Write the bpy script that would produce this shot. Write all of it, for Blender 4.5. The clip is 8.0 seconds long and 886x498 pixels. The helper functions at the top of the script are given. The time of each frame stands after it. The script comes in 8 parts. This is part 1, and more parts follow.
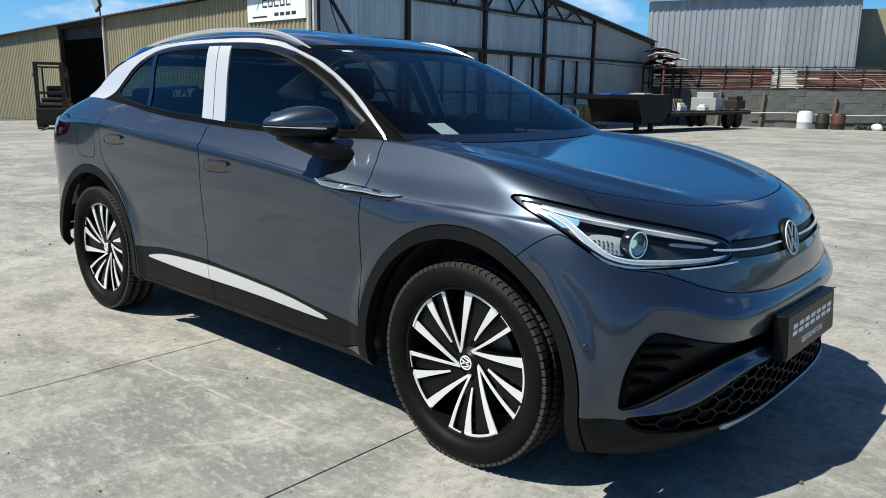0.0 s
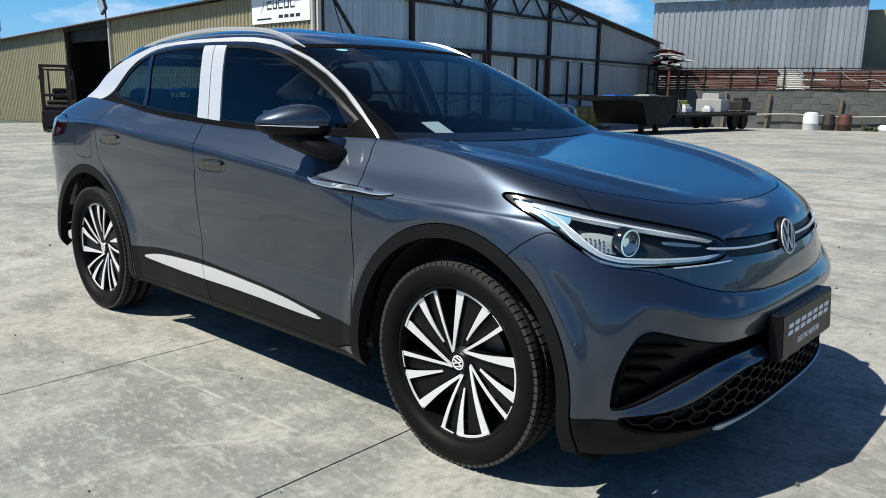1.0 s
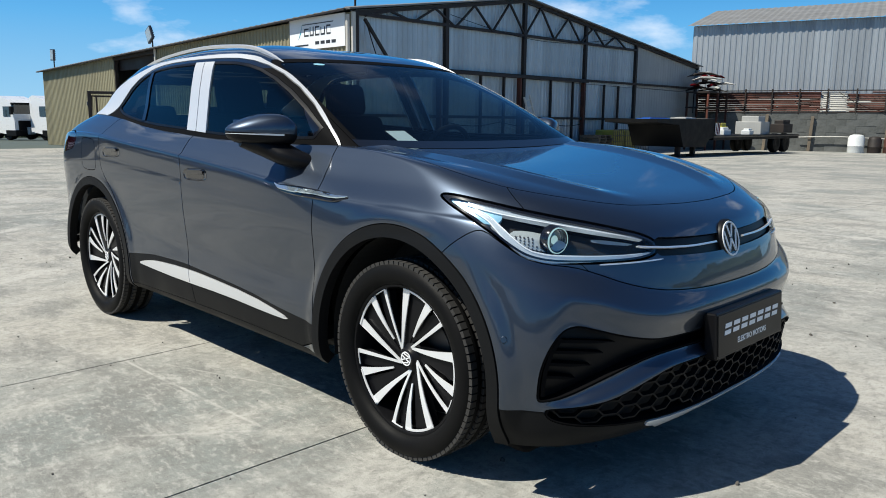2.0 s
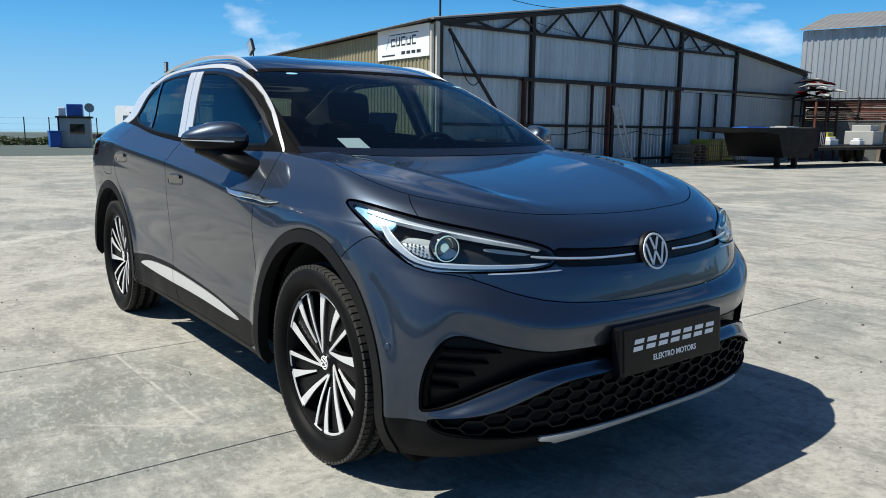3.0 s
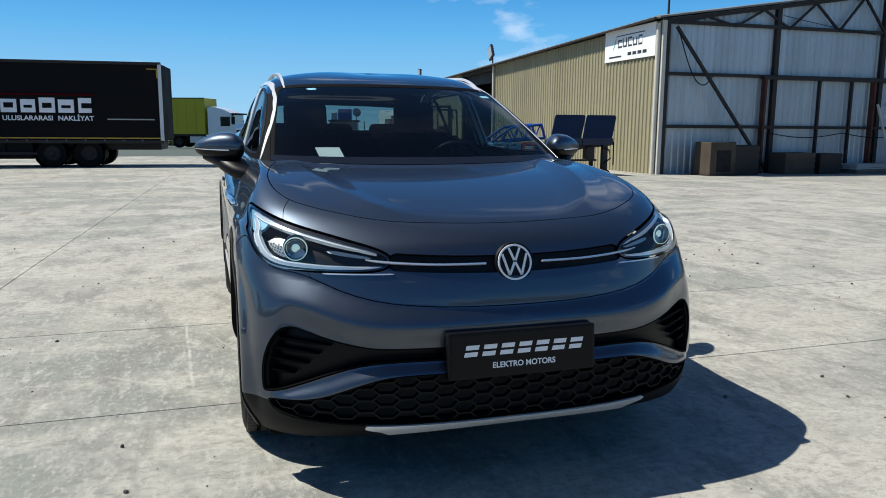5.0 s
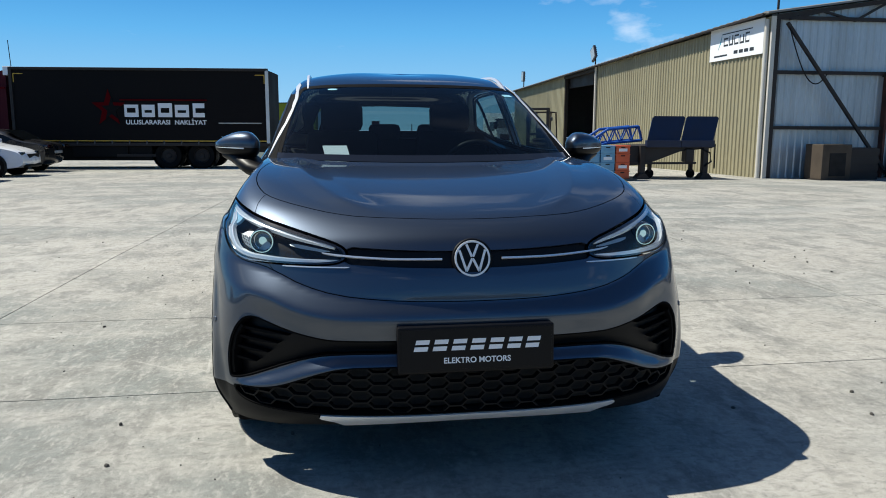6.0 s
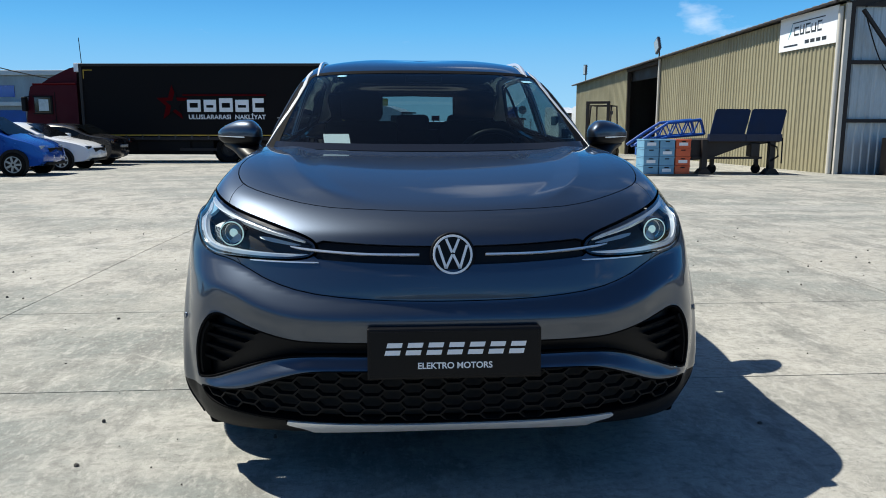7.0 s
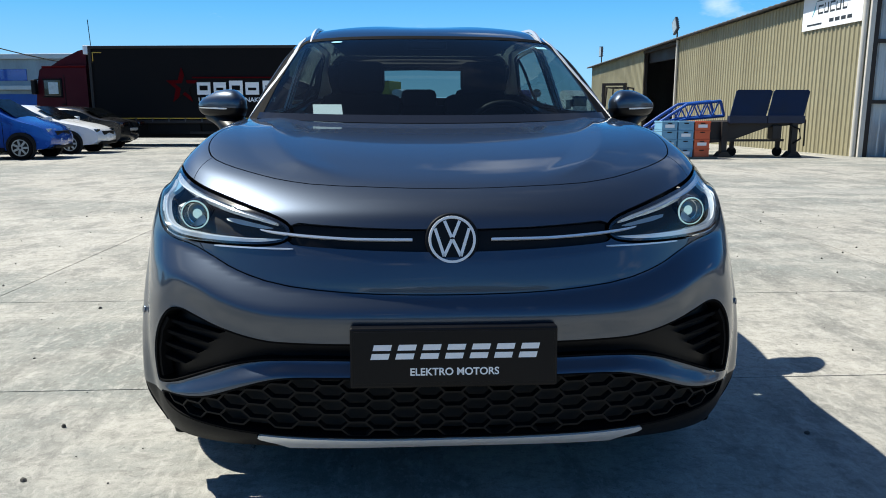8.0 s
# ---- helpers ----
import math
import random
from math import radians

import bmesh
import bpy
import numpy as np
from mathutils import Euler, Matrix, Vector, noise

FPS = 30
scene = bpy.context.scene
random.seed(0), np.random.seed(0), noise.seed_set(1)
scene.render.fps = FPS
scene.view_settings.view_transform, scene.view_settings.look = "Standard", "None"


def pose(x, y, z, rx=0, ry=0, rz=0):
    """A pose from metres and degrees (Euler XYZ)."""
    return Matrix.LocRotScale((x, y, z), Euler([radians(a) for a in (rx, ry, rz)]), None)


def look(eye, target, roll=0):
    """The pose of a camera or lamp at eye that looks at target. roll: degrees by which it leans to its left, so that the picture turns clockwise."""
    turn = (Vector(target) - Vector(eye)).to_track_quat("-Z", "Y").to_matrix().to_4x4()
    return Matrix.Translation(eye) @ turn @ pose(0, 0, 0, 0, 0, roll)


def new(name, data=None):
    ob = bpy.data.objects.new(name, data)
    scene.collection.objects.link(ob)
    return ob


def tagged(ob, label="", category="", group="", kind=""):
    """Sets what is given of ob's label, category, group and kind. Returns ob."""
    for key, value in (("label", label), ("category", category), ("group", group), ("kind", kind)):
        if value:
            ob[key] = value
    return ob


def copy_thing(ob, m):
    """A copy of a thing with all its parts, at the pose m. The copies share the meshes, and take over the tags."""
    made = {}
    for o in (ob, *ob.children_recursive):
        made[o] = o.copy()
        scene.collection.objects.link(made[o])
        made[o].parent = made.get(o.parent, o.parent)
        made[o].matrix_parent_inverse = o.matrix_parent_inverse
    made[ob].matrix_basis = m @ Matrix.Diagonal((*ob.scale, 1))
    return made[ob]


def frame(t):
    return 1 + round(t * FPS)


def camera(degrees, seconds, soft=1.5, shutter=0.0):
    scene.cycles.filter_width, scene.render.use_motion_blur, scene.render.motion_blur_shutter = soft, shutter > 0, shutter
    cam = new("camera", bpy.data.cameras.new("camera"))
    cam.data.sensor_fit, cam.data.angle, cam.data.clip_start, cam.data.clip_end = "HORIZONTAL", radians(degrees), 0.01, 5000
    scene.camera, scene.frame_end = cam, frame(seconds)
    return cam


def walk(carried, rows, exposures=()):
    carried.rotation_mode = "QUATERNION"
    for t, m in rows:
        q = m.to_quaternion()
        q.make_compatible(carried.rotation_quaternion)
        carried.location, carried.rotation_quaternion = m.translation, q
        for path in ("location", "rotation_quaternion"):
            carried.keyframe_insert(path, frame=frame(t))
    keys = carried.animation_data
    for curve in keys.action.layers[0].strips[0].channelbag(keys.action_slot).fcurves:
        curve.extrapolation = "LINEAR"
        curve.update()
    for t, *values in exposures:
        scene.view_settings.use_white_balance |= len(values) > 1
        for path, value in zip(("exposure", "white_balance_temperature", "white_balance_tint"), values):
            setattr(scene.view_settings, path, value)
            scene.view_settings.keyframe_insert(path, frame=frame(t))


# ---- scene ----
# The yard in metres: the car stands on the ground at z = 0, its front axle at x = 0, nose towards +x, its left side towards +y.
cam = camera(61.2, 8.0, 0.95)
PATH = [
    (0, (1.578, -2.754, 1.275), (0.276, -1.292, 0.868), 0.9),
    (0.5, (1.585, -2.731, 1.278), (0.275, -1.277, 0.865), 0.9),
    (1, (1.601, -2.709, 1.261), (0.287, -1.256, 0.859), 0.8),
    (1.5, (1.707, -2.687, 1.227), (0.369, -1.248, 0.854), 0.7),
    (1.7, (1.792, -2.656, 1.209), (0.431, -1.235, 0.852), 0.6),
    (2.8, (2.252, -2.18, 1.195), (0.711, -0.946, 0.877), 0.6),
    (3, (2.34, -2.08, 1.201), (0.761, -0.894, 0.882), 0.6),
    (3.5, (2.56, -1.859, 1.211), (0.894, -0.8, 0.89), 0.5),
    (4, (2.729, -1.552, 1.213), (0.968, -0.661, 0.889), 0.4),
    (4.2, (2.812, -1.425, 1.23), (1.019, -0.599, 0.908), 0.4),
    (5.3, (3.178, -0.838, 1.254), (1.269, -0.333, 0.934), 0.4),
    (5.5, (3.196, -0.731, 1.244), (1.273, -0.282, 0.926), 0.4),
    (6, (3.253, -0.496, 1.232), (1.302, -0.187, 0.918), 0.2),
    (6.5, (3.272, -0.323, 1.223), (1.308, -0.112, 0.907), 0.1),
    (7, (3.069, -0.199, 1.197), (1.101, -0.055, 0.87), 0.1),
    (7.5, (2.829, -0.14, 1.158), (0.862, -0.023, 0.814), -0.0),
    (8, (2.705, -0.13, 1.134), (0.742, -0.023, 0.767), -0.0),
]
walk(cam, [(t, look(eye, target, roll)) for t, eye, target, roll in PATH], [(0, 0.28), (6.5, 0.32), (7.2, 0.42), (8, 0.54)])

# ---- daylight ----
SUN_FROM = Vector((-0.30, -0.64, 1.0)).normalized()
world = bpy.data.worlds.new("sky")
scene.world = world
world.use_nodes = True
wn, wl = world.node_tree.nodes, world.node_tree.links
sky = wn.new("ShaderNodeTexSky")
sky.sky_type, sky.sun_disc = "NISHITA", False
sky.sun_elevation = math.asin(SUN_FROM.z)
sky.sun_rotation = math.atan2(SUN_FROM.x, SUN_FROM.y)
wn["Background"].inputs["Strength"].default_value = 0.065
sky.air_density, sky.dust_density, sky.ozone_density = 1.0, 1.0, 3.0
tc, mapping = wn.new("ShaderNodeTexCoord"), wn.new("ShaderNodeMapping")
mapping.inputs["Scale"].default_value = (1.0, 1.0, 2.6)
clouds, mask, haze = wn.new("ShaderNodeTexNoise"), wn.new("ShaderNodeMapRange"), wn.new("ShaderNodeMix")
clouds.inputs["Scale"].default_value, clouds.inputs["Detail"].default_value, clouds.inputs["Roughness"].default_value = 3.1, 7.0, 0.55
mask.inputs["From Min"].default_value, mask.inputs["From Max"].default_value, mask.inputs["To Max"].default_value = 0.575, 0.71, 0.9
haze.data_type = "RGBA"
haze.inputs[7].default_value = (12.5, 13.4, 14.6, 1)
wl.new(tc.outputs["Generated"], mapping.inputs["Vector"])
wl.new(mapping.outputs["Vector"], clouds.inputs["Vector"])
wl.new(clouds.outputs["Fac"], mask.inputs["Value"])
thin, cover = wn.new("ShaderNodeMapRange"), wn.new("ShaderNodeMath")  # the clouds lie low over the horizon
thin.inputs["From Min"].default_value, thin.inputs["From Max"].default_value, thin.inputs["To Min"].default_value, thin.inputs["To Max"].default_value = 0.25, 0.65, 1.0, 0.15
cover.operation = "MULTIPLY"
wl.new(mask.outputs[0], cover.inputs[0])
wl.new(thin.outputs[0], cover.inputs[1])
wl.new(cover.outputs[0], haze.inputs[0])
tint = wn.new("ShaderNodeHueSaturation")
tint.inputs["Saturation"].default_value = 1.12
tint.inputs["Value"].default_value = 0.85
up, low, near, veil = wn.new("ShaderNodeSeparateXYZ"), wn.new("ShaderNodeMapRange"), wn.new("ShaderNodeMath"), wn.new("ShaderNodeMix")
low.inputs["From Min"].default_value, low.inputs["From Max"].default_value, low.inputs["To Min"].default_value, low.inputs["To Max"].default_value = 0.6, 1.12, 1.0, 0.0
near.operation = "POWER"
near.inputs[1].default_value = 1.5
veil.data_type = "RGBA"
bands, bright = wn.new("ShaderNodeValToRGB"), wn.new("ShaderNodeVectorMath")
bright.operation = "SCALE"
bright.inputs["Scale"].default_value = 13.6
bands.color_ramp.elements[0].position, bands.color_ramp.elements[0].color = 0.0, (0.34, 0.62, 0.84, 1)
bands.color_ramp.elements[1].position, bands.color_ramp.elements[1].color = 1.0, (0.04, 0.09, 0.20, 1)
for height, colour in ((0.20, (0.034, 0.25, 0.64, 1)), (0.31, (0.034, 0.165, 0.45, 1)), (0.48, (0.030, 0.118, 0.32, 1)), (0.72, (0.034, 0.098, 0.25, 1))):
    bands.color_ramp.elements.new(height).color = colour
mid_band = bands.color_ramp.elements.new(0.12)
mid_band.color = (0.12, 0.43, 0.80, 1)
wl.new(bands.outputs["Color"], bright.inputs[0])
wl.new(bright.outputs[0], veil.inputs[7])
wl.new(tc.outputs["Generated"], up.inputs[0])
wl.new(up.outputs["Z"], low.inputs["Value"])
wl.new(up.outputs["Z"], thin.inputs["Value"])
wl.new(up.outputs["Z"], bands.inputs["Fac"])
wl.new(low.outputs[0], near.inputs[0])
wl.new(near.outputs[0], veil.inputs[0])
wl.new(sky.outputs["Color"], tint.inputs["Color"])
wl.new(tint.outputs["Color"], veil.inputs[6])
wl.new(veil.outputs[2], haze.inputs[6])
wl.new(haze.outputs[2], wn["Background"].inputs["Color"])
sun = new("sun", bpy.data.lights.new("sun", "SUN"))
sun.data.energy, sun.data.angle, sun.data.color = 5.3, radians(0.53), (1.0, 0.972, 0.865)
sun.matrix_world = look(SUN_FROM * 60, (0, 0, 0))
# ---- the shape of the car: guide loops round the body, joined by smooth curves ----
def table(x, rows):
    rows = sorted(rows)
    xs, vs = np.array([r[0] for r in rows], float), np.array([r[1] for r in rows], float)
    x = np.clip(np.asarray(x, float), xs[0], xs[-1])
    k = np.clip(np.searchsorted(xs, x) - 1, 0, len(xs) - 2)
    h = np.diff(xs)
    d = np.diff(vs) / h
    m = np.concatenate([[d[0]], np.where(d[1:] * d[:-1] > 0, 2 * d[1:] * d[:-1] / (d[1:] + d[:-1] + 1e-12), 0.0), [d[-1]]])
    s = (x - xs[k]) / h[k]
    return ((1 + 2 * s) * (1 - s) ** 2 * vs[k] + s * (1 - s) ** 2 * h[k] * m[k] + s * s * (3 - 2 * s) * vs[k + 1] + s * s * (s - 1) * h[k] * m[k + 1])


def loop(front, side, rear, counts):
    """One half loop (y >= 0). front: x, z on the centre line, start of the flank, power; side: rows of x, half width and rows of x, height; rear alike."""
    (fx, fz, f0, fn), (widths, heights), (rx, rz, r0, rn) = front, side, rear
    a, b, c = counts
    th = np.linspace(0, math.pi / 2, a + 1)[:-1]
    px = f0 + (fx - f0) * np.cos(th) ** (2 / fn)
    sy = np.sin(th) ** (2 / fn)
    wx = table(px, widths)
    one = np.stack([px, wx * sy, fz + (table(px, heights) - fz) * sy**2.2], 1)
    px = np.linspace(f0, r0, b + 1)
    two = np.stack([px, table(px, widths), table(px, heights)], 1)
    th = np.linspace(math.pi / 2, 0, c + 1)[1:]
    px = r0 + (rx - r0) * np.cos(th) ** (2 / rn)
    sy = np.sin(th) ** (2 / rn)
    three = np.stack([px, table(px, widths) * sy, rz + (table(px, heights) - rz) * sy**2.2], 1)
    return np.concatenate([one, two, three])


def skin(loops, steps):
    """Smooth curves across the loops; steps: how many rows between each two."""
    g = np.stack(loops)
    n = len(g)
    seg = np.linalg.norm(np.diff(g, axis=0), axis=2) ** 0.5 + 1e-6
    knots = np.concatenate([np.zeros((1, g.shape[1])), np.cumsum(seg, 0)])
    m = np.zeros_like(g)
    for i in range(n):
        if 0 < i < n - 1:
            h0, h1 = seg[i - 1][:, None], seg[i][:, None]
            d0, d1 = (g[i] - g[i - 1]) / h0, (g[i + 1] - g[i]) / h1
            m[i] = (d0 * h1 + d1 * h0) / (h0 + h1)
        else:
            j = 0 if i == 0 else n - 2
            m[i] = (g[j + 1] - g[j]) / seg[j][:, None]
    rows = []
    for i in range(n - 1):
        h = seg[i][:, None]
        for s in np.arange(steps[i]) / steps[i]:
            rows.append((1 + 2 * s) * (1 - s) ** 2 * g[i] + s * (1 - s) ** 2 * h * m[i] + s * s * (3 - 2 * s) * g[i + 1] + s * s * (s - 1) * h * m[i + 1])
    return np.stack(rows + [g[-1]])


COUNTS = (84, 150, 36)
AXLES = (0.0, -2.766)
HUB = 0.357
CREASE = [(0.9, 0.875), (0.2, 0.89), (-0.2, 0.895), (-0.45, 0.91), (-0.74, 0.942), (-1.04, 0.974), (-1.5, 1.013), (-2.15, 1.06), (-2.9, 1.105), (-3.8, 1.10)]
BELT = [(0.9, 1.09), (-0.3, 1.10), (-0.9, 1.093), (-1.37, 1.10), (-1.86, 1.122), (-2.25, 1.149), (-2.6, 1.19), (-3.1, 1.22), (-3.8, 1.22)]
BELT_W = [(0.9, 0.755), (-0.4, 0.765), (-1.0, 0.785), (-1.8, 0.79), (-2.5, 0.775), (-3.0, 0.74), (-3.8, 0.70)]


def between(a, b, f):
    xs = np.linspace(0.9, -3.8, 25)
    return list(zip(xs, table(xs, a) * (1 - f) + table(xs, b) * f))


def flat(v, front=0.0, rear=0.0):
    return [(0.9, v + front), (0.4, v + front * 0.6), (-0.3, v), (-1.2, v - 0.004), (-2.4, v), (-3.1, v + rear * 0.4), (-3.8, v + rear)]


CREASE_W = [(0.9, 0.888), (0.1, 0.897), (-0.5, 0.898), (-1.5, 0.897), (-2.6, 0.905), (-3.2, 0.885), (-3.8, 0.84)]
LOW = [(0.9, 0.45), (-0.4, 0.45), (-1.4, 0.43), (-2.3, 0.44), (-3.8, 0.45)]
SILL_LOW = [(0.9, 0.192), (0.3, 0.192), (-0.3, 0.212), (-0.45, 0.240), (-0.7, 0.243), (-2.2, 0.250), (-2.5, 0.245), (-2.9, 0.25), (-3.1, 0.29), (-3.8, 0.43)]
SILL_EDGE = [(0.9, 0.25), (0.3, 0.25), (-0.3, 0.258), (-0.5, 0.270), (-2.3, 0.276), (-3.1, 0.33), (-3.8, 0.45)]
BODY_LOOPS = [
    ((0.785, 0.228, 0.20, 2.9), (flat(0.866, 0.045), SILL_LOW), (-3.62, 0.26, -3.05, 2.8)),
    ((0.818, 0.258, 0.20, 2.9), (flat(0.886, 0.042), SILL_EDGE), (-3.68, 0.32, -3.05, 2.8)),
    ((0.828, 0.33, 0.20, 2.95), (flat(0.898, 0.038), flat(0.335, 0, 0.13)), (-3.72, 0.42, -3.05, 2.8)),
    ((0.845, 0.46, 0.20, 2.95), (flat(0.906, 0.034), LOW), (-3.74, 0.53, -3.05, 2.8)),
    ((0.845, 0.565, 0.20, 2.95), (flat(0.898, 0.036), between(LOW, CREASE, 0.25)), (-3.735, 0.64, -3.05, 2.8)),
    ((0.822, 0.655, 0.20, 2.7), (flat(0.907, 0.024), between(LOW, CREASE, 0.52)), (-3.70, 0.76, -3.05, 2.8)),
    ((0.782, 0.745, 0.18, 2.52), (flat(0.914, 0.012), between(LOW, CREASE, 0.78)), (-3.68, 0.86, -3.05, 2.8)),
    ((0.752, 0.825, 0.16, 2.45), (CREASE_W, CREASE), (-3.68, 0.96, -3.05, 2.8)),
    ((0.725, 0.868, 0.14, 2.35), (between(CREASE_W, BELT_W, 0.11), between(CREASE, BELT, 0.085)), (-3.66, 1.0, -3.05, 2.8)),
    ((0.63, 0.92, 0.08, 2.3), (between(CREASE_W, BELT_W, 0.38), between(CREASE, BELT, 0.43)), (-3.62, 1.04, -3.03, 2.8)),
    ((0.42, 0.972, -0.02, 2.3), (between(CREASE_W, BELT_W, 0.65), between(CREASE, BELT, 0.70)), (-3.58, 1.08, -3.0, 2.8)),
    ((0.08, 1.030, -0.25, 2.6), (between(CREASE_W, BELT_W, 0.86), between(CREASE, BELT, 0.89)), (-3.55, 1.12, -2.97, 2.8)),
    ((-0.34, 1.078, -0.57, 3.3), (BELT_W, BELT), (-3.52, 1.16, -2.95, 2.8)),
]
BODY_STEPS = (4, 8, 12, 10, 10, 10, 10, 7, 10, 12, 16, 18)
CABIN_LOOPS = [
    BODY_LOOPS[-1],
    ((-0.62, 1.24, -0.93, 3.5), ([(0, 0.735), (-0.8, 0.74), (-1.8, 0.747), (-2.6, 0.728), (-3.8, 0.65)], [(0, 1.25), (-1.8, 1.25), (-3.8, 1.29)]), (-3.42, 1.28, -2.85, 2.7)),
    ((-0.90, 1.385, -1.22, 3.5), ([(0, 0.69), (-1.0, 0.696), (-1.8, 0.704), (-2.6, 0.684), (-3.8, 0.59)], [(0, 1.378), (-1.8, 1.385), (-2.6, 1.385), (-3.8, 1.38)]), (-3.30, 1.39, -2.75, 2.7)),
    ((-1.13, 1.487, -1.46, 3.4), ([(0, 0.64), (-1.2, 0.65), (-1.9, 0.66), (-2.7, 0.63), (-3.8, 0.54)], [(0, 1.468), (-1.2, 1.474), (-1.9, 1.486), (-2.6, 1.462), (-3.8, 1.43)]), (-3.14, 1.47, -2.60, 2.8)),
    ((-1.28, 1.532, -1.60, 3.2), ([(0, 0.575), (-1.9, 0.59), (-3.8, 0.48)], [(0, 1.526), (-1.3, 1.530), (-1.9, 1.547), (-2.6, 1.522), (-3.8, 1.48)]), (-3.08, 1.508, -2.55, 2.8)),
    ((-1.48, 1.564, -1.75, 2.7), ([(0, 0.36), (-3.8, 0.32)], [(0, 1.562), (-1.9, 1.586), (-2.6, 1.56), (-3.8, 1.525)]), (-2.95, 1.54, -2.45, 2.7)),
    ((-1.70, 1.582, -1.85, 2.6), ([(0, 0.0006), (-3.8, 0.0006)], [(0, 1.585), (-1.9, 1.598), (-2.6, 1.583), (-3.8, 1.55)]), (-2.75, 1.57, -2.40, 2.6)),
]
CABIN_STEPS = (16, 16, 12, 8, 8, 6)


def whole(half):
    """Mirrors rows of half loops (y >= 0) to the other side and returns points and triangles."""
    m, n, _ = half.shape
    full = np.concatenate([half[:, :0:-1] * (1, -1, 1), half], axis=1)
    w = full.shape[1]
    i, j = np.meshgrid(np.arange(m - 1), np.arange(w - 1), indexing="ij")
    a = (i * w + j).ravel()
    quads = np.stack([a, a + 1, a + w + 1, a + w], 1)
    tris = np.concatenate([quads[:, [0, 1, 2]], quads[:, [0, 2, 3]]])
    return full.reshape(-1, 3), tris


def normals(p, tris):
    f = np.cross(p[tris[:, 1]] - p[tris[:, 0]], p[tris[:, 2]] - p[tris[:, 0]])
    out = np.zeros_like(p)
    for k in range(3):
        np.add.at(out, tris[:, k], f)
    return out / (np.linalg.norm(out, axis=1)[:, None] + 1e-12)


def smooth(x, a, b):
    s = np.clip((x - a) / (b - a), 0, 1)
    return s * s * (3 - 2 * s)


def body_shape():
    half = skin([loop(*g, COUNTS) for g in BODY_LOOPS], BODY_STEPS)
    for ax in AXLES:  # flares over the wheels
        r = np.hypot(half[..., 0] - ax, half[..., 2] - HUB)
        side = smooth(half[..., 1], 0.60, 0.80)
        half[..., 1] += side * np.clip(0.914 - half[..., 1], 0, 0.03) * (1 - smooth(r, 0.500, 0.560)) * smooth(half[..., 2], 0.2, 0.35)
    x, y, z = half[..., 0], half[..., 1], half[..., 2]
    off = z - table(x, CREASE)  # the shoulder line stands out over the doors
    door = smooth(x, -2.75, -2.45) * (1 - smooth(x, -0.75, -0.35)) * smooth(y, 0.7, 0.8)
    half[..., 1] += door * 0.011 * np.where(off < 0, np.clip(1 + off / 0.11, 0, 1), np.clip(1 - off / 0.06, 0, 1)) ** 1.3
    ridge = np.abs(y - table(x, [(-0.45, 0.62), (-0.1, 0.60), (0.2, 0.54), (0.42, 0.45), (0.6, 0.30)]))
    top = smooth(z, 0.90, 0.95) * (1 - smooth(x, 0.42, 0.60)) * (x > -0.6)
    half[..., 2] += top * 0.010 * np.clip(1 - ridge / 0.10, 0, 1) ** 1.2
    # the hollow of the air intake across the nose, with a blade below it that faces the sky
    x, y, z = half[..., 0], half[..., 1], half[..., 2]
    a = np.degrees(np.arctan2(y, x + 0.2))
    # the bumper stands out below the nose panel and faces the sky there
    line = table(a, [(0, 0.652), (8, 0.653), (18, 0.661), (26, 0.676), (32.5, 0.704), (37.5, 0.736), (44, 0.760), (60, 0.80), (180, 0.80)])
    off = z - line
    step = 0.022 * (1 - smooth(a, 40, 56)) * np.where(off < 0, np.clip(1 + off / 0.075, 0, 1), np.clip(1 - off / 0.09, 0, 1)) ** 1.2 * (x > 0.1)
    half[..., 0] -= step * np.cos(np.radians(a))
    half[..., 1] -= step * np.sin(np.radians(a))
    x, y = half[..., 0], half[..., 1]
    foot = table(a, [(0, 0.445), (23.8, 0.441), (27, 0.426), (31, 0.398), (34.5, 0.371), (37.5, 0.356), (45, 0.340), (180, 0.33)])
    low = table(a, [(0, 0.482), (24.5, 0.481), (30, 0.468), (34.7, 0.436), (39, 0.402), (43, 0.372), (180, 0.36)])
    high = table(a, [(0, 0.526), (24.5, 0.527), (28.5, 0.535), (33.7, 0.557), (38.5, 0.582), (42, 0.592), (46, 0.56), (180, 0.55)])
    deep = 0.034 * (1 - smooth(a, 36, 50)) * smooth(z, foot, low) * (1 - smooth(z, high - 0.004, high + 0.10))
    deep = np.where(x > 0.1, deep, 0.0)
    half[..., 0] -= deep * np.cos(np.radians(a))
    half[..., 1] -= deep * np.sin(np.radians(a))
    return whole(half)


def cabin_shape():
    return whole(skin([loop(*g, COUNTS) for g in CABIN_LOOPS], CABIN_STEPS))
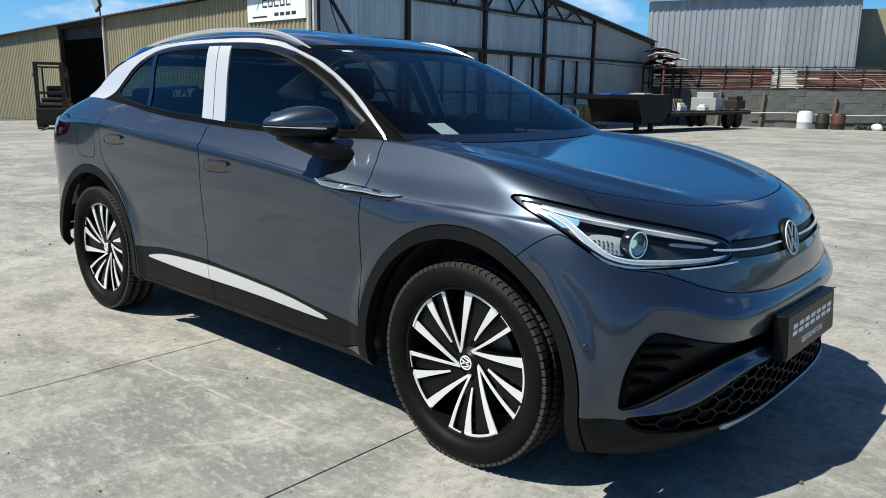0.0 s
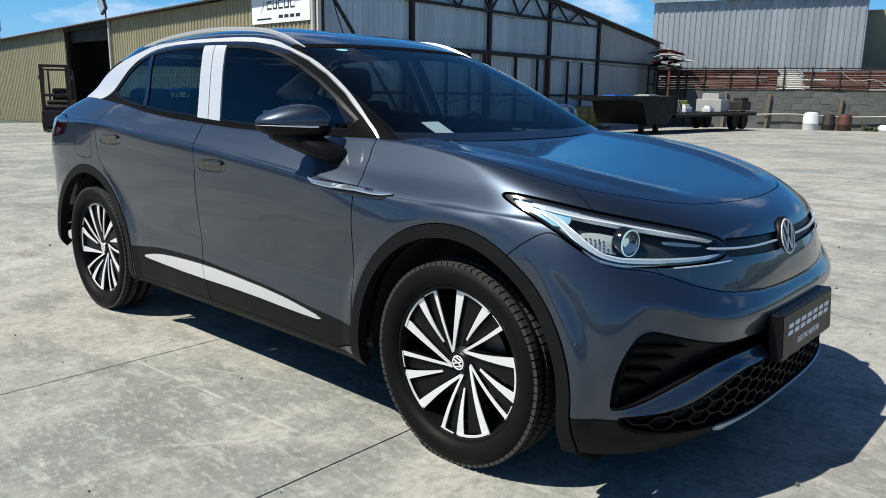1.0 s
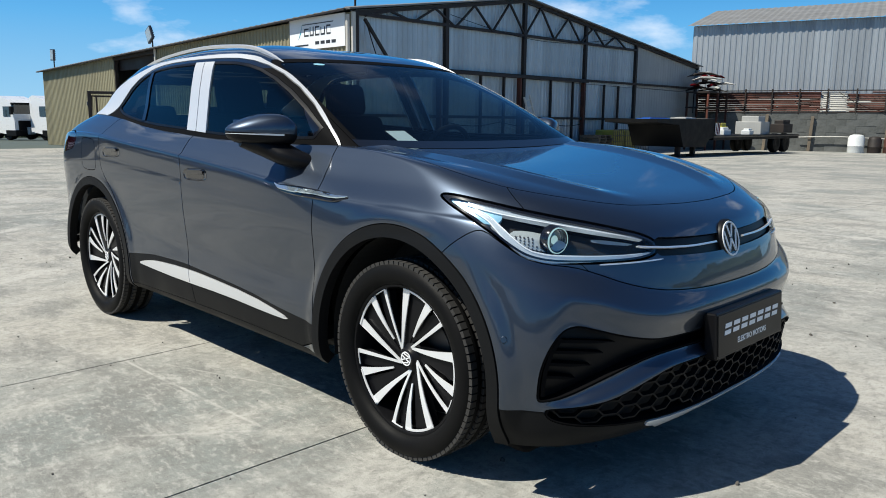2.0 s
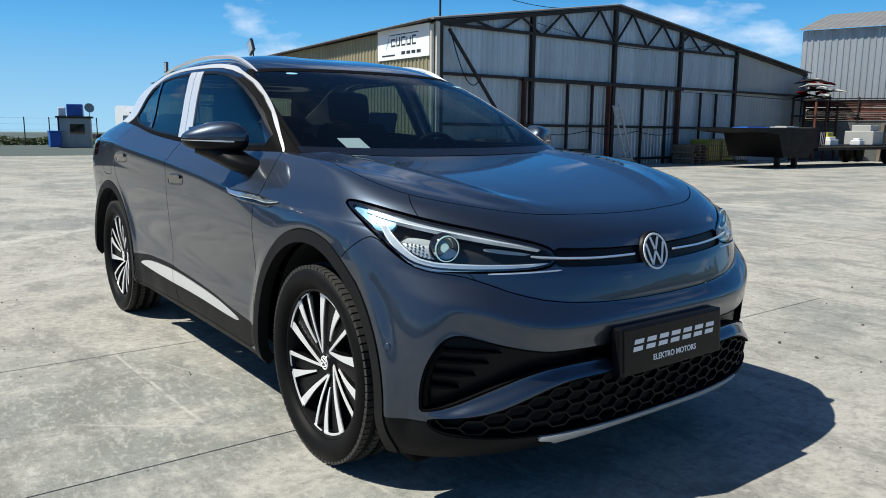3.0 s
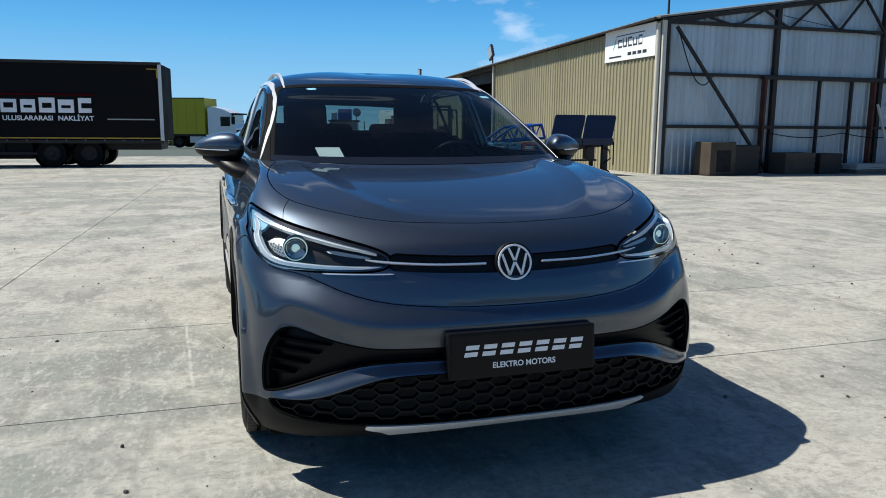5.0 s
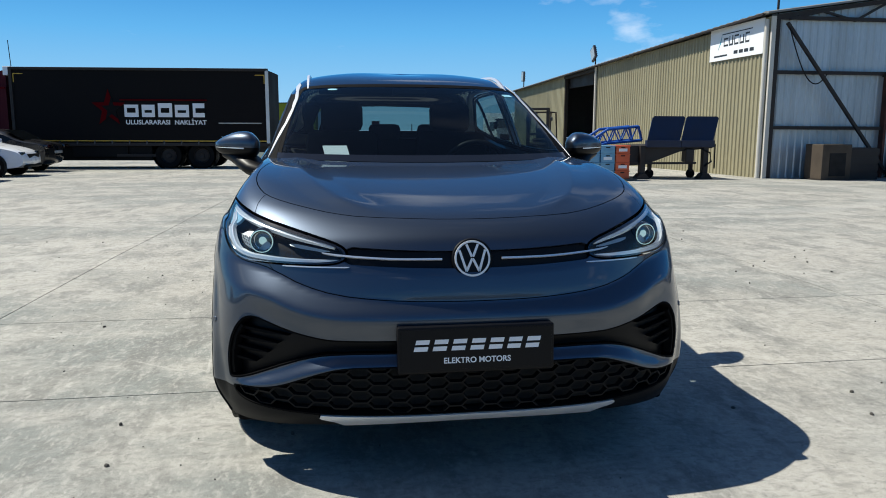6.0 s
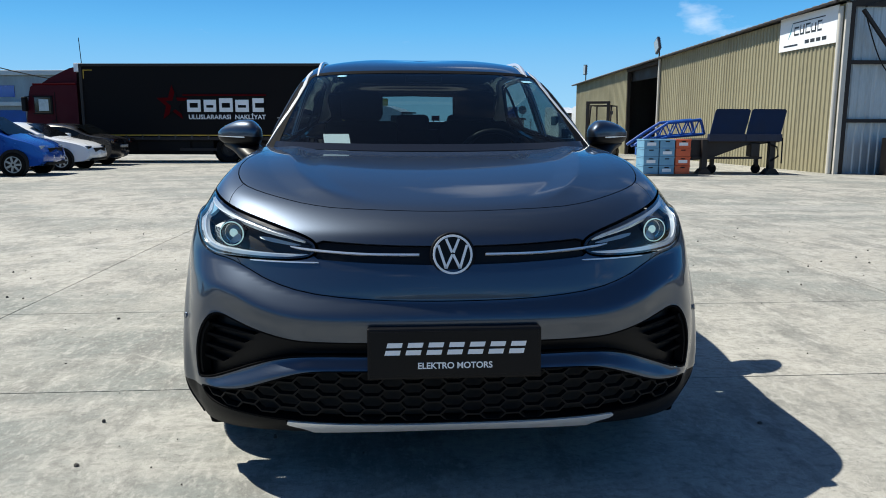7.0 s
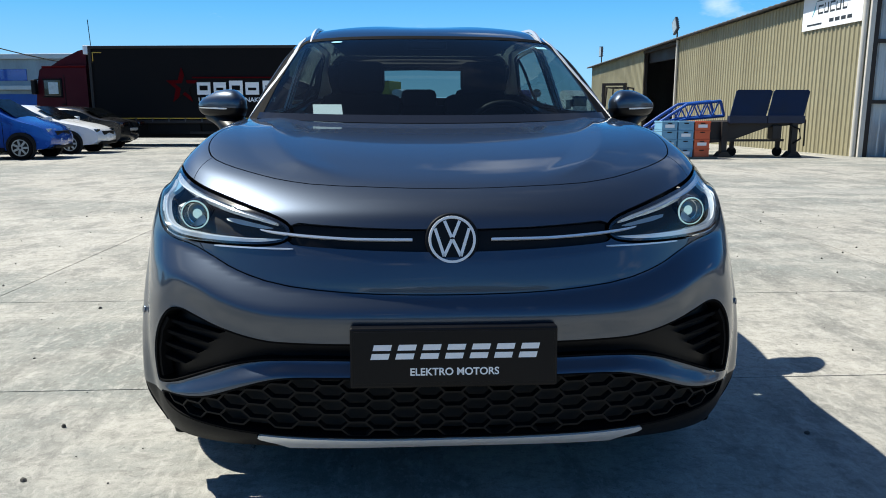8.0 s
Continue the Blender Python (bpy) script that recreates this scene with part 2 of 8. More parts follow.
# ---- materials ----
def grain(name, colour, rough=0.5, metal=0.0, second=None, scale=3.0, fine=60.0, mix=0.5, bump=0.0, coat=0.0, rough_var=0.1, spec=0.5, stretch=(1, 1, 1), per_object=0.0):
    """A surface with broad stains and fine grain, at true size."""
    m = bpy.data.materials.new(name)
    m.use_nodes = True
    n, l = m.node_tree.nodes, m.node_tree.links
    b = n["Principled BSDF"]
    b.inputs["Metallic"].default_value = metal
    b.inputs["Coat Weight"].default_value = coat
    b.inputs["Coat Roughness"].default_value = 0.03
    b.inputs["Specular IOR Level"].default_value = spec
    co, mp = n.new("ShaderNodeTexCoord"), n.new("ShaderNodeMapping")
    mp.inputs["Scale"].default_value = stretch
    l.new(co.outputs["Object"], mp.inputs["Vector"])
    big, small = n.new("ShaderNodeTexNoise"), n.new("ShaderNodeTexNoise")
    for t, s, d in ((big, scale, 5.0), (small, fine, 3.0)):
        t.inputs["Scale"].default_value, t.inputs["Detail"].default_value = s, d
        l.new(mp.outputs["Vector"], t.inputs["Vector"])
    add = n.new("ShaderNodeMath")
    add.operation = "MULTIPLY_ADD"
    l.new(small.outputs["Fac"], add.inputs[0])
    add.inputs[1].default_value = 0.35
    l.new(big.outputs["Fac"], add.inputs[2])
    ramp = n.new("ShaderNodeMapRange")
    ramp.inputs["From Min"].default_value, ramp.inputs["From Max"].default_value = 0.45, 0.95
    ramp.inputs["To Max"].default_value = mix
    l.new(add.outputs[0], ramp.inputs["Value"])
    if per_object:
        info, shift = n.new("ShaderNodeObjectInfo"), n.new("ShaderNodeMath")
        shift.operation = "MULTIPLY_ADD"
        l.new(info.outputs["Random"], shift.inputs[0])
        shift.inputs[1].default_value = per_object
        l.new(ramp.outputs[0], shift.inputs[2])
        fac = shift.outputs[0]
    else:
        fac = ramp.outputs[0]
    c = n.new("ShaderNodeMix")
    c.data_type = "RGBA"
    c.inputs[6].default_value = (*colour, 1)
    c.inputs[7].default_value = (*(second or [v * 0.6 for v in colour]), 1)
    l.new(fac, c.inputs[0])
    l.new(c.outputs[2], b.inputs["Base Color"])
    r = n.new("ShaderNodeMapRange")
    r.inputs["From Min"].default_value, r.inputs["From Max"].default_value = 0.3, 0.7
    r.inputs["To Min"].default_value, r.inputs["To Max"].default_value = max(0.0, rough - rough_var), min(1.0, rough + rough_var)
    l.new(big.outputs["Fac"], r.inputs["Value"])
    l.new(r.outputs[0], b.inputs["Roughness"])
    if bump:
        k = n.new("ShaderNodeBump")
        k.inputs["Strength"].default_value, k.inputs["Distance"].default_value = 0.6, bump
        l.new(small.outputs["Fac"], k.inputs["Height"])
        l.new(k.outputs["Normal"], b.inputs["Normal"])
    return m


def glassy(name, tint, rough=0.0, facing=0.045):
    """A pane: thin, tinted glass that lets the light straight through and mirrors the sky."""
    m = bpy.data.materials.new(name)
    m.use_nodes = True
    n, l = m.node_tree.nodes, m.node_tree.links
    n.remove(n["Principled BSDF"])
    t, g, f, x = n.new("ShaderNodeBsdfTransparent"), n.new("ShaderNodeBsdfGlossy"), n.new("ShaderNodeLayerWeight"), n.new("ShaderNodeMixShader")
    rise, mirror = n.new("ShaderNodeMath"), n.new("ShaderNodeMath")
    rise.operation, mirror.operation = "POWER", "MULTIPLY_ADD"
    t.inputs["Color"].default_value = (*tint, 1)
    g.inputs["Roughness"].default_value = rough
    rise.inputs[1].default_value, mirror.inputs[1].default_value, mirror.inputs[2].default_value = 5.0, 0.90, facing
    f.inputs["Blend"].default_value = 0.5
    l.new(f.outputs["Facing"], rise.inputs[0])
    l.new(rise.outputs[0], mirror.inputs[0])
    l.new(mirror.outputs[0], x.inputs[0])
    l.new(t.outputs[0], x.inputs[1])
    l.new(g.outputs[0], x.inputs[2])
    l.new(x.outputs[0], n["Material Output"].inputs["Surface"])
    return m


PAINT = grain("grey_metallic_paint", (0.060, 0.077, 0.108), 0.40, 0.95, (0.051, 0.066, 0.093), 1.2, 900, 0.6, 0.0, 1.0, 0.02)
PAINT.node_tree.nodes["Principled BSDF"].inputs["Coat IOR"].default_value = 1.46
GLOSS_BLACK = grain("gloss_black", (0.006, 0.006, 0.008), 0.12, 0, (0.009, 0.009, 0.011), 2, 80, 0.5, 0, 0.6, 0.03)
ROOF_BLACK = grain("black_roof_paint", (0.008, 0.010, 0.016), 0.15, 0, (0.01, 0.012, 0.018), 2, 80, 0.5, 0, 1.0, 0.03)
PLASTIC = grain("black_plastic", (0.0045, 0.0048, 0.0054), 0.55, 0, (0.007, 0.0073, 0.008), 3, 700, 0.6, 0.0004, 0, 0.1, 0.16)
SATIN_BLACK = grain("satin_black", (0.004, 0.004, 0.005), 0.4, 0, (0.006, 0.006, 0.007), 3, 300, 0.6, 0, 0, 0.08, 0.18)
RUBBER = grain("tyre_rubber", (0.003, 0.003, 0.0032), 0.6, 0, (0.006, 0.0058, 0.0056), 6, 200, 0.6, 0.0006, 0, 0.1, 0.12)
PILLAR_BLACK = grain("dull_black_pillar", (0.003, 0.003, 0.0035), 0.7, 0, (0.004, 0.004, 0.0045), 3, 300, 0.6, 0, 0, 0.05, 0.06)
# lighter than the sidewall: the sun on the tread is in this colour
TREAD_RUBBER = grain("sunlit_tread_rubber", (0.028, 0.027, 0.026), 0.75, 0, (0.05, 0.048, 0.045), 9, 160, 0.7, 0.0006, 0, 0.1, 0.3)
INNER = grain("wheel_well_black", (0.006, 0.006, 0.006), 0.9, 0, (0.01, 0.01, 0.01), 4, 80, 0.5)
SILVER = grain("satin_silver", (0.78, 0.79, 0.81), 0.34, 0.55, (0.70, 0.71, 0.74), 2, 400, 0.5, 0, 0.3, 0.05)
SILVER_PAINT = grain("silver_paint", (0.68, 0.69, 0.70), 0.36, 0.4, (0.60, 0.61, 0.62), 2, 500, 0.5, 0, 0.35, 0.04)
LAMP_GREY = grain("lamp_inner_grey", (0.50, 0.56, 0.58), 0.4, 0.5, (0.22, 0.25, 0.27), 12, 160, 0.5)
BLADE = grain("bright_cut_alloy", (0.80, 0.81, 0.82), 0.38, 0.35, (0.74, 0.75, 0.77), 2, 300, 0.5, 0, 0.3, 0.04)
# chrome of the badge, with the mirrored sky's blue put into its colour
BADGE_SKY = grain("chrome_sky_tint", (0.66, 0.80, 0.90), 0.16, 0.88, (0.58, 0.72, 0.84), 3, 200, 0.4, 0, 0.5, 0.03)
CHROME = grain("chrome", (0.86, 0.87, 0.88), 0.07, 1.0, (0.8, 0.81, 0.82), 3, 200, 0.4, 0, 0, 0.03)
DARK_METAL = grain("dark_metal", (0.10, 0.10, 0.11), 0.4, 0.8, (0.06, 0.06, 0.065), 5, 120, 0.6)
WHITE = grain("white_marking", (0.82, 0.83, 0.84), 0.4, 0, (0.74, 0.75, 0.76), 5, 200, 0.4)
SHIELD = glassy("windscreen_glass", (0.60, 0.70, 0.72), 0.0, 0.04)
SIDE_GLASS = glassy("side_glass", (0.29, 0.39, 0.39), 0.0, 0.06)
LENS = glassy("clear_lens", (0.94, 0.96, 0.97))
REFLECTOR = grain("lamp_reflector", (0.72, 0.75, 0.78), 0.16, 0.95, (0.5, 0.52, 0.55), 12, 160, 0.5)
LIGHT_GUIDE = grain("white_light_guide", (0.80, 0.84, 0.88), 0.15, 0.1, (0.66, 0.70, 0.75), 9, 150, 0.5, 0, 1.0)
LIT_GUIDE = grain("lit_light_guide", (0.42, 0.48, 0.53), 0.2, 0.3, (0.34, 0.39, 0.44), 9, 150, 0.5, 0, 1.0)
LIT_LENS = grain("lit_projector", (0.05, 0.08, 0.09), 0.05, 0.2, (0.20, 0.30, 0.32), 20, 120, 0.6, 0, 1.0)
for lit, glow, power in ((LIT_GUIDE, (0.80, 0.92, 1.0), 0.14), (LIT_LENS, (0.62, 0.97, 1.0), 0.40)):
    lit.node_tree.nodes["Principled BSDF"].inputs["Emission Color"].default_value = (*glow, 1)
    lit.node_tree.nodes["Principled BSDF"].inputs["Emission Strength"].default_value = power
LENS_GLASS = grain("dark_projector_glass", (0.06, 0.10, 0.11), 0.04, 0.3, (0.14, 0.20, 0.21), 20, 120, 0.6, 0, 1.0)
TAIL_BLUE = grain("pale_blue_lamp_plastic", (0.20, 0.42, 0.58), 0.3, 0.2, (0.26, 0.48, 0.62), 9, 150, 0.5, 0, 0.6)
RED_LENS = grain("dark_red_lens", (0.012, 0.0012, 0.002), 0.1, 0, (0.02, 0.002, 0.003), 5, 60, 0.5, 0, 1.0)
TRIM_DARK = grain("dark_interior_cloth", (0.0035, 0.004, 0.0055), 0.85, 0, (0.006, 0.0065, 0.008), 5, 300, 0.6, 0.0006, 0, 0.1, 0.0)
PAPER = grain("white_paper", (0.82, 0.82, 0.80), 0.7, 0, (0.74, 0.74, 0.72), 8, 200, 0.5)
STICKER = grain("pale_blue_sticker", (0.25, 0.55, 0.68), 0.5, 0, (0.4, 0.65, 0.75), 30, 200, 0.5)
def concrete_material():
    """Old pale concrete: cool and warm blotches, floated mottling, fine sand, pale tyre streaks and thin scratches."""
    m = bpy.data.materials.new("yard_concrete")
    m.use_nodes = True
    n, l = m.node_tree.nodes, m.node_tree.links
    b = n["Principled BSDF"]
    b.inputs["Specular IOR Level"].default_value = 0.3
    geo = n.new("ShaderNodeNewGeometry")
    place = geo.outputs["Position"]

    def cloud(scale, detail, rough, stretch=(1, 1, 1), turn=0.0):
        mp, tex = n.new("ShaderNodeMapping"), n.new("ShaderNodeTexNoise")
        mp.inputs["Scale"].default_value, mp.inputs["Rotation"].default_value = stretch, (0, 0, radians(turn))
        tex.inputs["Scale"].default_value, tex.inputs["Detail"].default_value, tex.inputs["Roughness"].default_value = scale, detail, rough
        l.new(place, mp.inputs["Vector"])
        l.new(mp.outputs["Vector"], tex.inputs["Vector"])
        return tex.outputs["Fac"]

    def span(value, lo, hi, to_lo=0.0, to_hi=1.0, soft=True):
        r = n.new("ShaderNodeMapRange")
        r.interpolation_type = "SMOOTHSTEP" if soft else "LINEAR"
        for key, v in (("From Min", lo), ("From Max", hi), ("To Min", to_lo), ("To Max", to_hi)):
            r.inputs[key].default_value = v
        l.new(value, r.inputs["Value"])
        return r.outputs[0]

    def calc(kind, a, c):
        k = n.new("ShaderNodeMath")
        k.operation = kind
        for socket, v in zip(k.inputs, (a, c)):
            if isinstance(v, (int, float)):
                socket.default_value = v
            else:
                l.new(v, socket)
        return k.outputs[0]

    def blend(fac, a, colour, kind="MIX"):
        x = n.new("ShaderNodeMix")
        x.data_type, x.blend_type = "RGBA", kind
        l.new(fac, x.inputs[0])
        if isinstance(a, tuple):
            x.inputs[6].default_value = (*a, 1)
        else:
            l.new(a, x.inputs[6])
        x.inputs[7].default_value = (*colour, 1)
        return x.outputs[2]

    def dot(way, origin):
        move, d = n.new("ShaderNodeVectorMath"), n.new("ShaderNodeVectorMath")
        move.operation, d.operation = "SUBTRACT", "DOT_PRODUCT"
        l.new(place, move.inputs[0])
        move.inputs[1].default_value, d.inputs[1].default_value = (*origin, 0), (*way, 0)
        l.new(move.outputs[0], d.inputs[0])
        return d.outputs["Value"]

    wobble, broken = cloud(0.8, 4, 0.6), cloud(5.0, 6, 0.7)
    col = blend(span(cloud(0.30, 5, 0.62), 0.42, 0.58), (0.415, 0.396, 0.350), (0.205, 0.222, 0.207))
    col = blend(span(cloud(1.1, 6, 0.65, (1.0, 0.5, 1.0), 12), 0.47, 0.60, 0.0, 0.8), col, (0.46, 0.443, 0.398))
    col = blend(span(cloud(2.6, 7, 0.7, (0.5, 1.0, 1.0), -20), 0.48, 0.62, 0.0, 0.75), col, (0.165, 0.166, 0.153))
    col = blend(span(cloud(9.0, 7, 0.75, (1.0, 0.5, 1.0), 30), 0.48, 0.62, 0.0, 0.45), col, (0.16, 0.157, 0.142))
    col = blend(span(cloud(14.0, 6, 0.7, (0.35, 1.0, 1.0), 70), 0.52, 0.64, 0.0, 0.5), col, (0.52, 0.503, 0.46))
    col = blend(span(cloud(30.0, 6, 0.75, (1.0, 0.6, 1.0), -35), 0.50, 0.60, 0.0, 0.42), col, (0.13, 0.128, 0.117))
    col = blend(span(cloud(38.0, 6, 0.75, (0.6, 1.0, 1.0), 20), 0.52, 0.61, 0.0, 0.42), col, (0.53, 0.513, 0.47))
    # pale tyre streaks and thin scratches: two ends, half width, strength
    for a, c, w, most in (((-5.6, -2.0), (-7.6, 0.3), 0.16, 0.75), ((-3.8, -1.8), (-4.6, -0.4), 0.08, 0.55), ((-3.6, -4.2), (-5.8, -2.0), 0.14, 0.5), ((-7.0, 6.9), (1.5, 6.05), 0.10, 0.6),
                          ((-9.0, 9.6), (3.0, 8.4), 0.7, 0.5), ((-12.5, -1.2), (-9.2, 0.8), 0.18, 0.6), ((-16.5, -3.0), (-10.0, 1.5), 0.25, 0.5), ((1.2, 2.2), (2.2, 4.6), 0.12, 0.5),
                          ((-1.95, -1.18), (-0.4, -1.10), 0.012, 0.7), ((-1.7, -1.1), (-0.7, -0.72), 0.010, 0.45), ((-0.9, -1.6), (-0.5, -1.08), 0.012, 0.45), ((0.6, 2.4), (2.4, 2.0), 0.05, 0.45)):
        way = Vector((c[0] - a[0], c[1] - a[1]))
        long = way.length
        way = way / long
        across = calc("ABSOLUTE", calc("ADD", dot((-way.y, way.x), a), calc("MULTIPLY", calc("SUBTRACT", wobble, 0.5), 6 * w)), 0)
        along_it = dot((way.x, way.y), a)
        ends = calc("MULTIPLY", span(along_it, 0, 0.25 * long), span(along_it, 0.75 * long, long, 1.0, 0.0))
        fac = calc("MULTIPLY", calc("MULTIPLY", span(across, 0.3 * w, w, 1.0, 0.0), ends), span(broken, 0.36, 0.56, 0.25 * most, most))
        col = blend(fac, col, (0.53, 0.513, 0.47))
    # a turning circle of pale rubber dust, far off
    far = n.new("ShaderNodeVectorMath")
    far.operation = "DISTANCE"
    l.new(place, far.inputs[0])
    far.inputs[1].default_value = (-14.0, 6.0, 0)
    ring = span(calc("ABSOLUTE", calc("SUBTRACT", calc("ADD", far.outputs["Value"], wobble), 6.6), 0), 0.15, 0.45, 1.0, 0.0)
    col = blend(calc("MULTIPLY", ring, span(broken, 0.36, 0.56, 0.15, 0.55)), col, (0.46, 0.445, 0.41))
    # sand grains, pits and the tone of each slab
    sand, pit = cloud(240.0, 3, 0.8), cloud(55.0, 5, 0.8)
    col = blend(span(sand, 0.50, 0.60, 0.0, 0.5), col, (0.11, 0.108, 0.099))
    col = blend(span(sand, 0.48, 0.38, 0.0, 0.4), col, (0.48, 0.465, 0.425))
    col = blend(span(pit, 0.58, 0.66, 0.0, 0.8), col, (0.085, 0.083, 0.077))
    info = n.new("ShaderNodeObjectInfo")
    col = blend(span(info.outputs["Random"], 0, 1, 0.0, 0.16, False), col, (0.20, 0.20, 0.19))
    l.new(col, b.inputs["Base Color"])
    l.new(span(broken, 0.3, 0.7, 0.72, 0.92), b.inputs["Roughness"])
    k = n.new("ShaderNodeBump")
    k.inputs["Strength"].default_value, k.inputs["Distance"].default_value = 0.5, 0.004
    l.new(calc("ADD", calc("MULTIPLY", sand, 0.4), pit), k.inputs["Height"])
    l.new(k.outputs["Normal"], b.inputs["Normal"])
    return m


CONCRETE = concrete_material()
JOINT = grain("joint_dirt", (0.06, 0.055, 0.05), 0.95, 0, (0.10, 0.095, 0.085), 3, 60, 0.7, 0.002)
ASPHALT = grain("far_ground", (0.055, 0.075, 0.070), 0.9, 0, (0.075, 0.095, 0.085), 0.08, 3, 0.8)
BEIGE_SHEET = grain("beige_sheet", (0.355, 0.322, 0.205), 0.55, 0.1, (0.225, 0.20, 0.125), 0.7, 14, 0.9, 0, 0, 0.1, 0.4, (1, 1, 0.25), 0.3)
GREY_SHEET = grain("galvanised_sheet", (0.46, 0.49, 0.51), 0.42, 0.35, (0.26, 0.28, 0.30), 0.9, 16, 0.8, 0, 0, 0.1, 0.5, (1, 1, 0.2), 0.45)
# the galvanised sheet again, lightened: the light on the gable is in its colour
LIT_GABLE_SHEET = grain("galvanised_sheet_lit", (0.56, 0.60, 0.63), 0.4, 0.3, (0.36, 0.39, 0.41), 0.9, 16, 0.9, 0, 0, 0.1, 0.5, (1, 1, 0.2), 0.55)
GREY_WALL = grain("pale_panel", (0.42, 0.42, 0.40), 0.6, 0, (0.30, 0.30, 0.29), 0.8, 12, 0.7, 0, 0, 0.1, 0.4, (1, 1, 0.4), 0.2)
STEEL_DARK = grain("dark_rusty_steel", (0.014, 0.012, 0.011), 0.65, 0.1, (0.036, 0.021, 0.016), 2, 30, 0.6)
RUST = grain("rusty_red_steel", (0.15, 0.042, 0.024), 0.75, 0.1, (0.05, 0.022, 0.016), 1.5, 25, 0.8, 0, 0, 0.1, 0.5, (1, 1, 1), 0.7)
ROOFING = grain("weathered_roof", (0.22, 0.22, 0.215), 0.7, 0.1, (0.13, 0.13, 0.13), 0.8, 12, 0.8)
SIGN_WHITE = grain("sign_white", (0.80, 0.81, 0.82), 0.45, 0, (0.70, 0.71, 0.72), 1.2, 20, 0.5)
BLUE_STEEL = grain("blue_steel", (0.015, 0.10, 0.42), 0.45, 0, (0.02, 0.07, 0.28), 3, 30, 0.6)
NAVY_STEEL = grain("navy_steel", (0.008, 0.014, 0.045), 0.45, 0.1, (0.006, 0.008, 0.02), 2, 30, 0.6)
BLUE_CRATE = grain("blue_plastic", (0.16, 0.36, 0.52), 0.5, 0, (0.12, 0.28, 0.42), 4, 40, 0.6, 0, 0, 0.1, 0.5, (1, 1, 1), 0.3)
ORANGE_CRATE = grain("orange_plastic", (0.62, 0.11, 0.035), 0.5, 0, (0.5, 0.08, 0.03), 4, 40, 0.6)
CURTAIN = grain("black_tarpaulin", (0.006, 0.0055, 0.006), 0.7, 0, (0.011, 0.010, 0.0105), 0.8, 25, 0.7, 0.001, 0, 0.1, 0.1)
CAB_RED = grain("dark_red_paint", (0.055, 0.0022, 0.008), 0.5, 0, (0.045, 0.0018, 0.007), 2, 60, 0.5, 0, 0.0, 0.1, 0.15)
LOGO_RED = grain("logo_red", (0.085, 0.002, 0.004), 0.8, 0, (0.06, 0.0015, 0.003), 3, 40, 0.5, 0, 0, 0.05, 0.05)
YELLOW = grain("yellow_line", (0.55, 0.34, 0.03), 0.5, 0, (0.45, 0.27, 0.03), 3, 40, 0.5)
YELLOW_TARP = grain("yellow_tarpaulin", (0.47, 0.40, 0.012), 0.55, 0, (0.36, 0.30, 0.012), 0.7, 20, 0.6)
WHITE_PAINT = grain("white_paint", (0.78, 0.79, 0.80), 0.3, 0, (0.70, 0.71, 0.72), 2, 40, 0.5, 0, 0.6)
BLUE_PAINT = grain("blue_car_paint", (0.012, 0.085, 0.40), 0.25, 0.2, (0.012, 0.07, 0.33), 2, 60, 0.5, 0, 0.9)
BLACK_PAINT = grain("black_car_paint", (0.006, 0.006, 0.007), 0.3, 0, (0.009, 0.009, 0.010), 2, 60, 0.5, 0, 0.35)
CAR_GLASS = grain("dark_car_window", (0.006, 0.008, 0.010), 0.12, 0, (0.01, 0.012, 0.014), 2, 20, 0.5, 0, 0, 0.03, 0.25)
DARK_GLASS = grain("dark_window", (0.012, 0.016, 0.018), 0.06, 0, (0.02, 0.024, 0.026), 2, 20, 0.5, 0, 1.0)
STONE = grain("rough_block_wall", (0.15, 0.155, 0.15), 0.9, 0, (0.075, 0.08, 0.075), 1.2, 9, 0.9, 0.02, 0, 0.1, 0.4, (1, 1, 1), 0.35)
DARK_WOOD = grain("dark_brown_wood", (0.085, 0.064, 0.045), 0.8, 0, (0.05, 0.038, 0.028), 2, 40, 0.8, 0.002, 0, 0.1, 0.4, (1, 1, 1), 0.4)
WOOD = grain("grey_wood", (0.22, 0.18, 0.13), 0.8, 0, (0.13, 0.105, 0.08), 2, 40, 0.8, 0.002, 0, 0.1, 0.4, (1, 1, 1), 0.4)
TANK_YELLOW = grain("yellowed_plastic", (0.40, 0.36, 0.06), 0.5, 0, (0.30, 0.27, 0.05), 2, 30, 0.6)
TANK_WHITE = grain("white_plastic", (0.62, 0.64, 0.64), 0.5, 0, (0.48, 0.5, 0.5), 2, 30, 0.6)
PIPE_WHITE = grain("pale_pipe", (0.55, 0.53, 0.48), 0.6, 0, (0.42, 0.40, 0.36), 2, 30, 0.6)
LEAF = grain("hedge_leaf", (0.036, 0.062, 0.018), 0.7, 0, (0.06, 0.085, 0.025), 1.5, 9, 0.8)
HAZE_LAND = grain("far_land", (0.10, 0.14, 0.12), 0.9, 0, (0.13, 0.17, 0.15), 0.01, 0.2, 0.7)
# ---- building tools ----
def mesh_object(name, mesh, material, parent=None, label=""):
    ob = new(name, mesh)
    if material:
        mesh.materials.append(material)
    if parent:
        ob.parent = parent
    if label:
        ob["label"] = label
    return ob


def part(name, bm, material, parent=None, label="", soft=False):
    """Links a bmesh as one mesh object under a thing or a part."""
    mesh = bpy.data.meshes.new(name)
    bmesh.ops.recalc_face_normals(bm, faces=bm.faces)
    bm.to_mesh(mesh)
    bm.free()
    if soft:
        mesh.shade_smooth()
        mesh.set_sharp_from_angle(angle=radians(40))
    return mesh_object(name, mesh, material, parent, label)


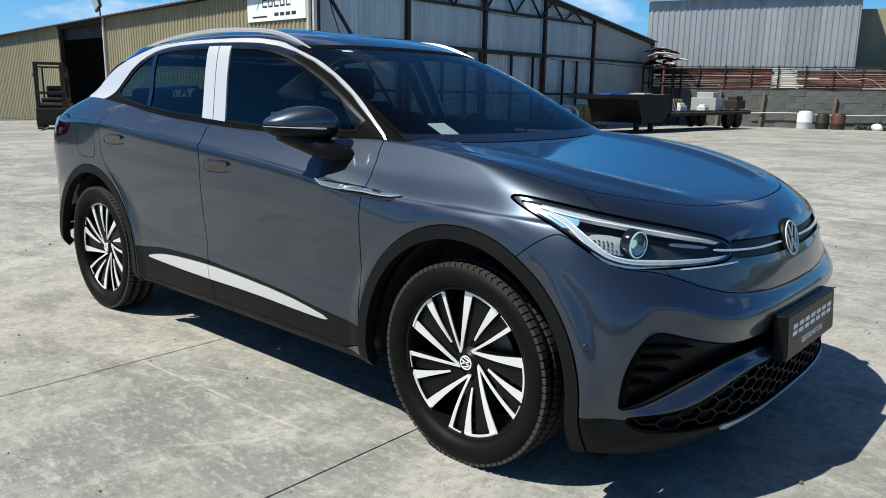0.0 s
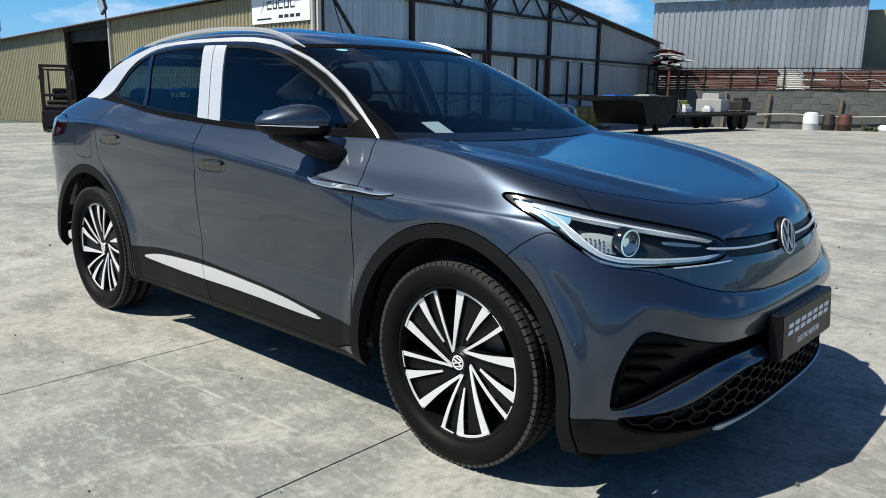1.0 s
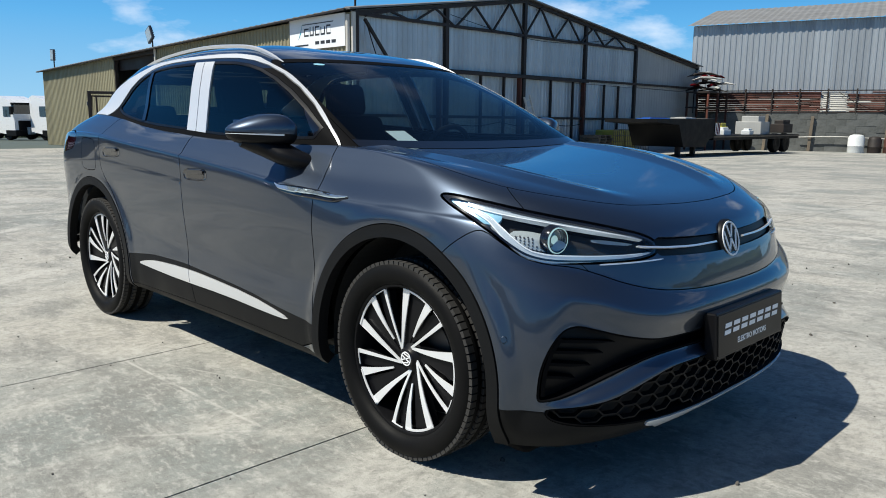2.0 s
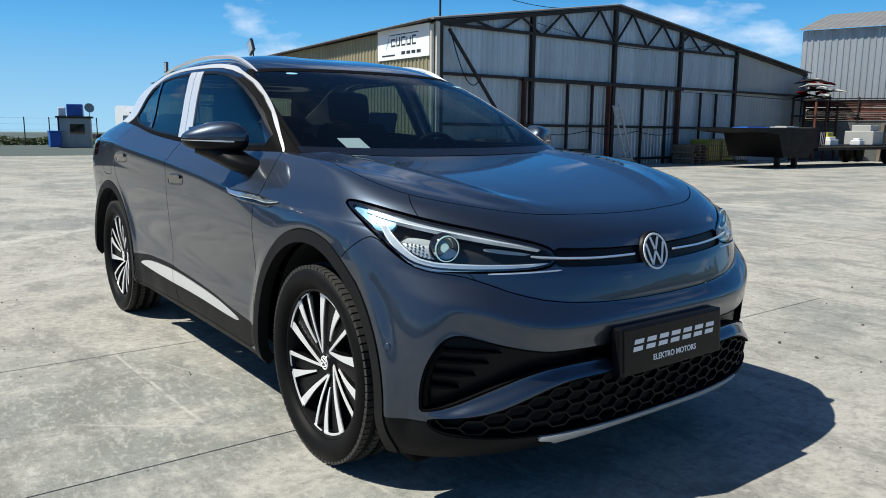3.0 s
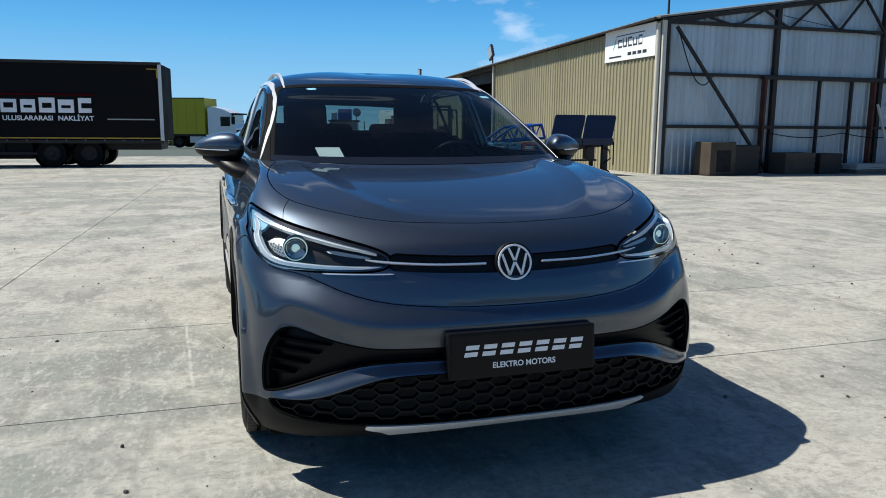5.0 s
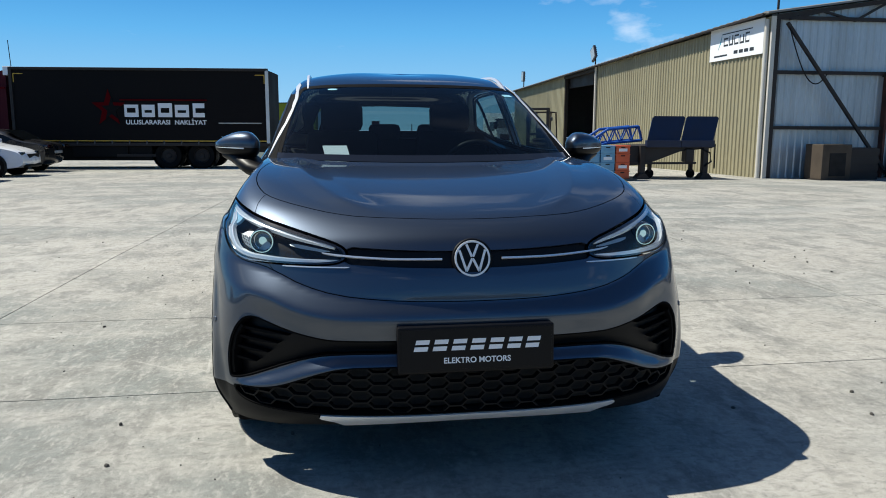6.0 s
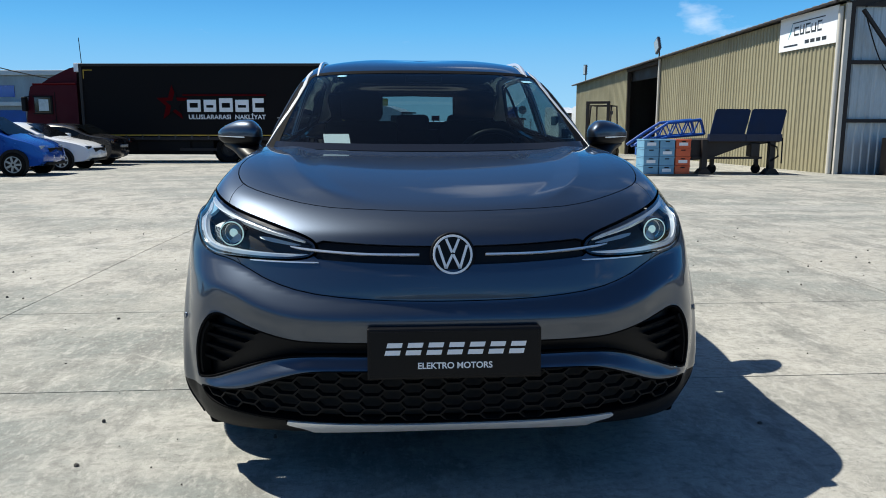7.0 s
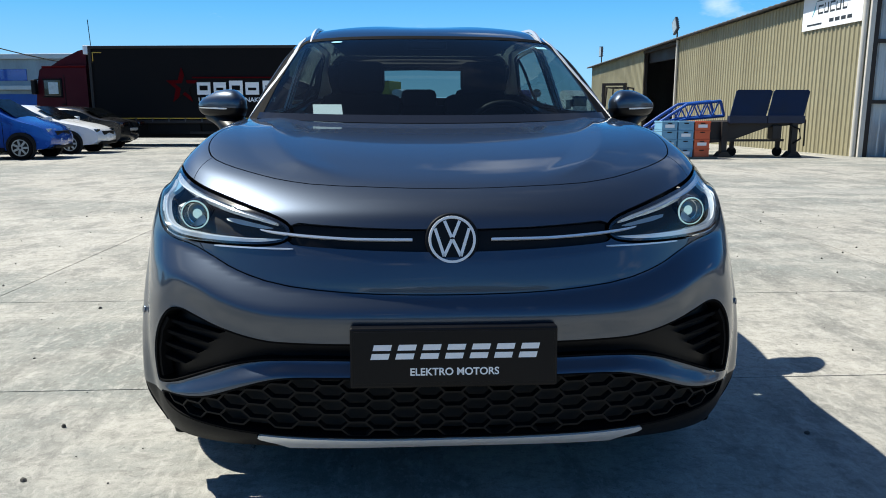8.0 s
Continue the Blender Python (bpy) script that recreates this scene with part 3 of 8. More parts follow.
def thing(name, m, label, category, group="", kind=""):
    ob = new(name)
    ob.empty_display_size = 0.2
    ob.matrix_world = m
    return tagged(ob, label, category, group, kind)


def add_box(bm, lo, hi, bevel=0.0, m=None):
    got = bmesh.ops.create_cube(bm, size=1.0)["verts"]
    for v in got:
        v.co = Vector([a + (b - a) * (k + 0.5) for a, b, k in zip(lo, hi, v.co)])
    if bevel:
        edges = list({e for v in got for e in v.link_edges})
        got = [v for f in bmesh.ops.bevel(bm, geom=edges, offset=bevel, segments=2, affect="EDGES", profile=0.5)["faces"] for v in f.verts] + [v for v in got if v.is_valid]
        got = list(set(got))
    if m is not None:
        bmesh.ops.transform(bm, matrix=m, verts=got)
    return bm


def box(lo, hi, bevel=0.0, m=None):
    return add_box(bmesh.new(), lo, hi, bevel, m)


def add_tube(bm, points, radius, sides=8, closed=False, flatten=1.0):
    """A round bar along points; radius may be a list."""
    pts = [Vector(p) for p in points]
    n = len(pts)
    rings = []
    up = Vector((0, 0, 1))
    for i, p in enumerate(pts):
        d = (pts[(i + 1) % n] - pts[i - 1]) if closed else pts[min(i + 1, n - 1)] - pts[max(i - 1, 0)]
        d.normalize()
        a = d.cross(up if abs(d.z) < 0.95 else Vector((1, 0, 0))).normalized()
        b = d.cross(a)
        r = radius[i] if isinstance(radius, (list, tuple)) else radius
        rings.append([bm.verts.new(p + r * (math.cos(k * math.tau / sides) * a + flatten * math.sin(k * math.tau / sides) * b)) for k in range(sides)])
    for i in range(n if closed else n - 1):
        r, s = rings[i], rings[(i + 1) % n]
        for k in range(sides):
            bm.faces.new((r[k], r[(k + 1) % sides], s[(k + 1) % sides], s[k]))
    if not closed:
        bm.faces.new(rings[0])
        bm.faces.new(rings[-1])
    return bm


def tube(points, radius, sides=8, closed=False, flatten=1.0):
    return add_tube(bmesh.new(), points, radius, sides, closed, flatten)


def add_lathe(bm, profile, m, segments=48, closed=False):
    """Turns rows of (radius, along) round the local z axis, then places them by m."""
    rings = [[bm.verts.new(m @ Vector((r * math.cos(k * math.tau / segments), r * math.sin(k * math.tau / segments), h))) for k in range(segments)] for r, h in profile]
    rows = list(zip(rings, rings[1:])) + ([(rings[-1], rings[0])] if closed else [])
    for a, b in rows:
        for k in range(segments):
            bm.faces.new((a[k], a[(k + 1) % segments], b[(k + 1) % segments], b[k]))
    return bm


def lathe(profile, m, segments=48, closed=False):
    return add_lathe(bmesh.new(), profile, m, segments, closed)


def add_prism(bm, outline, depth, m):
    """An outline in the local xy plane, drawn out along local z."""
    low = [bm.verts.new(m @ Vector((x, y, 0))) for x, y in outline]
    top = [bm.verts.new(m @ Vector((x, y, depth))) for x, y in outline]
    bm.faces.new(low[::-1])
    bm.faces.new(top)
    for k in range(len(low)):
        j = (k + 1) % len(low)
        bm.faces.new((low[k], low[j], top[j], top[k]))
    return bm


def prism(outline, depth, m):
    return add_prism(bmesh.new(), outline, depth, m)


def lettering(name, words, size, m, material, parent, depth=0.001, label="", stretch=1.0):
    """Words in the built-in font as a mesh in the local xy plane of m, centred."""
    curve = bpy.data.curves.new(name, "FONT")
    curve.body, curve.size, curve.extrude, curve.align_x, curve.align_y = words, size, depth, "CENTER", "CENTER"
    curve.offset = size * 0.022  # a bold cut
    text = bpy.data.objects.new(name, curve)
    mesh = bpy.data.meshes.new_from_object(text)
    bpy.data.objects.remove(text)
    ob = mesh_object(name, mesh, material, parent, label)
    ob.matrix_local = m @ Matrix.Diagonal((stretch, 1, 1, 1))
    return ob


# Sheets that are cut along outlines.
def rounded(outline, times=2, closed=True):
    p = np.array(outline, float)
    for _ in range(times):
        q = np.roll(p, -1, 0)
        p = np.stack([0.75 * p + 0.25 * q, 0.25 * p + 0.75 * q], 1).reshape(-1, 2)
    return p


def inside(uv, outline):
    """The signed distance of points to a closed outline, below zero within."""
    a, b = outline, np.roll(outline, -1, 0)
    best, odd = np.full(len(uv), 1e9), np.zeros(len(uv), bool)
    for p, q in zip(a, b):
        e, w = q - p, uv - p
        s = np.clip((w @ e) / (e @ e + 1e-12), 0, 1)
        best = np.minimum(best, ((w - s[:, None] * e) ** 2).sum(1))
        up = (p[1] > uv[:, 1]) != (q[1] > uv[:, 1])
        odd ^= up & (uv[:, 0] < (q[0] - p[0]) * (uv[:, 1] - p[1]) / (q[1] - p[1] + 1e-12) + p[0])
    best = np.sqrt(best)
    return np.where(odd, -best, best)


def keep(sheet, field):
    """The piece of a sheet (points, normals, triangles) where the field is below zero, cut along its zero line."""
    p, n, t = sheet
    inn = field < 0
    count = inn[t].sum(1)
    full, cross = t[count == 3], t[(count == 1) | (count == 2)]
    points, norms, made, tris = [p], [n], {}, [full]
    extra_p, extra_n, cut = [], [], []

    def mid(i, j):
        key = (i, j) if i < j else (j, i)
        if key not in made:
            s = field[i] / (field[i] - field[j])
            made[key] = len(p) + len(extra_p)
            extra_p.append(p[i] + s * (p[j] - p[i]))
            extra_n.append(n[i] + s * (n[j] - n[i]))
        return made[key]

    for a, b, c in cross.tolist():
        for _ in range(3):
            if inn[a] and not inn[b] and not inn[c]:
                cut.append((a, mid(a, b), mid(a, c)))
                break
            if not inn[a] and inn[b] and inn[c]:
                x, y = mid(a, b), mid(a, c)
                cut += [(x, b, c), (x, c, y)]
                break
            a, b, c = b, c, a
    if extra_p:
        points.append(np.array(extra_p))
        norms.append(np.array(extra_n))
    if cut:
        tris.append(np.array(cut))
    p, n, t = np.concatenate(points), np.concatenate(norms), np.concatenate(tris)
    used = np.unique(t)
    back = np.zeros(len(p), int)
    back[used] = np.arange(len(used))
    n = n[used]
    return p[used], n / (np.linalg.norm(n, axis=1)[:, None] + 1e-12), back[t]


def take(sheet, region, gap=0.002):
    """Cuts a region out of a sheet: the piece and the rest, with a gap between them."""
    f = region(sheet[0])
    return keep(sheet, f + gap), keep(sheet, gap - f)


def sheet_part(name, sheet, material, parent=None, depth=0.012, label="", offset=0.0, moved=None):
    """A piece of sheet with thickness at its rims, as one mesh with smooth normals."""
    p, n, t = sheet
    if len(t) == 0:
        raise ValueError(name)
    p = p + offset * n
    if moved is not None:
        p = p - moved
    verts, norms, faces = p, n, t
    if depth:
        e = np.concatenate([t[:, [0, 1]], t[:, [1, 2]], t[:, [2, 0]]])
        key = np.sort(e, 1)
        _, first, counts = np.unique(key[:, 0] * len(p) + key[:, 1], return_index=True, return_counts=True)
        rim = e[first[counts == 1]]
        k = len(rim)
        a, b = p[rim[:, 0]], p[rim[:, 1]]
        c, d = b - depth * n[rim[:, 1]], a - depth * n[rim[:, 0]]
        side = np.cross(c - b, b - a)
        side /= np.linalg.norm(side, axis=1)[:, None] + 1e-12
        base = len(p)
        verts = np.concatenate([p, a, b, c, d])
        norms = np.concatenate([n, side, side, side, side])
        i = np.arange(k) + base
        faces = np.concatenate([t, np.stack([i + k, i, i + 3 * k], 1), np.stack([i + k, i + 3 * k, i + 2 * k], 1)])
    mesh = bpy.data.meshes.new(name)
    mesh.vertices.add(len(verts))
    mesh.vertices.foreach_set("co", verts.astype(np.float32).ravel())
    mesh.loops.add(3 * len(faces))
    mesh.loops.foreach_set("vertex_index", faces.astype(np.int32).ravel())
    mesh.polygons.add(len(faces))
    mesh.polygons.foreach_set("loop_start", np.arange(0, 3 * len(faces), 3, dtype=np.int32))
    mesh.update()
    mesh.validate()
    mesh.shade_smooth()
    if len(mesh.vertices) == len(norms):
        mesh.normals_split_custom_set_from_vertices(norms.tolist())
    return mesh_object(name, mesh, material, parent, label)
# ---- the car ----
from mathutils.bvhtree import BVHTree

car = thing("parked_car", Matrix.Identity(4), "dark grey metallic electric crossover car with silver roof strips", "car")
SPAN = 0.0165  # metres along the nose for each degree round it


def round_nose(p):
    return np.stack([np.degrees(np.arctan2(np.abs(p[:, 1]), p[:, 0] + 0.2)) * SPAN, p[:, 2]], 1)


def nose_region(outline, times=2):
    o = rounded([(a * SPAN, z) for a, z in outline], times)
    return lambda p: np.where(p[:, 0] > -0.15, inside(round_nose(p), o), 9.0)


def side_region(outline, sign, least=0.35, times=2):
    o = rounded(outline, times)
    return lambda p: np.where(p[:, 1] * sign > least, inside(p[:, [0, 2]], o), 9.0)


def arch_region(ax, sign, radius):
    def field(p):
        dx, dz = p[:, 0] - ax, p[:, 2] - HUB
        d = np.where(dz > 0, np.hypot(dx, dz), np.abs(dx) * (1 - 0.02 * dz)) - radius
        return np.where(p[:, 1] * sign > 0.45, d, 9.0)
    return field


def sheet_of(p, t):
    n = normals(p, t)
    if (n * (p - (-1.5, 0, 0.7)))[:, :2].sum() < 0:
        n, t = -n, t[:, ::-1]
    return p, n, t


BODY, CABIN = sheet_of(*body_shape()), sheet_of(*cabin_shape())
BODY_TREE = BVHTree.FromPolygons(BODY[0].tolist(), BODY[2].tolist())
CABIN_TREE = BVHTree.FromPolygons(CABIN[0].tolist(), CABIN[2].tolist())


def at_nose(a, z, off=0.0, sign=-1):
    d = Vector((math.cos(radians(a)), sign * math.sin(radians(a)), 0))
    hit, nrm, *_ = BODY_TREE.ray_cast(Vector((-0.2, 0, z)), d)
    nrm = nrm if nrm.dot(d) > 0 else -nrm
    return hit + off * nrm, nrm


def at_side(x, z, off=0.0, sign=-1, tree=None):
    hit, nrm, *_ = (tree or BODY_TREE).ray_cast(Vector((x, sign * 3, z)), Vector((0, -sign, 0)))
    nrm = nrm if nrm.y * sign > 0 else -nrm
    return hit + off * nrm, nrm


def ribbon(placed, width, thick, closed=False):
    """A flat bar laid on a surface along (place, normal) rows; width may be a list."""
    bm, rings, n = bmesh.new(), [], len(placed)
    for i, (p, k) in enumerate(placed):
        a, b = placed[max(i - 1, 0)][0], placed[min(i + 1, n - 1)][0]
        if closed:
            a, b = placed[i - 1][0], placed[(i + 1) % n][0]
        across = k.cross(b - a).normalized()
        w = width[i] if isinstance(width, (list, tuple)) else width
        rings.append([bm.verts.new(p + s * w * 0.5 * across + h * thick * k) for s, h in ((-1, -0.5), (-0.8, 0.5), (0.8, 0.5), (1, -0.5))])
    for i in range(n if closed else n - 1):
        r, s = rings[i], rings[(i + 1) % n]
        for k in range(4):
            bm.faces.new((r[k], r[(k + 1) % 4], s[(k + 1) % 4], s[k]))
    if not closed:
        bm.faces.new(rings[0])
        bm.faces.new(rings[-1])
    return bm


def along(rows, n):
    """n + 1 evenly spaced points of a smooth line through rows."""
    r = np.array(rows, float)
    s = np.concatenate([[0], np.cumsum(np.linalg.norm(np.diff(r, axis=0), axis=1))])
    u = np.linspace(0, s[-1], n + 1)
    return np.stack([table(u, list(zip(s, r[:, k]))) for k in range(r.shape[1])], 1).tolist()


rest = keep(BODY, np.where(BODY[0][:, 0] < -3.0, np.minimum(0.36, 0.19 + 0.55 * (-3.0 - BODY[0][:, 0])), 0.0) - BODY[0][:, 2])
# Wheel openings and their black trims
for sign in (-1, 1):
    for ax in AXLES:
        rest = keep(rest, -arch_region(ax, sign, 0.445)(rest[0]))
        trim, rest = take(rest, arch_region(ax, sign, 0.492))
        sheet_part("wheel_arch_trim", trim, PLASTIC, car, 0.045, "black plastic wheel arch trim", 0.004)
        ring = [(ax + 0.45 * math.cos(t), 0, HUB + 0.45 * math.sin(t)) for t in np.linspace(-0.2, math.pi + 0.2, 40)]
        bm = bmesh.new()
        rows = [[bm.verts.new((x, sign * y, z)) for x, _, z in ring] for y in (0.84, 0.74, 0.52)]
        inner = [bm.verts.new((ax + 0.1 * (x - ax) / 0.45, sign * 0.52, HUB + 0.1 * (z - HUB) / 0.45)) for x, _, z in ring]
        for a, b in zip(rows + [inner], rows[1:] + [inner]):
            if a is not b:
                for k in range(len(ring) - 1):
                    bm.faces.new((a[k], a[k + 1], b[k + 1], b[k]))
        part("wheel_well", bm, INNER, car)

# Nose: lamps, grille, air intakes, bumper
HEAD = [(67, 0.963), (65.5, 0.945), (61.8, 0.917), (56.2, 0.876), (51.2, 0.812), (48.5, 0.788), (44.5, 0.775), (35.5, 0.772), (26.5, 0.778), (24.5, 0.80), (25.5, 0.842), (36, 0.884), (47, 0.917), (57, 0.95), (64, 0.966)]
GRILLE = [(-6, 0.763), (10, 0.768), (20, 0.776), (25.6, 0.783), (25.6, 0.838), (20, 0.831), (10, 0.823), (-6, 0.820)]
INTAKE = [(-8, 0.480), (14, 0.481), (24.5, 0.481), (30, 0.468), (34.7, 0.436), (39, 0.402), (43, 0.371), (46.0, 0.360), (46.9, 0.360), (47.2, 0.375), (46.9, 0.46), (45.6, 0.53), (43.9, 0.578), (42.4, 0.594), (40.6, 0.595), (38.5, 0.583), (33.7, 0.557), (28.5, 0.535), (24.5, 0.527), (-8, 0.526)]
LOWER = [(-8, 0.262), (14, 0.262), (28, 0.266), (37, 0.276), (42.5, 0.285), (45.2, 0.302), (46, 0.325), (45.8, 0.340), (41.5, 0.346), (37.5, 0.356), (34.5, 0.371), (31, 0.398), (27, 0.426), (23.8, 0.441), (19, 0.445), (-8, 0.446)]
BUMPER = [(-10, 0.0), (-10, 0.655), (8, 0.656), (18, 0.664), (26, 0.679), (32.5, 0.708), (37.5, 0.742), (41.5, 0.764), (46, 0.772), (49.5, 0.79), (53, 0.83), (56.3, 0.868), (58.5, 0.862), (62, 0.82), (64.5, 0.78), (80, 0.5), (80, 0.0)]
lamp, rest = take(rest, nose_region(HEAD), 0.0035)
grille, rest = take(rest, nose_region(GRILLE, 1), 0.001)
bumper, rest = take(rest, nose_region(BUMPER, 1), 0.0016)
intake, bumper = take(bumper, nose_region(INTAKE), 0.001)
lower, bumper = take(bumper, nose_region(LOWER), 0.001)
silver, bumper = take(bumper, nose_region([(-9, 0.15), (-9, 0.30), (22, 0.30), (27, 0.275), (29.5, 0.256), (25, 0.232), (23, 0.15)], 1), 0.001)
skirt, bumper = take(bumper, lambda p: p[:, 2] - 0.329, 0.001)
sheet_part("front_bumper", bumper, PAINT, car, 0.03)
for sign in (-1, 1):
    sheet_part("lower_bumper_trim", keep(skirt, -sign * skirt[0][:, 1]), PLASTIC, car, 0.03, "black plastic lower bumper trim", -0.002)
sheet_part("front_splitter", silver, SILVER_PAINT, car, 0.02, "silver bumper skid strip", 0.003)
sheet_part("upper_grille", grille, SATIN_BLACK, car, 0.02, "gloss black grille strip", -0.012)
sheet_part("air_intake", intake, SATIN_BLACK, car, 0.0, "black air intake", -0.045)
sheet_part("lower_grille", lower, INNER, car, 0.0, "black lower grille backing", -0.045)
for sheet, line, deep in ((intake, INTAKE, 0.055), (lower, LOWER, 0.045)):
    edge = inside(round_nose(sheet[0]), rounded([(a * SPAN, z) for a, z in line], 2))
    sheet_part("intake_rim", keep(sheet, -0.005 - edge), PILLAR_BLACK, car, deep, "dull black rim", -0.002)
# Bright bars of the grille strip
for sign in (-1, 1):
    rows = [at_nose(a, z, 0.0, sign) for a, z in along([(6.2, 0.796), (14, 0.797), (22, 0.803), (28, 0.812), (29.5, 0.816)], 24)]
    part("grille_bar", ribbon(rows, [0.0075] * 20 + [0.007, 0.0065, 0.006, 0.005, 0.003], 0.012), SILVER, car, "slim chrome grille bar")
    # this silver strip stands for the glint along the panel edge below the lamp
    rows = [at_nose(a, z, 0.001, sign) for a, z in along([(24, 0.7705), (30, 0.7695), (37, 0.768)], 16)]
    part("lamp_underline", ribbon(rows, [0.002] + [0.005] * 15 + [0.003], 0.004), SILVER, car, "thin silver strip for the glint under the headlamp")
# Honeycomb of the lower grille
bm = bmesh.new()
cell_w, cell_h = 4.7, 0.043  # degrees round the nose from point to point, metres from flat to flat
mesh_edge = rounded([(a * SPAN, z) for a, z in LOWER], 2)
for col in range(-14, 15):
    for row in range(-1, 6):
        a0, z0 = col * 0.75 * cell_w, 0.245 + (row + 0.5 * (col % 2)) * cell_h
        corner = [(a0 - 0.25 * cell_w, z0 + 0.5 * cell_h), (a0 + 0.25 * cell_w, z0 + 0.5 * cell_h), (a0 + 0.5 * cell_w, z0), (a0 + 0.25 * cell_w, z0 - 0.5 * cell_h)]
        edges = inside(np.array([(abs(a) * SPAN, z) for a, z in corner]), mesh_edge)
        for k in range(3):
            if edges[k] < -0.003 and edges[k + 1] < -0.003:
                ends = [at_nose(abs(a), z, -0.020, 1 if a > 0 else -1) for a, z in corner[k : k + 2]]
                piece = ribbon(ends, 0.007, 0.020)
                mesh = bpy.data.meshes.new("rib")
                piece.to_mesh(mesh)
                piece.free()
                bm.from_mesh(mesh)
                bpy.data.meshes.remove(mesh)
tagged(part("grille_honeycomb", bm, PLASTIC, car), "black honeycomb of the lower grille", kind="stuff")
# Slats in the outer air intakes
for sign in (-1, 1):
    for z, a0, a1 in ((0.548, 34.5, 45.5), (0.512, 36.5, 46.0), (0.472, 38.5, 46.4), (0.430, 41.0, 46.5)):
        rows = [at_nose(a, z + 0.0016 * (a - 42), -0.030, sign) for a in np.linspace(a0, a1, 9)]
        part("intake_slat", ribbon(rows, [0.002, 0.005, 0.009] + [0.012] * 6, 0.026), PILLAR_BLACK, car, "black intake slat")
    rows = [at_nose(a, z, -0.022, sign) for a, z in ((43.6, 0.560), (45.0, 0.52), (45.9, 0.46), (46.2, 0.41), (46.2, 0.375))]
    part("intake_post", ribbon(rows, 0.016, 0.03), PILLAR_BLACK, car)
    hit, nrm = at_nose(52.3, 0.548, 0.0, sign)
    part("parking_sensor", lathe([(0.0, 0.003), (0.009, 0.003), (0.011, 0.0), (0.011, -0.01)], Matrix.Translation(hit) @ nrm.to_track_quat("Z", "Y").to_matrix().to_4x4(), 20), PAINT, car)

# Headlamps: a clear lens over light guides, a projector and a dark housing
for sign in (-1, 1):
    mine = keep(lamp, -sign * lamp[0][:, 1])
    head = sheet_part("headlamp", mine, INNER, car, 0.0, "headlamp with clear lens and white light guides", -0.05)
    edge = inside(round_nose(mine[0]), rounded([(a * SPAN, z) for a, z in HEAD], 2))
    sheet_part("lamp_frame", keep(mine, -0.010 - edge), GLOSS_BLACK, head, 0.05, "gloss black lamp surround", -0.002)
    tail = nose_region([(66, 0.958), (61.5, 0.921), (55.5, 0.886), (53, 0.905), (55, 0.932), (60, 0.952)], 1)
    sheet_part("lamp_tail", keep(mine, tail(mine[0])), TAIL_BLUE, head, 0.01, "pale blue rear end of the lamp", -0.012)
    for rows, width in (
        ([(60.5, 0.9425), (55.5, 0.928), (47, 0.9045), (38.5, 0.8795), (32, 0.857), (27.6, 0.837)], [0.016, 0.022, 0.021, 0.019, 0.014, 0.005]),
        ([(59.0, 0.925), (55.2, 0.897), (53.0, 0.862), (50.8, 0.827), (48.4, 0.801), (44.5, 0.788), (37, 0.786), (30, 0.790), (26.2, 0.7935)], [0.014, 0.022, 0.028, 0.029, 0.025, 0.021, 0.018, 0.013, 0.005]),
    ):
        n = 28
        line = along(rows, n)
        w = table(np.linspace(0, 1, n + 1), list(zip(np.linspace(0, 1, len(width)), width)))
        placed = [at_nose(a, z, -0.016, sign) for a, z in line]
        part("light_guide", ribbon(placed, w.tolist(), 0.014), LIT_GUIDE, head, "white light guide")
        for side in (-0.40, 0.40):
            rows = []
            for i, (p, k) in enumerate(placed):
                away = k.cross(placed[min(i + 1, n)][0] - placed[max(i - 1, 0)][0]).normalized()
                rows.append((p + 0.008 * k + side * float(w[i]) * away, k))
            part("light_guide_edge", ribbon(rows, (w * 0.14 + 0.0012).tolist(), 0.003), LIGHT_GUIDE, head)
    for a, z, r in ((43.8, 0.853, 0.034),):
        hit, nrm = at_nose(a, z, -0.028, sign)
        way = Vector((0.985, sign * 0.17, -0.02)).normalized()
        m = Matrix.Translation(hit) @ way.to_track_quat("Z", "Y").to_matrix().to_4x4()
        part("projector_ring", lathe([(r * 0.98, 0.003), (r * 1.12, 0.005), (r * 1.28, -0.002), (r * 1.34, -0.03)], m, 40), GLOSS_BLACK, head, "black projector ring", True)
        part("projector_trim", lathe([(r * 1.10, 0.0055), (r * 1.13, 0.007), (r * 1.19, 0.006), (r * 1.21, 0.002)], m, 40), LIT_LENS, head, "thin lit ring", True)
        part("projector_tube", lathe([(r * 0.98, 0.003), (r * 0.95, -0.018), (r * 0.70, -0.020)], m, 40), REFLECTOR, head, "", True)
        part("projector_lens", lathe([(r * 0.42, -0.0125), (r * 0.6, -0.0135), (r * 0.88, -0.0165)], m, 36), LENS_GLASS, head, "dark projector lens", True)
        part("projector_core", lathe([(0.0005, -0.012), (r * 0.3, -0.0122), (r * 0.43, -0.013)], m, 28), LIT_LENS, head, "lit core of the projector", True)
    bowl = nose_region([(52.5, 0.895), (52, 0.862), (50, 0.835), (47.5, 0.816), (45, 0.812), (42, 0.82), (42, 0.86), (45, 0.886), (49, 0.896)], 1)
    sheet_part("lamp_bowl", keep(mine, bowl(mine[0])), LAMP_GREY, head, 0.0, "silvery dotted reflector", -0.044)
    for i in range(7):
        for j in range(5):
            hit, nrm = at_nose(51.0 - i * 0.75, 0.880 - j * 0.011 - i * 0.0035, -0.0425, sign)
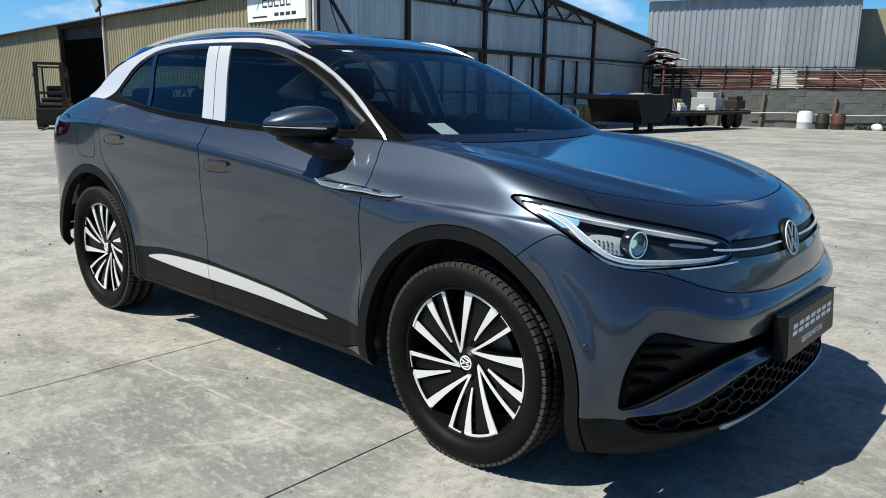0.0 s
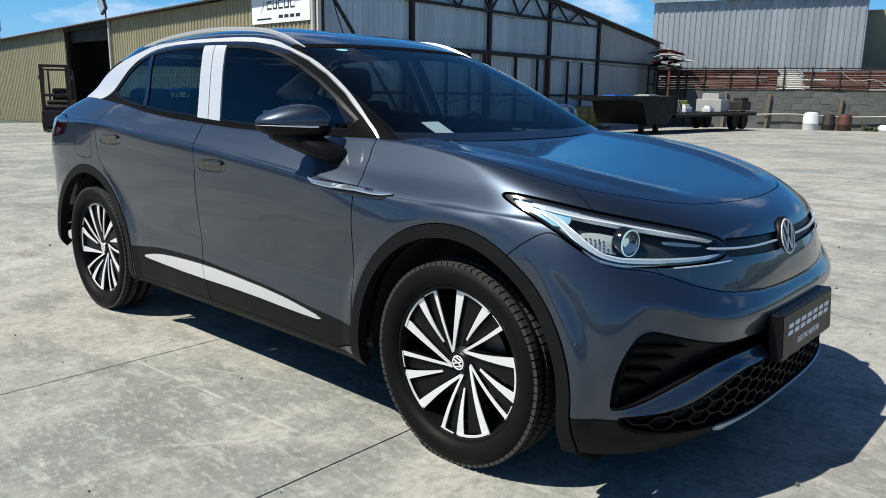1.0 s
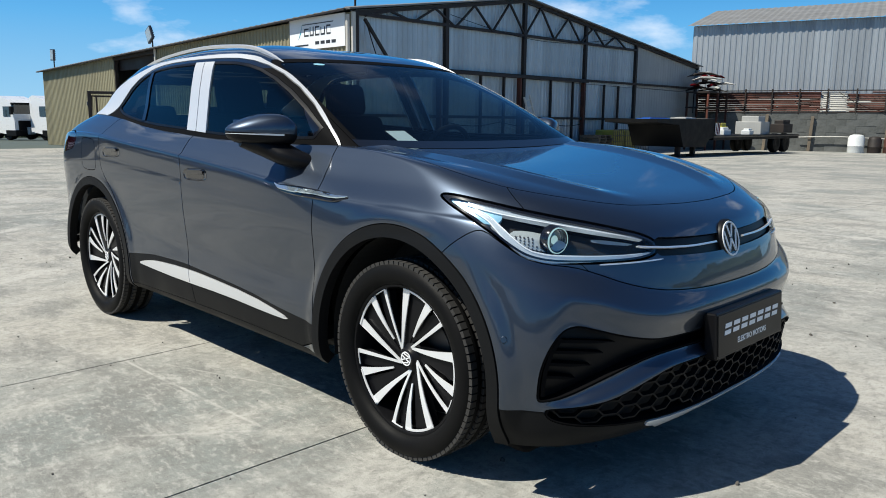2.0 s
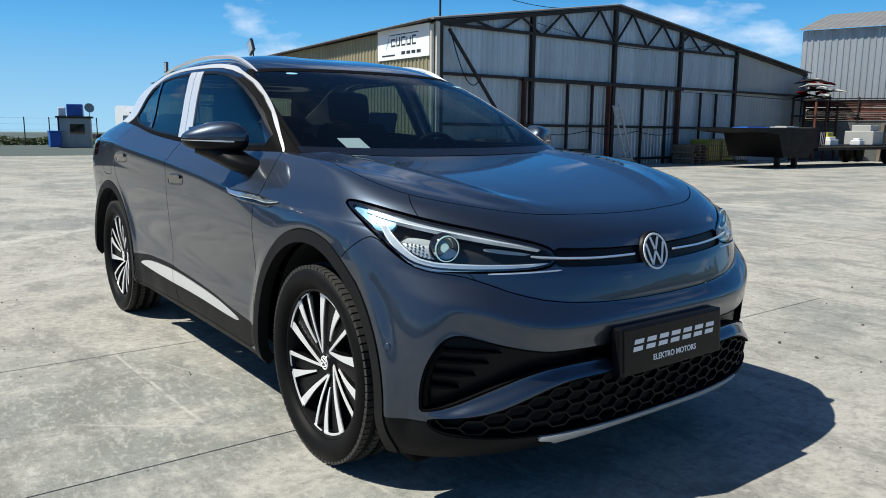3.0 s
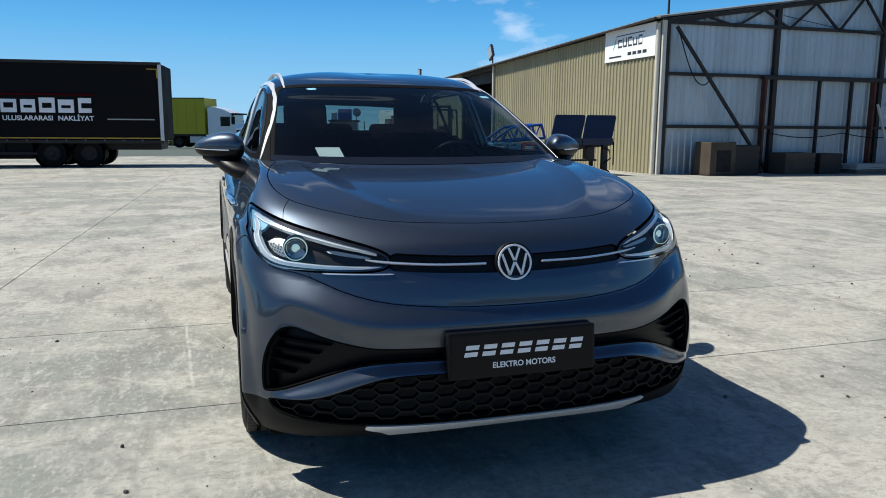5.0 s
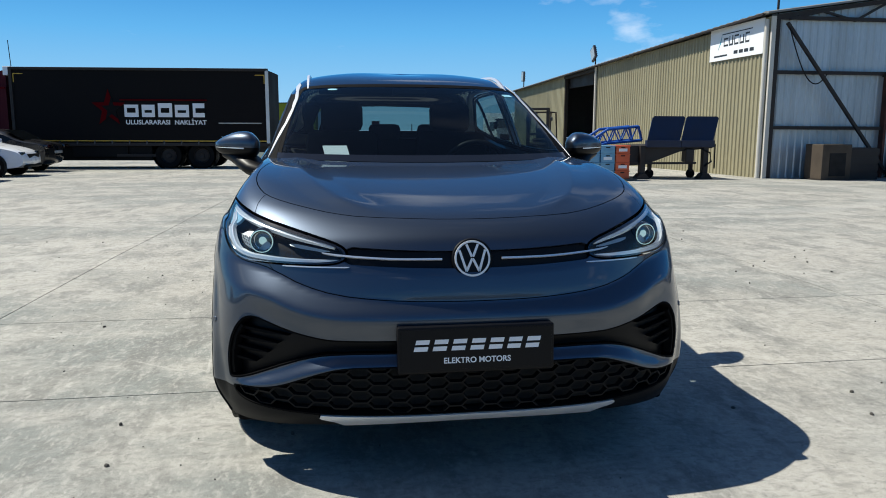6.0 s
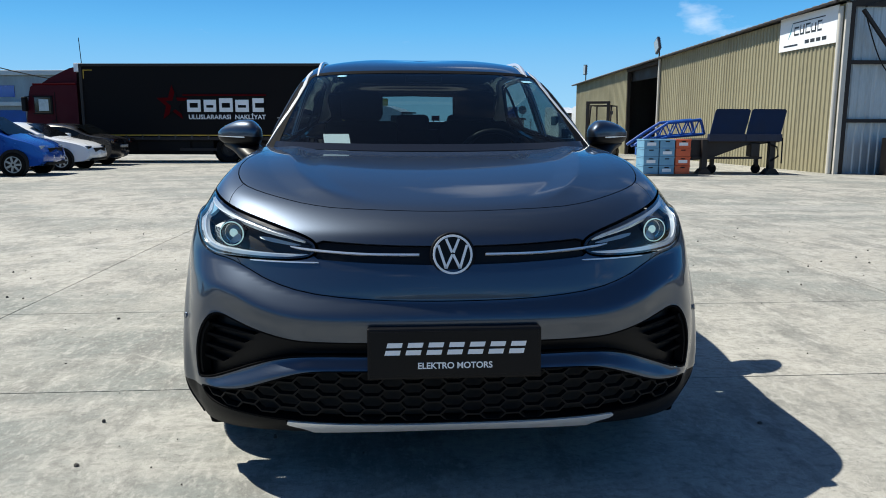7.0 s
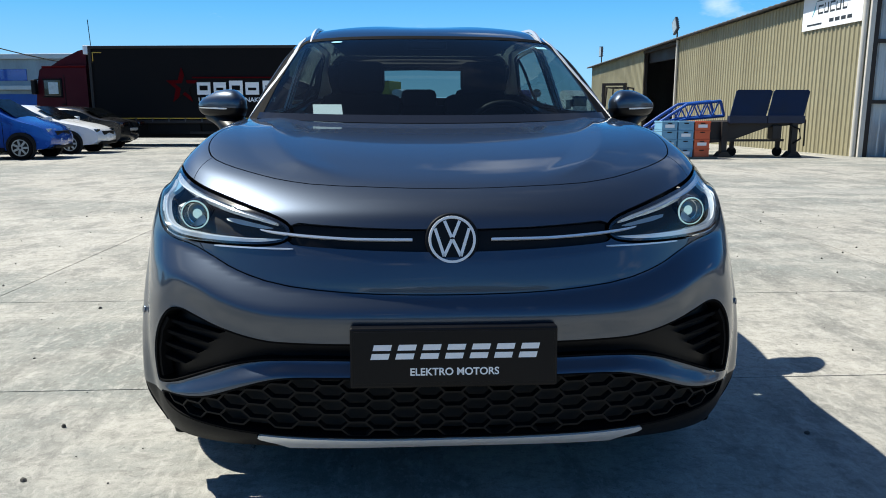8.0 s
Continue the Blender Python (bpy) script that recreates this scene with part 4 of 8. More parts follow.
            if i < 5 or j > 2:
                part("reflector_dot", lathe([(0.0003, 0.0012), (0.0026, 0.001), (0.0030, 0.0)], Matrix.Translation(hit) @ nrm.to_track_quat("Z", "Y").to_matrix().to_4x4(), 8), DARK_METAL, head)
    fin = nose_region([(38, 0.868), (28, 0.832), (28, 0.824), (37, 0.845)], 1)
    sheet_part("lamp_fin", keep(mine, fin(mine[0])), LAMP_GREY, head, 0.0, "", -0.036)
    pane = sheet_part("lamp_lens", mine, LENS, head, 0.0, "clear lamp lens", 0.0005)
    pane.visible_shadow = False

# Bonnet and the panel ahead of it
HOOD = [(0.636, -0.2), (0.636, 0.0), (0.632, 0.14), (0.603, 0.36), (0.56, 0.47), (0.505, 0.555), (0.43, 0.645), (0.345, 0.715), (0.24, 0.752), (0.13, 0.769), (0.0, 0.768), (-0.12, 0.752), (-0.25, 0.73), (-0.37, 0.70), (-0.8, 0.68), (-0.8, -0.2)]
hood_line = rounded(HOOD, 1)
bonnet, rest = take(rest, lambda p: np.where(p[:, 2] > 0.88, inside(np.stack([p[:, 0], np.abs(p[:, 1])], 1), hood_line), 9.0), 0.002)
bonnet = keep(bonnet, bonnet[0][:, 0] * 0 - (bonnet[0][:, 0] + 0.327 + 0.17 * (np.abs(bonnet[0][:, 1]) / 0.75) ** 4))
sheet_part("bonnet", bonnet, PAINT, car, 0.02)
nose, rest = take(rest, lambda p: np.where((p[:, 0] > 0.2), round_nose(p)[:, 0] - (51.5 + 60 * (p[:, 2] - 0.96)) * SPAN, 9.0), 0.0015)
sheet_part("nose_panel", nose, PAINT, car, 0.02)

# Doors, sills, charging flap, rear lamps
SILL = [(-0.3, 0.268), (-0.5, 0.272), (-0.63, 0.279), (-1.0, 0.288), (-1.45, 0.290), (-2.0, 0.284), (-2.25, 0.278), (-2.5, 0.272), (-2.5, 0.0), (-0.3, 0.0)]
FRONT_DOOR = [(-0.492, 0.22), (-0.484, 0.62), (-0.482, 0.90), (-0.470, 1.0), (-0.50, 1.09), (-0.53, 1.4), (-1.72, 1.4), (-1.695, 1.12), (-1.60, 1.03), (-1.585, 0.97), (-1.592, 0.70), (-1.565, 0.45), (-1.54, 0.32), (-1.53, 0.22)]
REAR_DOOR = [(-1.53, 0.22), (-1.54, 0.32), (-1.565, 0.45), (-1.592, 0.70), (-1.585, 0.97), (-1.60, 1.03), (-1.695, 1.12), (-1.72, 1.4), (-2.66, 1.4), (-2.64, 1.20), (-2.605, 1.13), (-2.615, 0.95), (-2.58, 0.875), (-2.46, 0.785), (-2.36, 0.67), (-2.285, 0.52), (-2.262, 0.40), (-2.262, 0.22)]
FLAP = [(-2.87, 0.89), (-2.70, 0.89), (-2.68, 0.91), (-2.68, 1.05), (-2.71, 1.075), (-2.88, 1.08), (-2.90, 1.06), (-2.90, 0.92)]
STRIP = [(-2.17, 0.412), (-2.07, 0.436), (-1.93, 0.453), (-1.65, 0.460), (-1.415, 0.455), (-0.983, 0.430), (-0.72, 0.391), (-0.67, 0.374), (-0.83, 0.374), (-1.2, 0.389), (-1.67, 0.391), (-2.05, 0.404)]
doors = {}
for sign, where in ((-1, "right"), (1, "left")):
    sill, rest = take(rest, side_region(SILL, sign, 0.5, 1), 0.001)
    sheet_part("sill_trim", sill, PLASTIC, car, 0.03, "black plastic sill trim")
    for kind, outline in (("front_door", FRONT_DOOR), ("rear_door", REAR_DOOR)):
        door, rest = take(rest, side_region(outline, sign, 0.5, 1), 0.0024)
        strip, door = take(door, side_region(STRIP, sign, 0.5, 1), 0.0008)
        edge = table(door[0][:, 0], [(-2.6, 0.43), (-2.25, 0.452), (-1.93, 0.480), (-1.66, 0.483), (-1.415, 0.471), (-0.98, 0.443), (-0.756, 0.416), (-0.433, 0.392), (-0.3, 0.388)])
        cladding, door = keep(door, door[0][:, 2] - edge + 0.0008), keep(door, edge + 0.0008 - door[0][:, 2])
        doors[kind, sign] = sheet_part(kind, door, PAINT, car, 0.03)
        sheet_part("door_cladding", cladding, PLASTIC, doors[kind, sign], 0.02, "black plastic door cladding", -0.002)
        sheet_part("door_strip", strip, SILVER_PAINT, doors[kind, sign], 0.012, "silver lower door strip", 0.004)
    if sign == -1:
        flap, rest = take(rest, side_region(FLAP, sign, 0.5, 2), 0.002)
        sheet_part("charging_flap", flap, PAINT, car, 0.02)
    tail_lamp, rest = take(rest, lambda p: np.where(p[:, 1] * sign > 0.3, inside(np.stack([p[:, 0] * 0.9 - np.abs(p[:, 1]) * 0.2, p[:, 2]], 1), rounded([(-2.86, 1.095), (-2.94, 0.985), (-3.5, 0.98), (-3.5, 1.07), (-3.0, 1.125)], 1)), 9.0), 0.002)
    sheet_part("tail_lamp", tail_lamp, RED_LENS, car, 0.02, "dark red tail lamp")
hatch, rest = take(rest, lambda p: np.where(p[:, 0] < -3.3, np.maximum(np.abs(p[:, 1]) - 0.56, 0.62 - p[:, 2]), 9.0), 0.002)
sheet_part("tailgate", hatch, PAINT, car, 0.02)
under, rest = take(rest, lambda p: np.where(p[:, 0] < -2.9, p[:, 2] - 0.40, 9.0), 0.001)
sheet_part("rear_bumper_trim", under, PLASTIC, car, 0.02)
sheet_part("body", rest, PAINT, car, 0.02)
part("underbody", box((-3.5, -0.70, 0.22), (0.52, 0.70, 0.28), 0.025), INNER, car)
# added blocks, hidden below the nose, that keep slivers of sun out of the shadow
part("shadow_filler", add_box(box((0.36, -0.70, 0.150), (0.56, 0.70, 0.24), 0.02), (0.42, -0.83, 0.165), (0.54, 0.83, 0.26), 0.02), PILLAR_BLACK, car, "added black blocks that close the shadow under the bumper")
# unseen solid box, added to stop sunlight leaking through the panel gaps
part("nose_light_block", box((-0.56, -0.62, 0.27), (0.56, 0.62, 0.80), 0.05), INNER, car)
part("lamp_support", box((0.30, -0.52, 0.70), (0.60, 0.52, 0.86), 0.02), INNER, car)
part("firewall", box((-0.62, -0.72, 0.27), (-0.58, 0.72, 1.02)), INNER, car)

for (kind, sign), door in doors.items():
    x0, x1, z0, z1 = (-1.553, -1.322, 0.908, 0.966) if kind == "front_door" else (-2.555, -2.312, 0.978, 1.035)
    n = 14
    cup, bar = [], []
    for k in range(n):
        t = k * math.tau / n
        x = (x0 + x1) / 2 + 0.5 * (x1 - x0) * math.copysign(abs(math.cos(t)) ** 0.5, math.cos(t))
        z = (z0 + z1) / 2 + 0.5 * (z1 - z0) * math.copysign(abs(math.sin(t)) ** 0.6, math.sin(t)) + 0.03 * (x - (x0 + x1) / 2)
        cup.append(at_side(x, z, 0.0015, sign)[0])
    bm = bmesh.new()
    a = [bm.verts.new(p) for p in cup]
    mid = sum(cup, Vector()) / n
    b = [bm.verts.new(mid + 0.90 * (p - mid) + Vector((0, -sign * 0.002, 0))) for p in cup]
    c = [bm.verts.new(mid + 0.72 * (p - mid) + Vector((0, -sign * 0.0005, 0))) for p in cup]
    bm.faces.new(c)
    for r, s in ((a, b), (b, c)):
        for k in range(n):
            bm.faces.new((r[k], r[(k + 1) % n], s[(k + 1) % n], s[k]))
    handle = part("door_handle", bm, GLOSS_BLACK, door, "flush door handle in a dark recess")
    line = [at_side(x, (z0 + z1) / 2 + 0.012 + 0.03 * (x - (x0 + x1) / 2), 0.004, sign) for x in np.linspace(x0 + 0.022, x1 - 0.022, 9)]
    part("handle_grip", ribbon(line, [0.012] + [0.024] * 7 + [0.012], 0.012), GLOSS_BLACK, handle)
    line = [at_side(x, z0 + 0.006 + 0.03 * (x - (x0 + x1) / 2), 0.002, sign) for x in np.linspace(x0 + 0.02, x1 - 0.02, 9)]
    part("handle_edge", ribbon(line, [0.002] + [0.003] * 7 + [0.002], 0.004), DARK_METAL, handle)

for sign in (-1, 1):
    line = along([(-0.742, 0.940), (-0.70, 0.927), (-0.485, 0.916), (-0.34, 0.908), (-0.285, 0.914)], 24)
    w = table(np.linspace(0, 1, 25), [(0, 0.002), (0.12, 0.018), (0.5, 0.024), (0.85, 0.019), (1, 0.002)])
    part("fender_badge", ribbon([at_side(x, z, 0.001, sign) for x, z in line], (w * 1.75).tolist(), 0.004), GLOSS_BLACK, car, "black badge bed on the flank")
    # the blade is tipped upwards so that it mirrors sky
    tilted = [(p, (k + Vector((0, 0, 0.55))).normalized()) for p, k in (at_side(x, z + 0.003, 0.006, sign) for x, z in line)]
    part("badge_blade", ribbon(tilted, w.tolist(), 0.004), BADGE_SKY, car, "chrome badge blade coloured like the mirrored sky")
    hit, nrm = at_side(-0.405, 0.9155, 0.0105, sign)
    lettering("badge_word", "PRO", 0.017, Matrix.Translation(hit) @ pose(0, 0, 0, 90, 0, 0 if sign < 0 else 180), SATIN_BLACK, car, 0.0006, "small black word", 1.35)

# Cabin: windows, silver strips, roof
WINDOWS = [(-0.545, 1.121), (-1.0, 1.112), (-1.36, 1.117), (-1.75, 1.139), (-2.25, 1.164), (-2.62, 1.21), (-2.755, 1.25), (-2.70, 1.30), (-2.60, 1.388), (-2.48, 1.45), (-2.36, 1.474), (-2.11, 1.486), (-1.67, 1.484), (-1.38, 1.468), (-1.14, 1.416), (-0.85, 1.296)]
STRIP_TOP = [(-0.34, 1.05), (-0.445, 1.110), (-0.595, 1.192), (-0.77, 1.288), (-1.01, 1.408), (-1.155, 1.464), (-1.28, 1.499), (-1.40, 1.516), (-1.545, 1.526), (-1.75, 1.531), (-1.95, 1.530), (-2.3, 1.515), (-2.576, 1.486), (-2.80, 1.42), (-3.0, 1.335), (-3.20, 1.24), (-3.05, 1.19), (-2.86, 1.212), (-2.78, 1.243), (-2.715, 1.305), (-2.61, 1.401), (-2.48, 1.464), (-2.36, 1.489), (-2.11, 1.501), (-1.67, 1.500), (-1.37, 1.484), (-1.13, 1.430), (-0.84, 1.308), (-0.535, 1.125), (-0.47, 1.07)]
cab = CABIN
SHIELD_LINE = rounded([(-0.3, 1.0), (0.725, 1.0), (0.722, 1.094), (0.688, 1.26), (0.636, 1.43), (0.615, 1.466), (0.58, 1.478), (0.3, 1.489), (-0.3, 1.492)], 1)
BACK_LINE = rounded([(-0.3, 1.225), (0.52, 1.225), (0.60, 1.24), (0.535, 1.40), (0.50, 1.43), (-0.3, 1.445)], 1)
INNER_EDGE = along([(-0.40, 1.025), (-0.47, 1.07), (-0.535, 1.125), (-0.84, 1.308), (-1.13, 1.430), (-1.37, 1.484), (-1.67, 1.500), (-2.11, 1.501), (-2.36, 1.489), (-2.48, 1.464), (-2.61, 1.401), (-2.715, 1.305), (-2.78, 1.243)], 120)
OUTER = [(-0.15, 1.05), (-0.35, 1.25), (-0.9, 1.55), (-1.4, 1.64), (-2.0, 1.64), (-2.35, 1.53)] + STRIP_TOP[12:]


def strip_region(sign):
    """A band of even width outside the windows, which broadens over the rear pillar."""
    area = side_region(OUTER, sign, 0.3, 1)
    spots = []
    for x, z in INNER_EDGE:
        tree = BODY_TREE if z < 1.09 else CABIN_TREE
        hit, *_ = tree.ray_cast(Vector((x, sign * 3, z)), Vector((0, -sign, 0)))
        if hit is not None:
            spots.append(hit)
    spots = np.array(spots)

    def field(p):
        near = np.full(len(p), 9.0)
        for s in spots:
            near = np.minimum(near, ((p - s) ** 2).sum(1))
        front = spots[spots[:, 0] > -1.3][::6]
        across = table(p[:, 2], [(s[2], abs(s[1])) for s in front])
        wide = table(p[:, 0], [(-3.3, 0.6), (-2.75, 0.5), (-2.45, 0.042), (-2.2, 0.026), (-1.3, 0.026), (-1.1, 0.032), (-0.5, 0.036), (0, 0.036)])
        turn = table(p[:, 0], [(-4, 1.0), (-1.5, 1.0), (-1.35, 0.03), (-1.2, 0.010), (-1.0, 0.004), (0, 0.004)])
        return np.maximum(np.maximum(area(p), np.sqrt(near) - wide), across - turn - np.abs(p[:, 1]))
    return field


strips = {}
for sign in (-1, 1):
    strips[sign], cab = take(cab, strip_region(sign), 0.0008)
shield, cab = take(cab, lambda p: np.where(p[:, 0] > -1.5, inside(np.stack([np.abs(p[:, 1]), p[:, 2]], 1), SHIELD_LINE), 9.0), 0.001)
back, cab = take(cab, lambda p: np.where(p[:, 0] < -2.9, inside(np.stack([np.abs(p[:, 1]), p[:, 2]], 1), BACK_LINE), 9.0), 0.001)
band = keep(shield, -0.018 - inside(np.stack([np.abs(shield[0][:, 1]), shield[0][:, 2]], 1), SHIELD_LINE - (0, 0)))
screen = sheet_part("windscreen", shield, SHIELD, car, 0.0, "tinted windscreen")
low_band = keep(shield, shield[0][:, 2] - (1.108 + 0.012 * (np.abs(shield[0][:, 1]) / 0.7) ** 2))
sheet_part("windscreen_band", low_band, GLOSS_BLACK, screen, 0.0, "black band along the windscreen base", 0.002)
sheet_part("windscreen_edge", band, PILLAR_BLACK, screen, 0.01, "black windscreen edge", 0.0015)
sheet_part("rear_window", back, SIDE_GLASS, car, 0.0, "tinted rear window")
for sign in (-1, 1):
    sheet_part("roof_strip", strips[sign], SILVER_PAINT, car, 0.012, "broad silver strip along the roof edge", 0.003)
    dlo, cab = take(cab, side_region(WINDOWS, sign, 0.3, 1), 0.0008)
    for kind, lo, hi in (("front_door", -0.66, -1.60), ("rear_door", -1.69, -2.275), ("rear_door", -2.315, -3.0)):
        tilt = {-0.66: -1.05, -1.60: -0.32, -1.69: -0.30, -2.275: -0.33, -2.315: -0.33, -3.0: 0}
        field = lambda p, lo=lo, hi=hi: np.maximum(p[:, 0] - (lo + tilt[lo] * (p[:, 2] - 1.12)), (hi + tilt[hi] * (p[:, 2] - 1.12)) - p[:, 0])
        glass = sheet_part("door_window", keep(dlo, field(dlo[0])), SIDE_GLASS, doors[kind, sign], 0.004, "dark tinted side window", -0.004)
    sail = keep(dlo, -0.66 - 1.02 * (dlo[0][:, 2] - 1.12) - dlo[0][:, 0])
    sheet_part("mirror_sail", sail, GLOSS_BLACK, doors["front_door", sign], 0.006, "black sail panel", -0.002)
    for lo, hi, kind in ((-1.555, -1.652, "front_door"), (-1.658, -1.75, "rear_door")):
        field = np.maximum(dlo[0][:, 0] - (lo - 0.30 * (dlo[0][:, 2] - 1.12)), (hi - 0.30 * (dlo[0][:, 2] - 1.12)) - dlo[0][:, 0])
        sheet_part("pillar_cover", keep(dlo, field), SILVER_PAINT, doors[kind, sign], 0.012, "silver pillar cover", 0.003)
    field = np.maximum(dlo[0][:, 0] - (-2.275 - 0.33 * (dlo[0][:, 2] - 1.12)), (-2.315 - 0.33 * (dlo[0][:, 2] - 1.12)) - dlo[0][:, 0])
    sheet_part("window_post", keep(dlo, field), GLOSS_BLACK, doors["rear_door", sign], 0.01, "", 0.001)
    rim = keep(dlo, -0.012 - inside(dlo[0][:, [0, 2]], rounded(WINDOWS, 1)))
    sheet_part("window_seal", rim, SATIN_BLACK, car, 0.01, "black window seal", 0.001)
top, cab = take(cab, lambda p: 1.43 - p[:, 2] + 0.0 * p[:, 0], 0.0)
sheet_part("roof", top, ROOF_BLACK, car, 0.015, "gloss black roof")
sheet_part("cabin_frame", cab, PILLAR_BLACK, car, 0.015, "black window frames")
for sign in (-1, 1):
    line = []
    for x, lift in along([(-1.17, -0.006), (-1.30, 0.006), (-1.50, 0.014), (-1.9, 0.019), (-2.3, 0.017), (-2.52, 0.008), (-2.66, -0.006)], 40):
        hit, nrm, *_ = CABIN_TREE.ray_cast(Vector((x, sign * 0.575, 3)), Vector((0, 0, -1)))
        line.append((hit + Vector((0, 0, lift)), Vector((0, sign * 0.35, 1)).normalized()))
    part("roof_rail", ribbon(line, [0.008, 0.012, 0.015] + [0.018] * 35 + [0.015, 0.012, 0.008], 0.015), SILVER, car, "bright metal roof rail", True)

# Door mirrors
for sign in (-1, 1):
    door = doors["front_door", sign]
    bm = bmesh.new()
    bmesh.ops.create_uvsphere(bm, u_segments=48, v_segments=28, radius=1.0)
    p = np.array([v.co for v in bm.verts])
    bm.faces.ensure_lookup_table()
    bmesh.ops.triangulate(bm, faces=bm.faces)
    t = np.array([[v.index for v in f.verts] for f in bm.faces])
    bm.free()
    q = np.sign(p) * np.abs(p) ** np.array([0.75, 0.55, 0.72])
    out = q[:, 1]  # towards the tip
    x = np.where(q[:, 0] > 0, q[:, 0] * 0.10, q[:, 0] * 0.055) * (1 - 0.30 * np.maximum(out, 0))
    z = q[:, 2] * np.where(q[:, 2] > 0, table(out, [(-1, 0.050), (-0.55, 0.072), (-0.1, 0.070), (0.45, 0.052), (1, 0.026)]), table(out, [(-1, 0.070), (0, 0.060), (1, 0.046)]))
    shell = np.stack([-0.80 + x - 0.055 * out, sign * (0.938 + 0.118 * out), 1.150 + z], 1)
    n = normals(shell, t)
    if ((shell - shell.mean(0)) * n).sum() < 0:
        n, t = -n, t[:, ::-1]
    sheet = (shell, n, t)
    slope = shell[:, 2] - (1.143 + 0.05 * (np.abs(shell[:, 1]) - 0.94))
    mirror = sheet_part("door_mirror", keep(sheet, -slope), PAINT, door, 0.006, "door mirror in body colour over black")
    sheet_part("mirror_foot_shell", keep(sheet, slope), SATIN_BLACK, mirror, 0.004, "black lower mirror shell")
    light = keep(sheet, np.maximum(np.abs(slope + 0.005) - 0.0036, np.maximum(0.89 - np.abs(shell[:, 1]), -0.82 - shell[:, 0] - 0.055 * out)))
    sheet_part("mirror_light", light, LIGHT_GUIDE, mirror, 0.003, "pale indicator strip", 0.0005)
    part("mirror_glass", box((-0.8555, sign * 0.94 - 0.085, 1.105), (-0.8525, sign * 0.94 + 0.085, 1.195), 0.001), CHROME, mirror)
    arm = [(-0.83, sign * 1.01, 1.106), (-0.81, sign * 0.95, 1.098), (-0.775, sign * 0.90, 1.080), (-0.725, sign * 0.868, 1.056), (-0.675, sign * 0.842, 1.036), (-0.64, sign * 0.79, 1.02)]
    part("mirror_arm", tube(arm, [0.030, 0.062, 0.074, 0.072, 0.066, 0.05], 16, False, 0.62), SATIN_BLACK, mirror, "black mirror arm", True)
    part("mirror_edge", tube([(-0.78, sign * 0.90, 1.095), (-0.80, sign * 0.96, 1.091), (-0.83, sign * 1.01, 1.10)], 0.004, 6), SILVER, mirror)

# Number plate holder with the dealer's plate, and the front emblem
TILT = pose(0.862, 0, 0.506, 90, 0, 90) @ pose(0, 0, 0, -4, 0, 0)
plate = part("front_plate", box((-0.268, -0.079, -0.04), (0.268, 0.079, 0.004), 0.006, TILT), SATIN_BLACK, car, "black dealer plate with white lettering")
part("plate_face", box((-0.258, -0.066, 0.002), (0.258, 0.07, 0.0065), 0.001, TILT), SATIN_BLACK, plate)
for k in range(7):  # a word mark, as plain blocks
    x = -0.190 + k * 0.0635
    for low, high, lean in ((-0.002, 0.013, 0.0), (0.021, 0.036, 0.006)):
        part("plate_bar", prism([(x - 0.026 + lean, low), (x + 0.020 + lean, low), (x + 0.024 + lean, high), (x - 0.022 + lean, high)], 0.001, TILT @ pose(0, 0, 0.0066)), WHITE, plate, "white block of the word mark")
lettering("plate_text", "ELEKTRO MOTORS", 0.027, TILT @ pose(0, -0.037, 0.0066), WHITE, plate, 0.0005, "small white words", 1.0)
spot, nrm = at_nose(0.0, 0.797)
BADGE = Matrix.Translation((spot.x + 0.004, 0, 0.797)) @ pose(0, 0, 0, 90, 0, 90) @ pose(0, 0, 0, -14)
emblem = part("front_emblem", lathe([(0.0005, 0.0), (0.068, 0.001), (0.0715, -0.004), (0.0715, -0.03)], BADGE, 48), SATIN_BLACK, car, "round black emblem with white ring", True)
part("emblem_ring", lathe([(0.0552, 0.0015), (0.0557, 0.004), (0.0618, 0.004), (0.0624, 0.0015)], BADGE, 56), WHITE, emblem, "white ring", True)


def stroke(a, b, w, m):
    d = Vector((b[0] - a[0], b[1] - a[1])).normalized() * w / 2
    s = Vector((-d.y, d.x))
    return prism([(a[0] + s.x, a[1] + s.y), (b[0] + s.x, b[1] + s.y), (b[0] - s.x, b[1] - s.y), (a[0] - s.x, a[1] - s.y)], 0.003, m)


for a, b in (((-0.020, 0.049), (-0.002, 0.006)), ((0.020, 0.049), (0.002, 0.006)), ((-0.045, 0.029), (-0.022, -0.044)), ((0.045, 0.029), (0.022, -0.044)), ((-0.022, -0.044), (-0.001, 0.0)), ((0.022, -0.044), (0.001, 0.0))):
    part("emblem_bar", stroke(a, b, 0.0080, BADGE @ pose(0, 0, 0.001)), WHITE, emblem)

# Wheels
TREAD = [(0.272, 0.075), (0.277, 0.088), (0.292, 0.100), (0.318, 0.106), (0.338, 0.100), (0.351, 0.088), (0.3575, 0.068)]
profile = [(r, h) for r, h in TREAD]
for c in (0.045, 0.0, -0.045):
    profile += [(0.359, c + 0.012), (0.351, c + 0.008), (0.351, c - 0.008), (0.359, c - 0.012)]
profile += [(r, -h) for r, h in TREAD[::-1]]


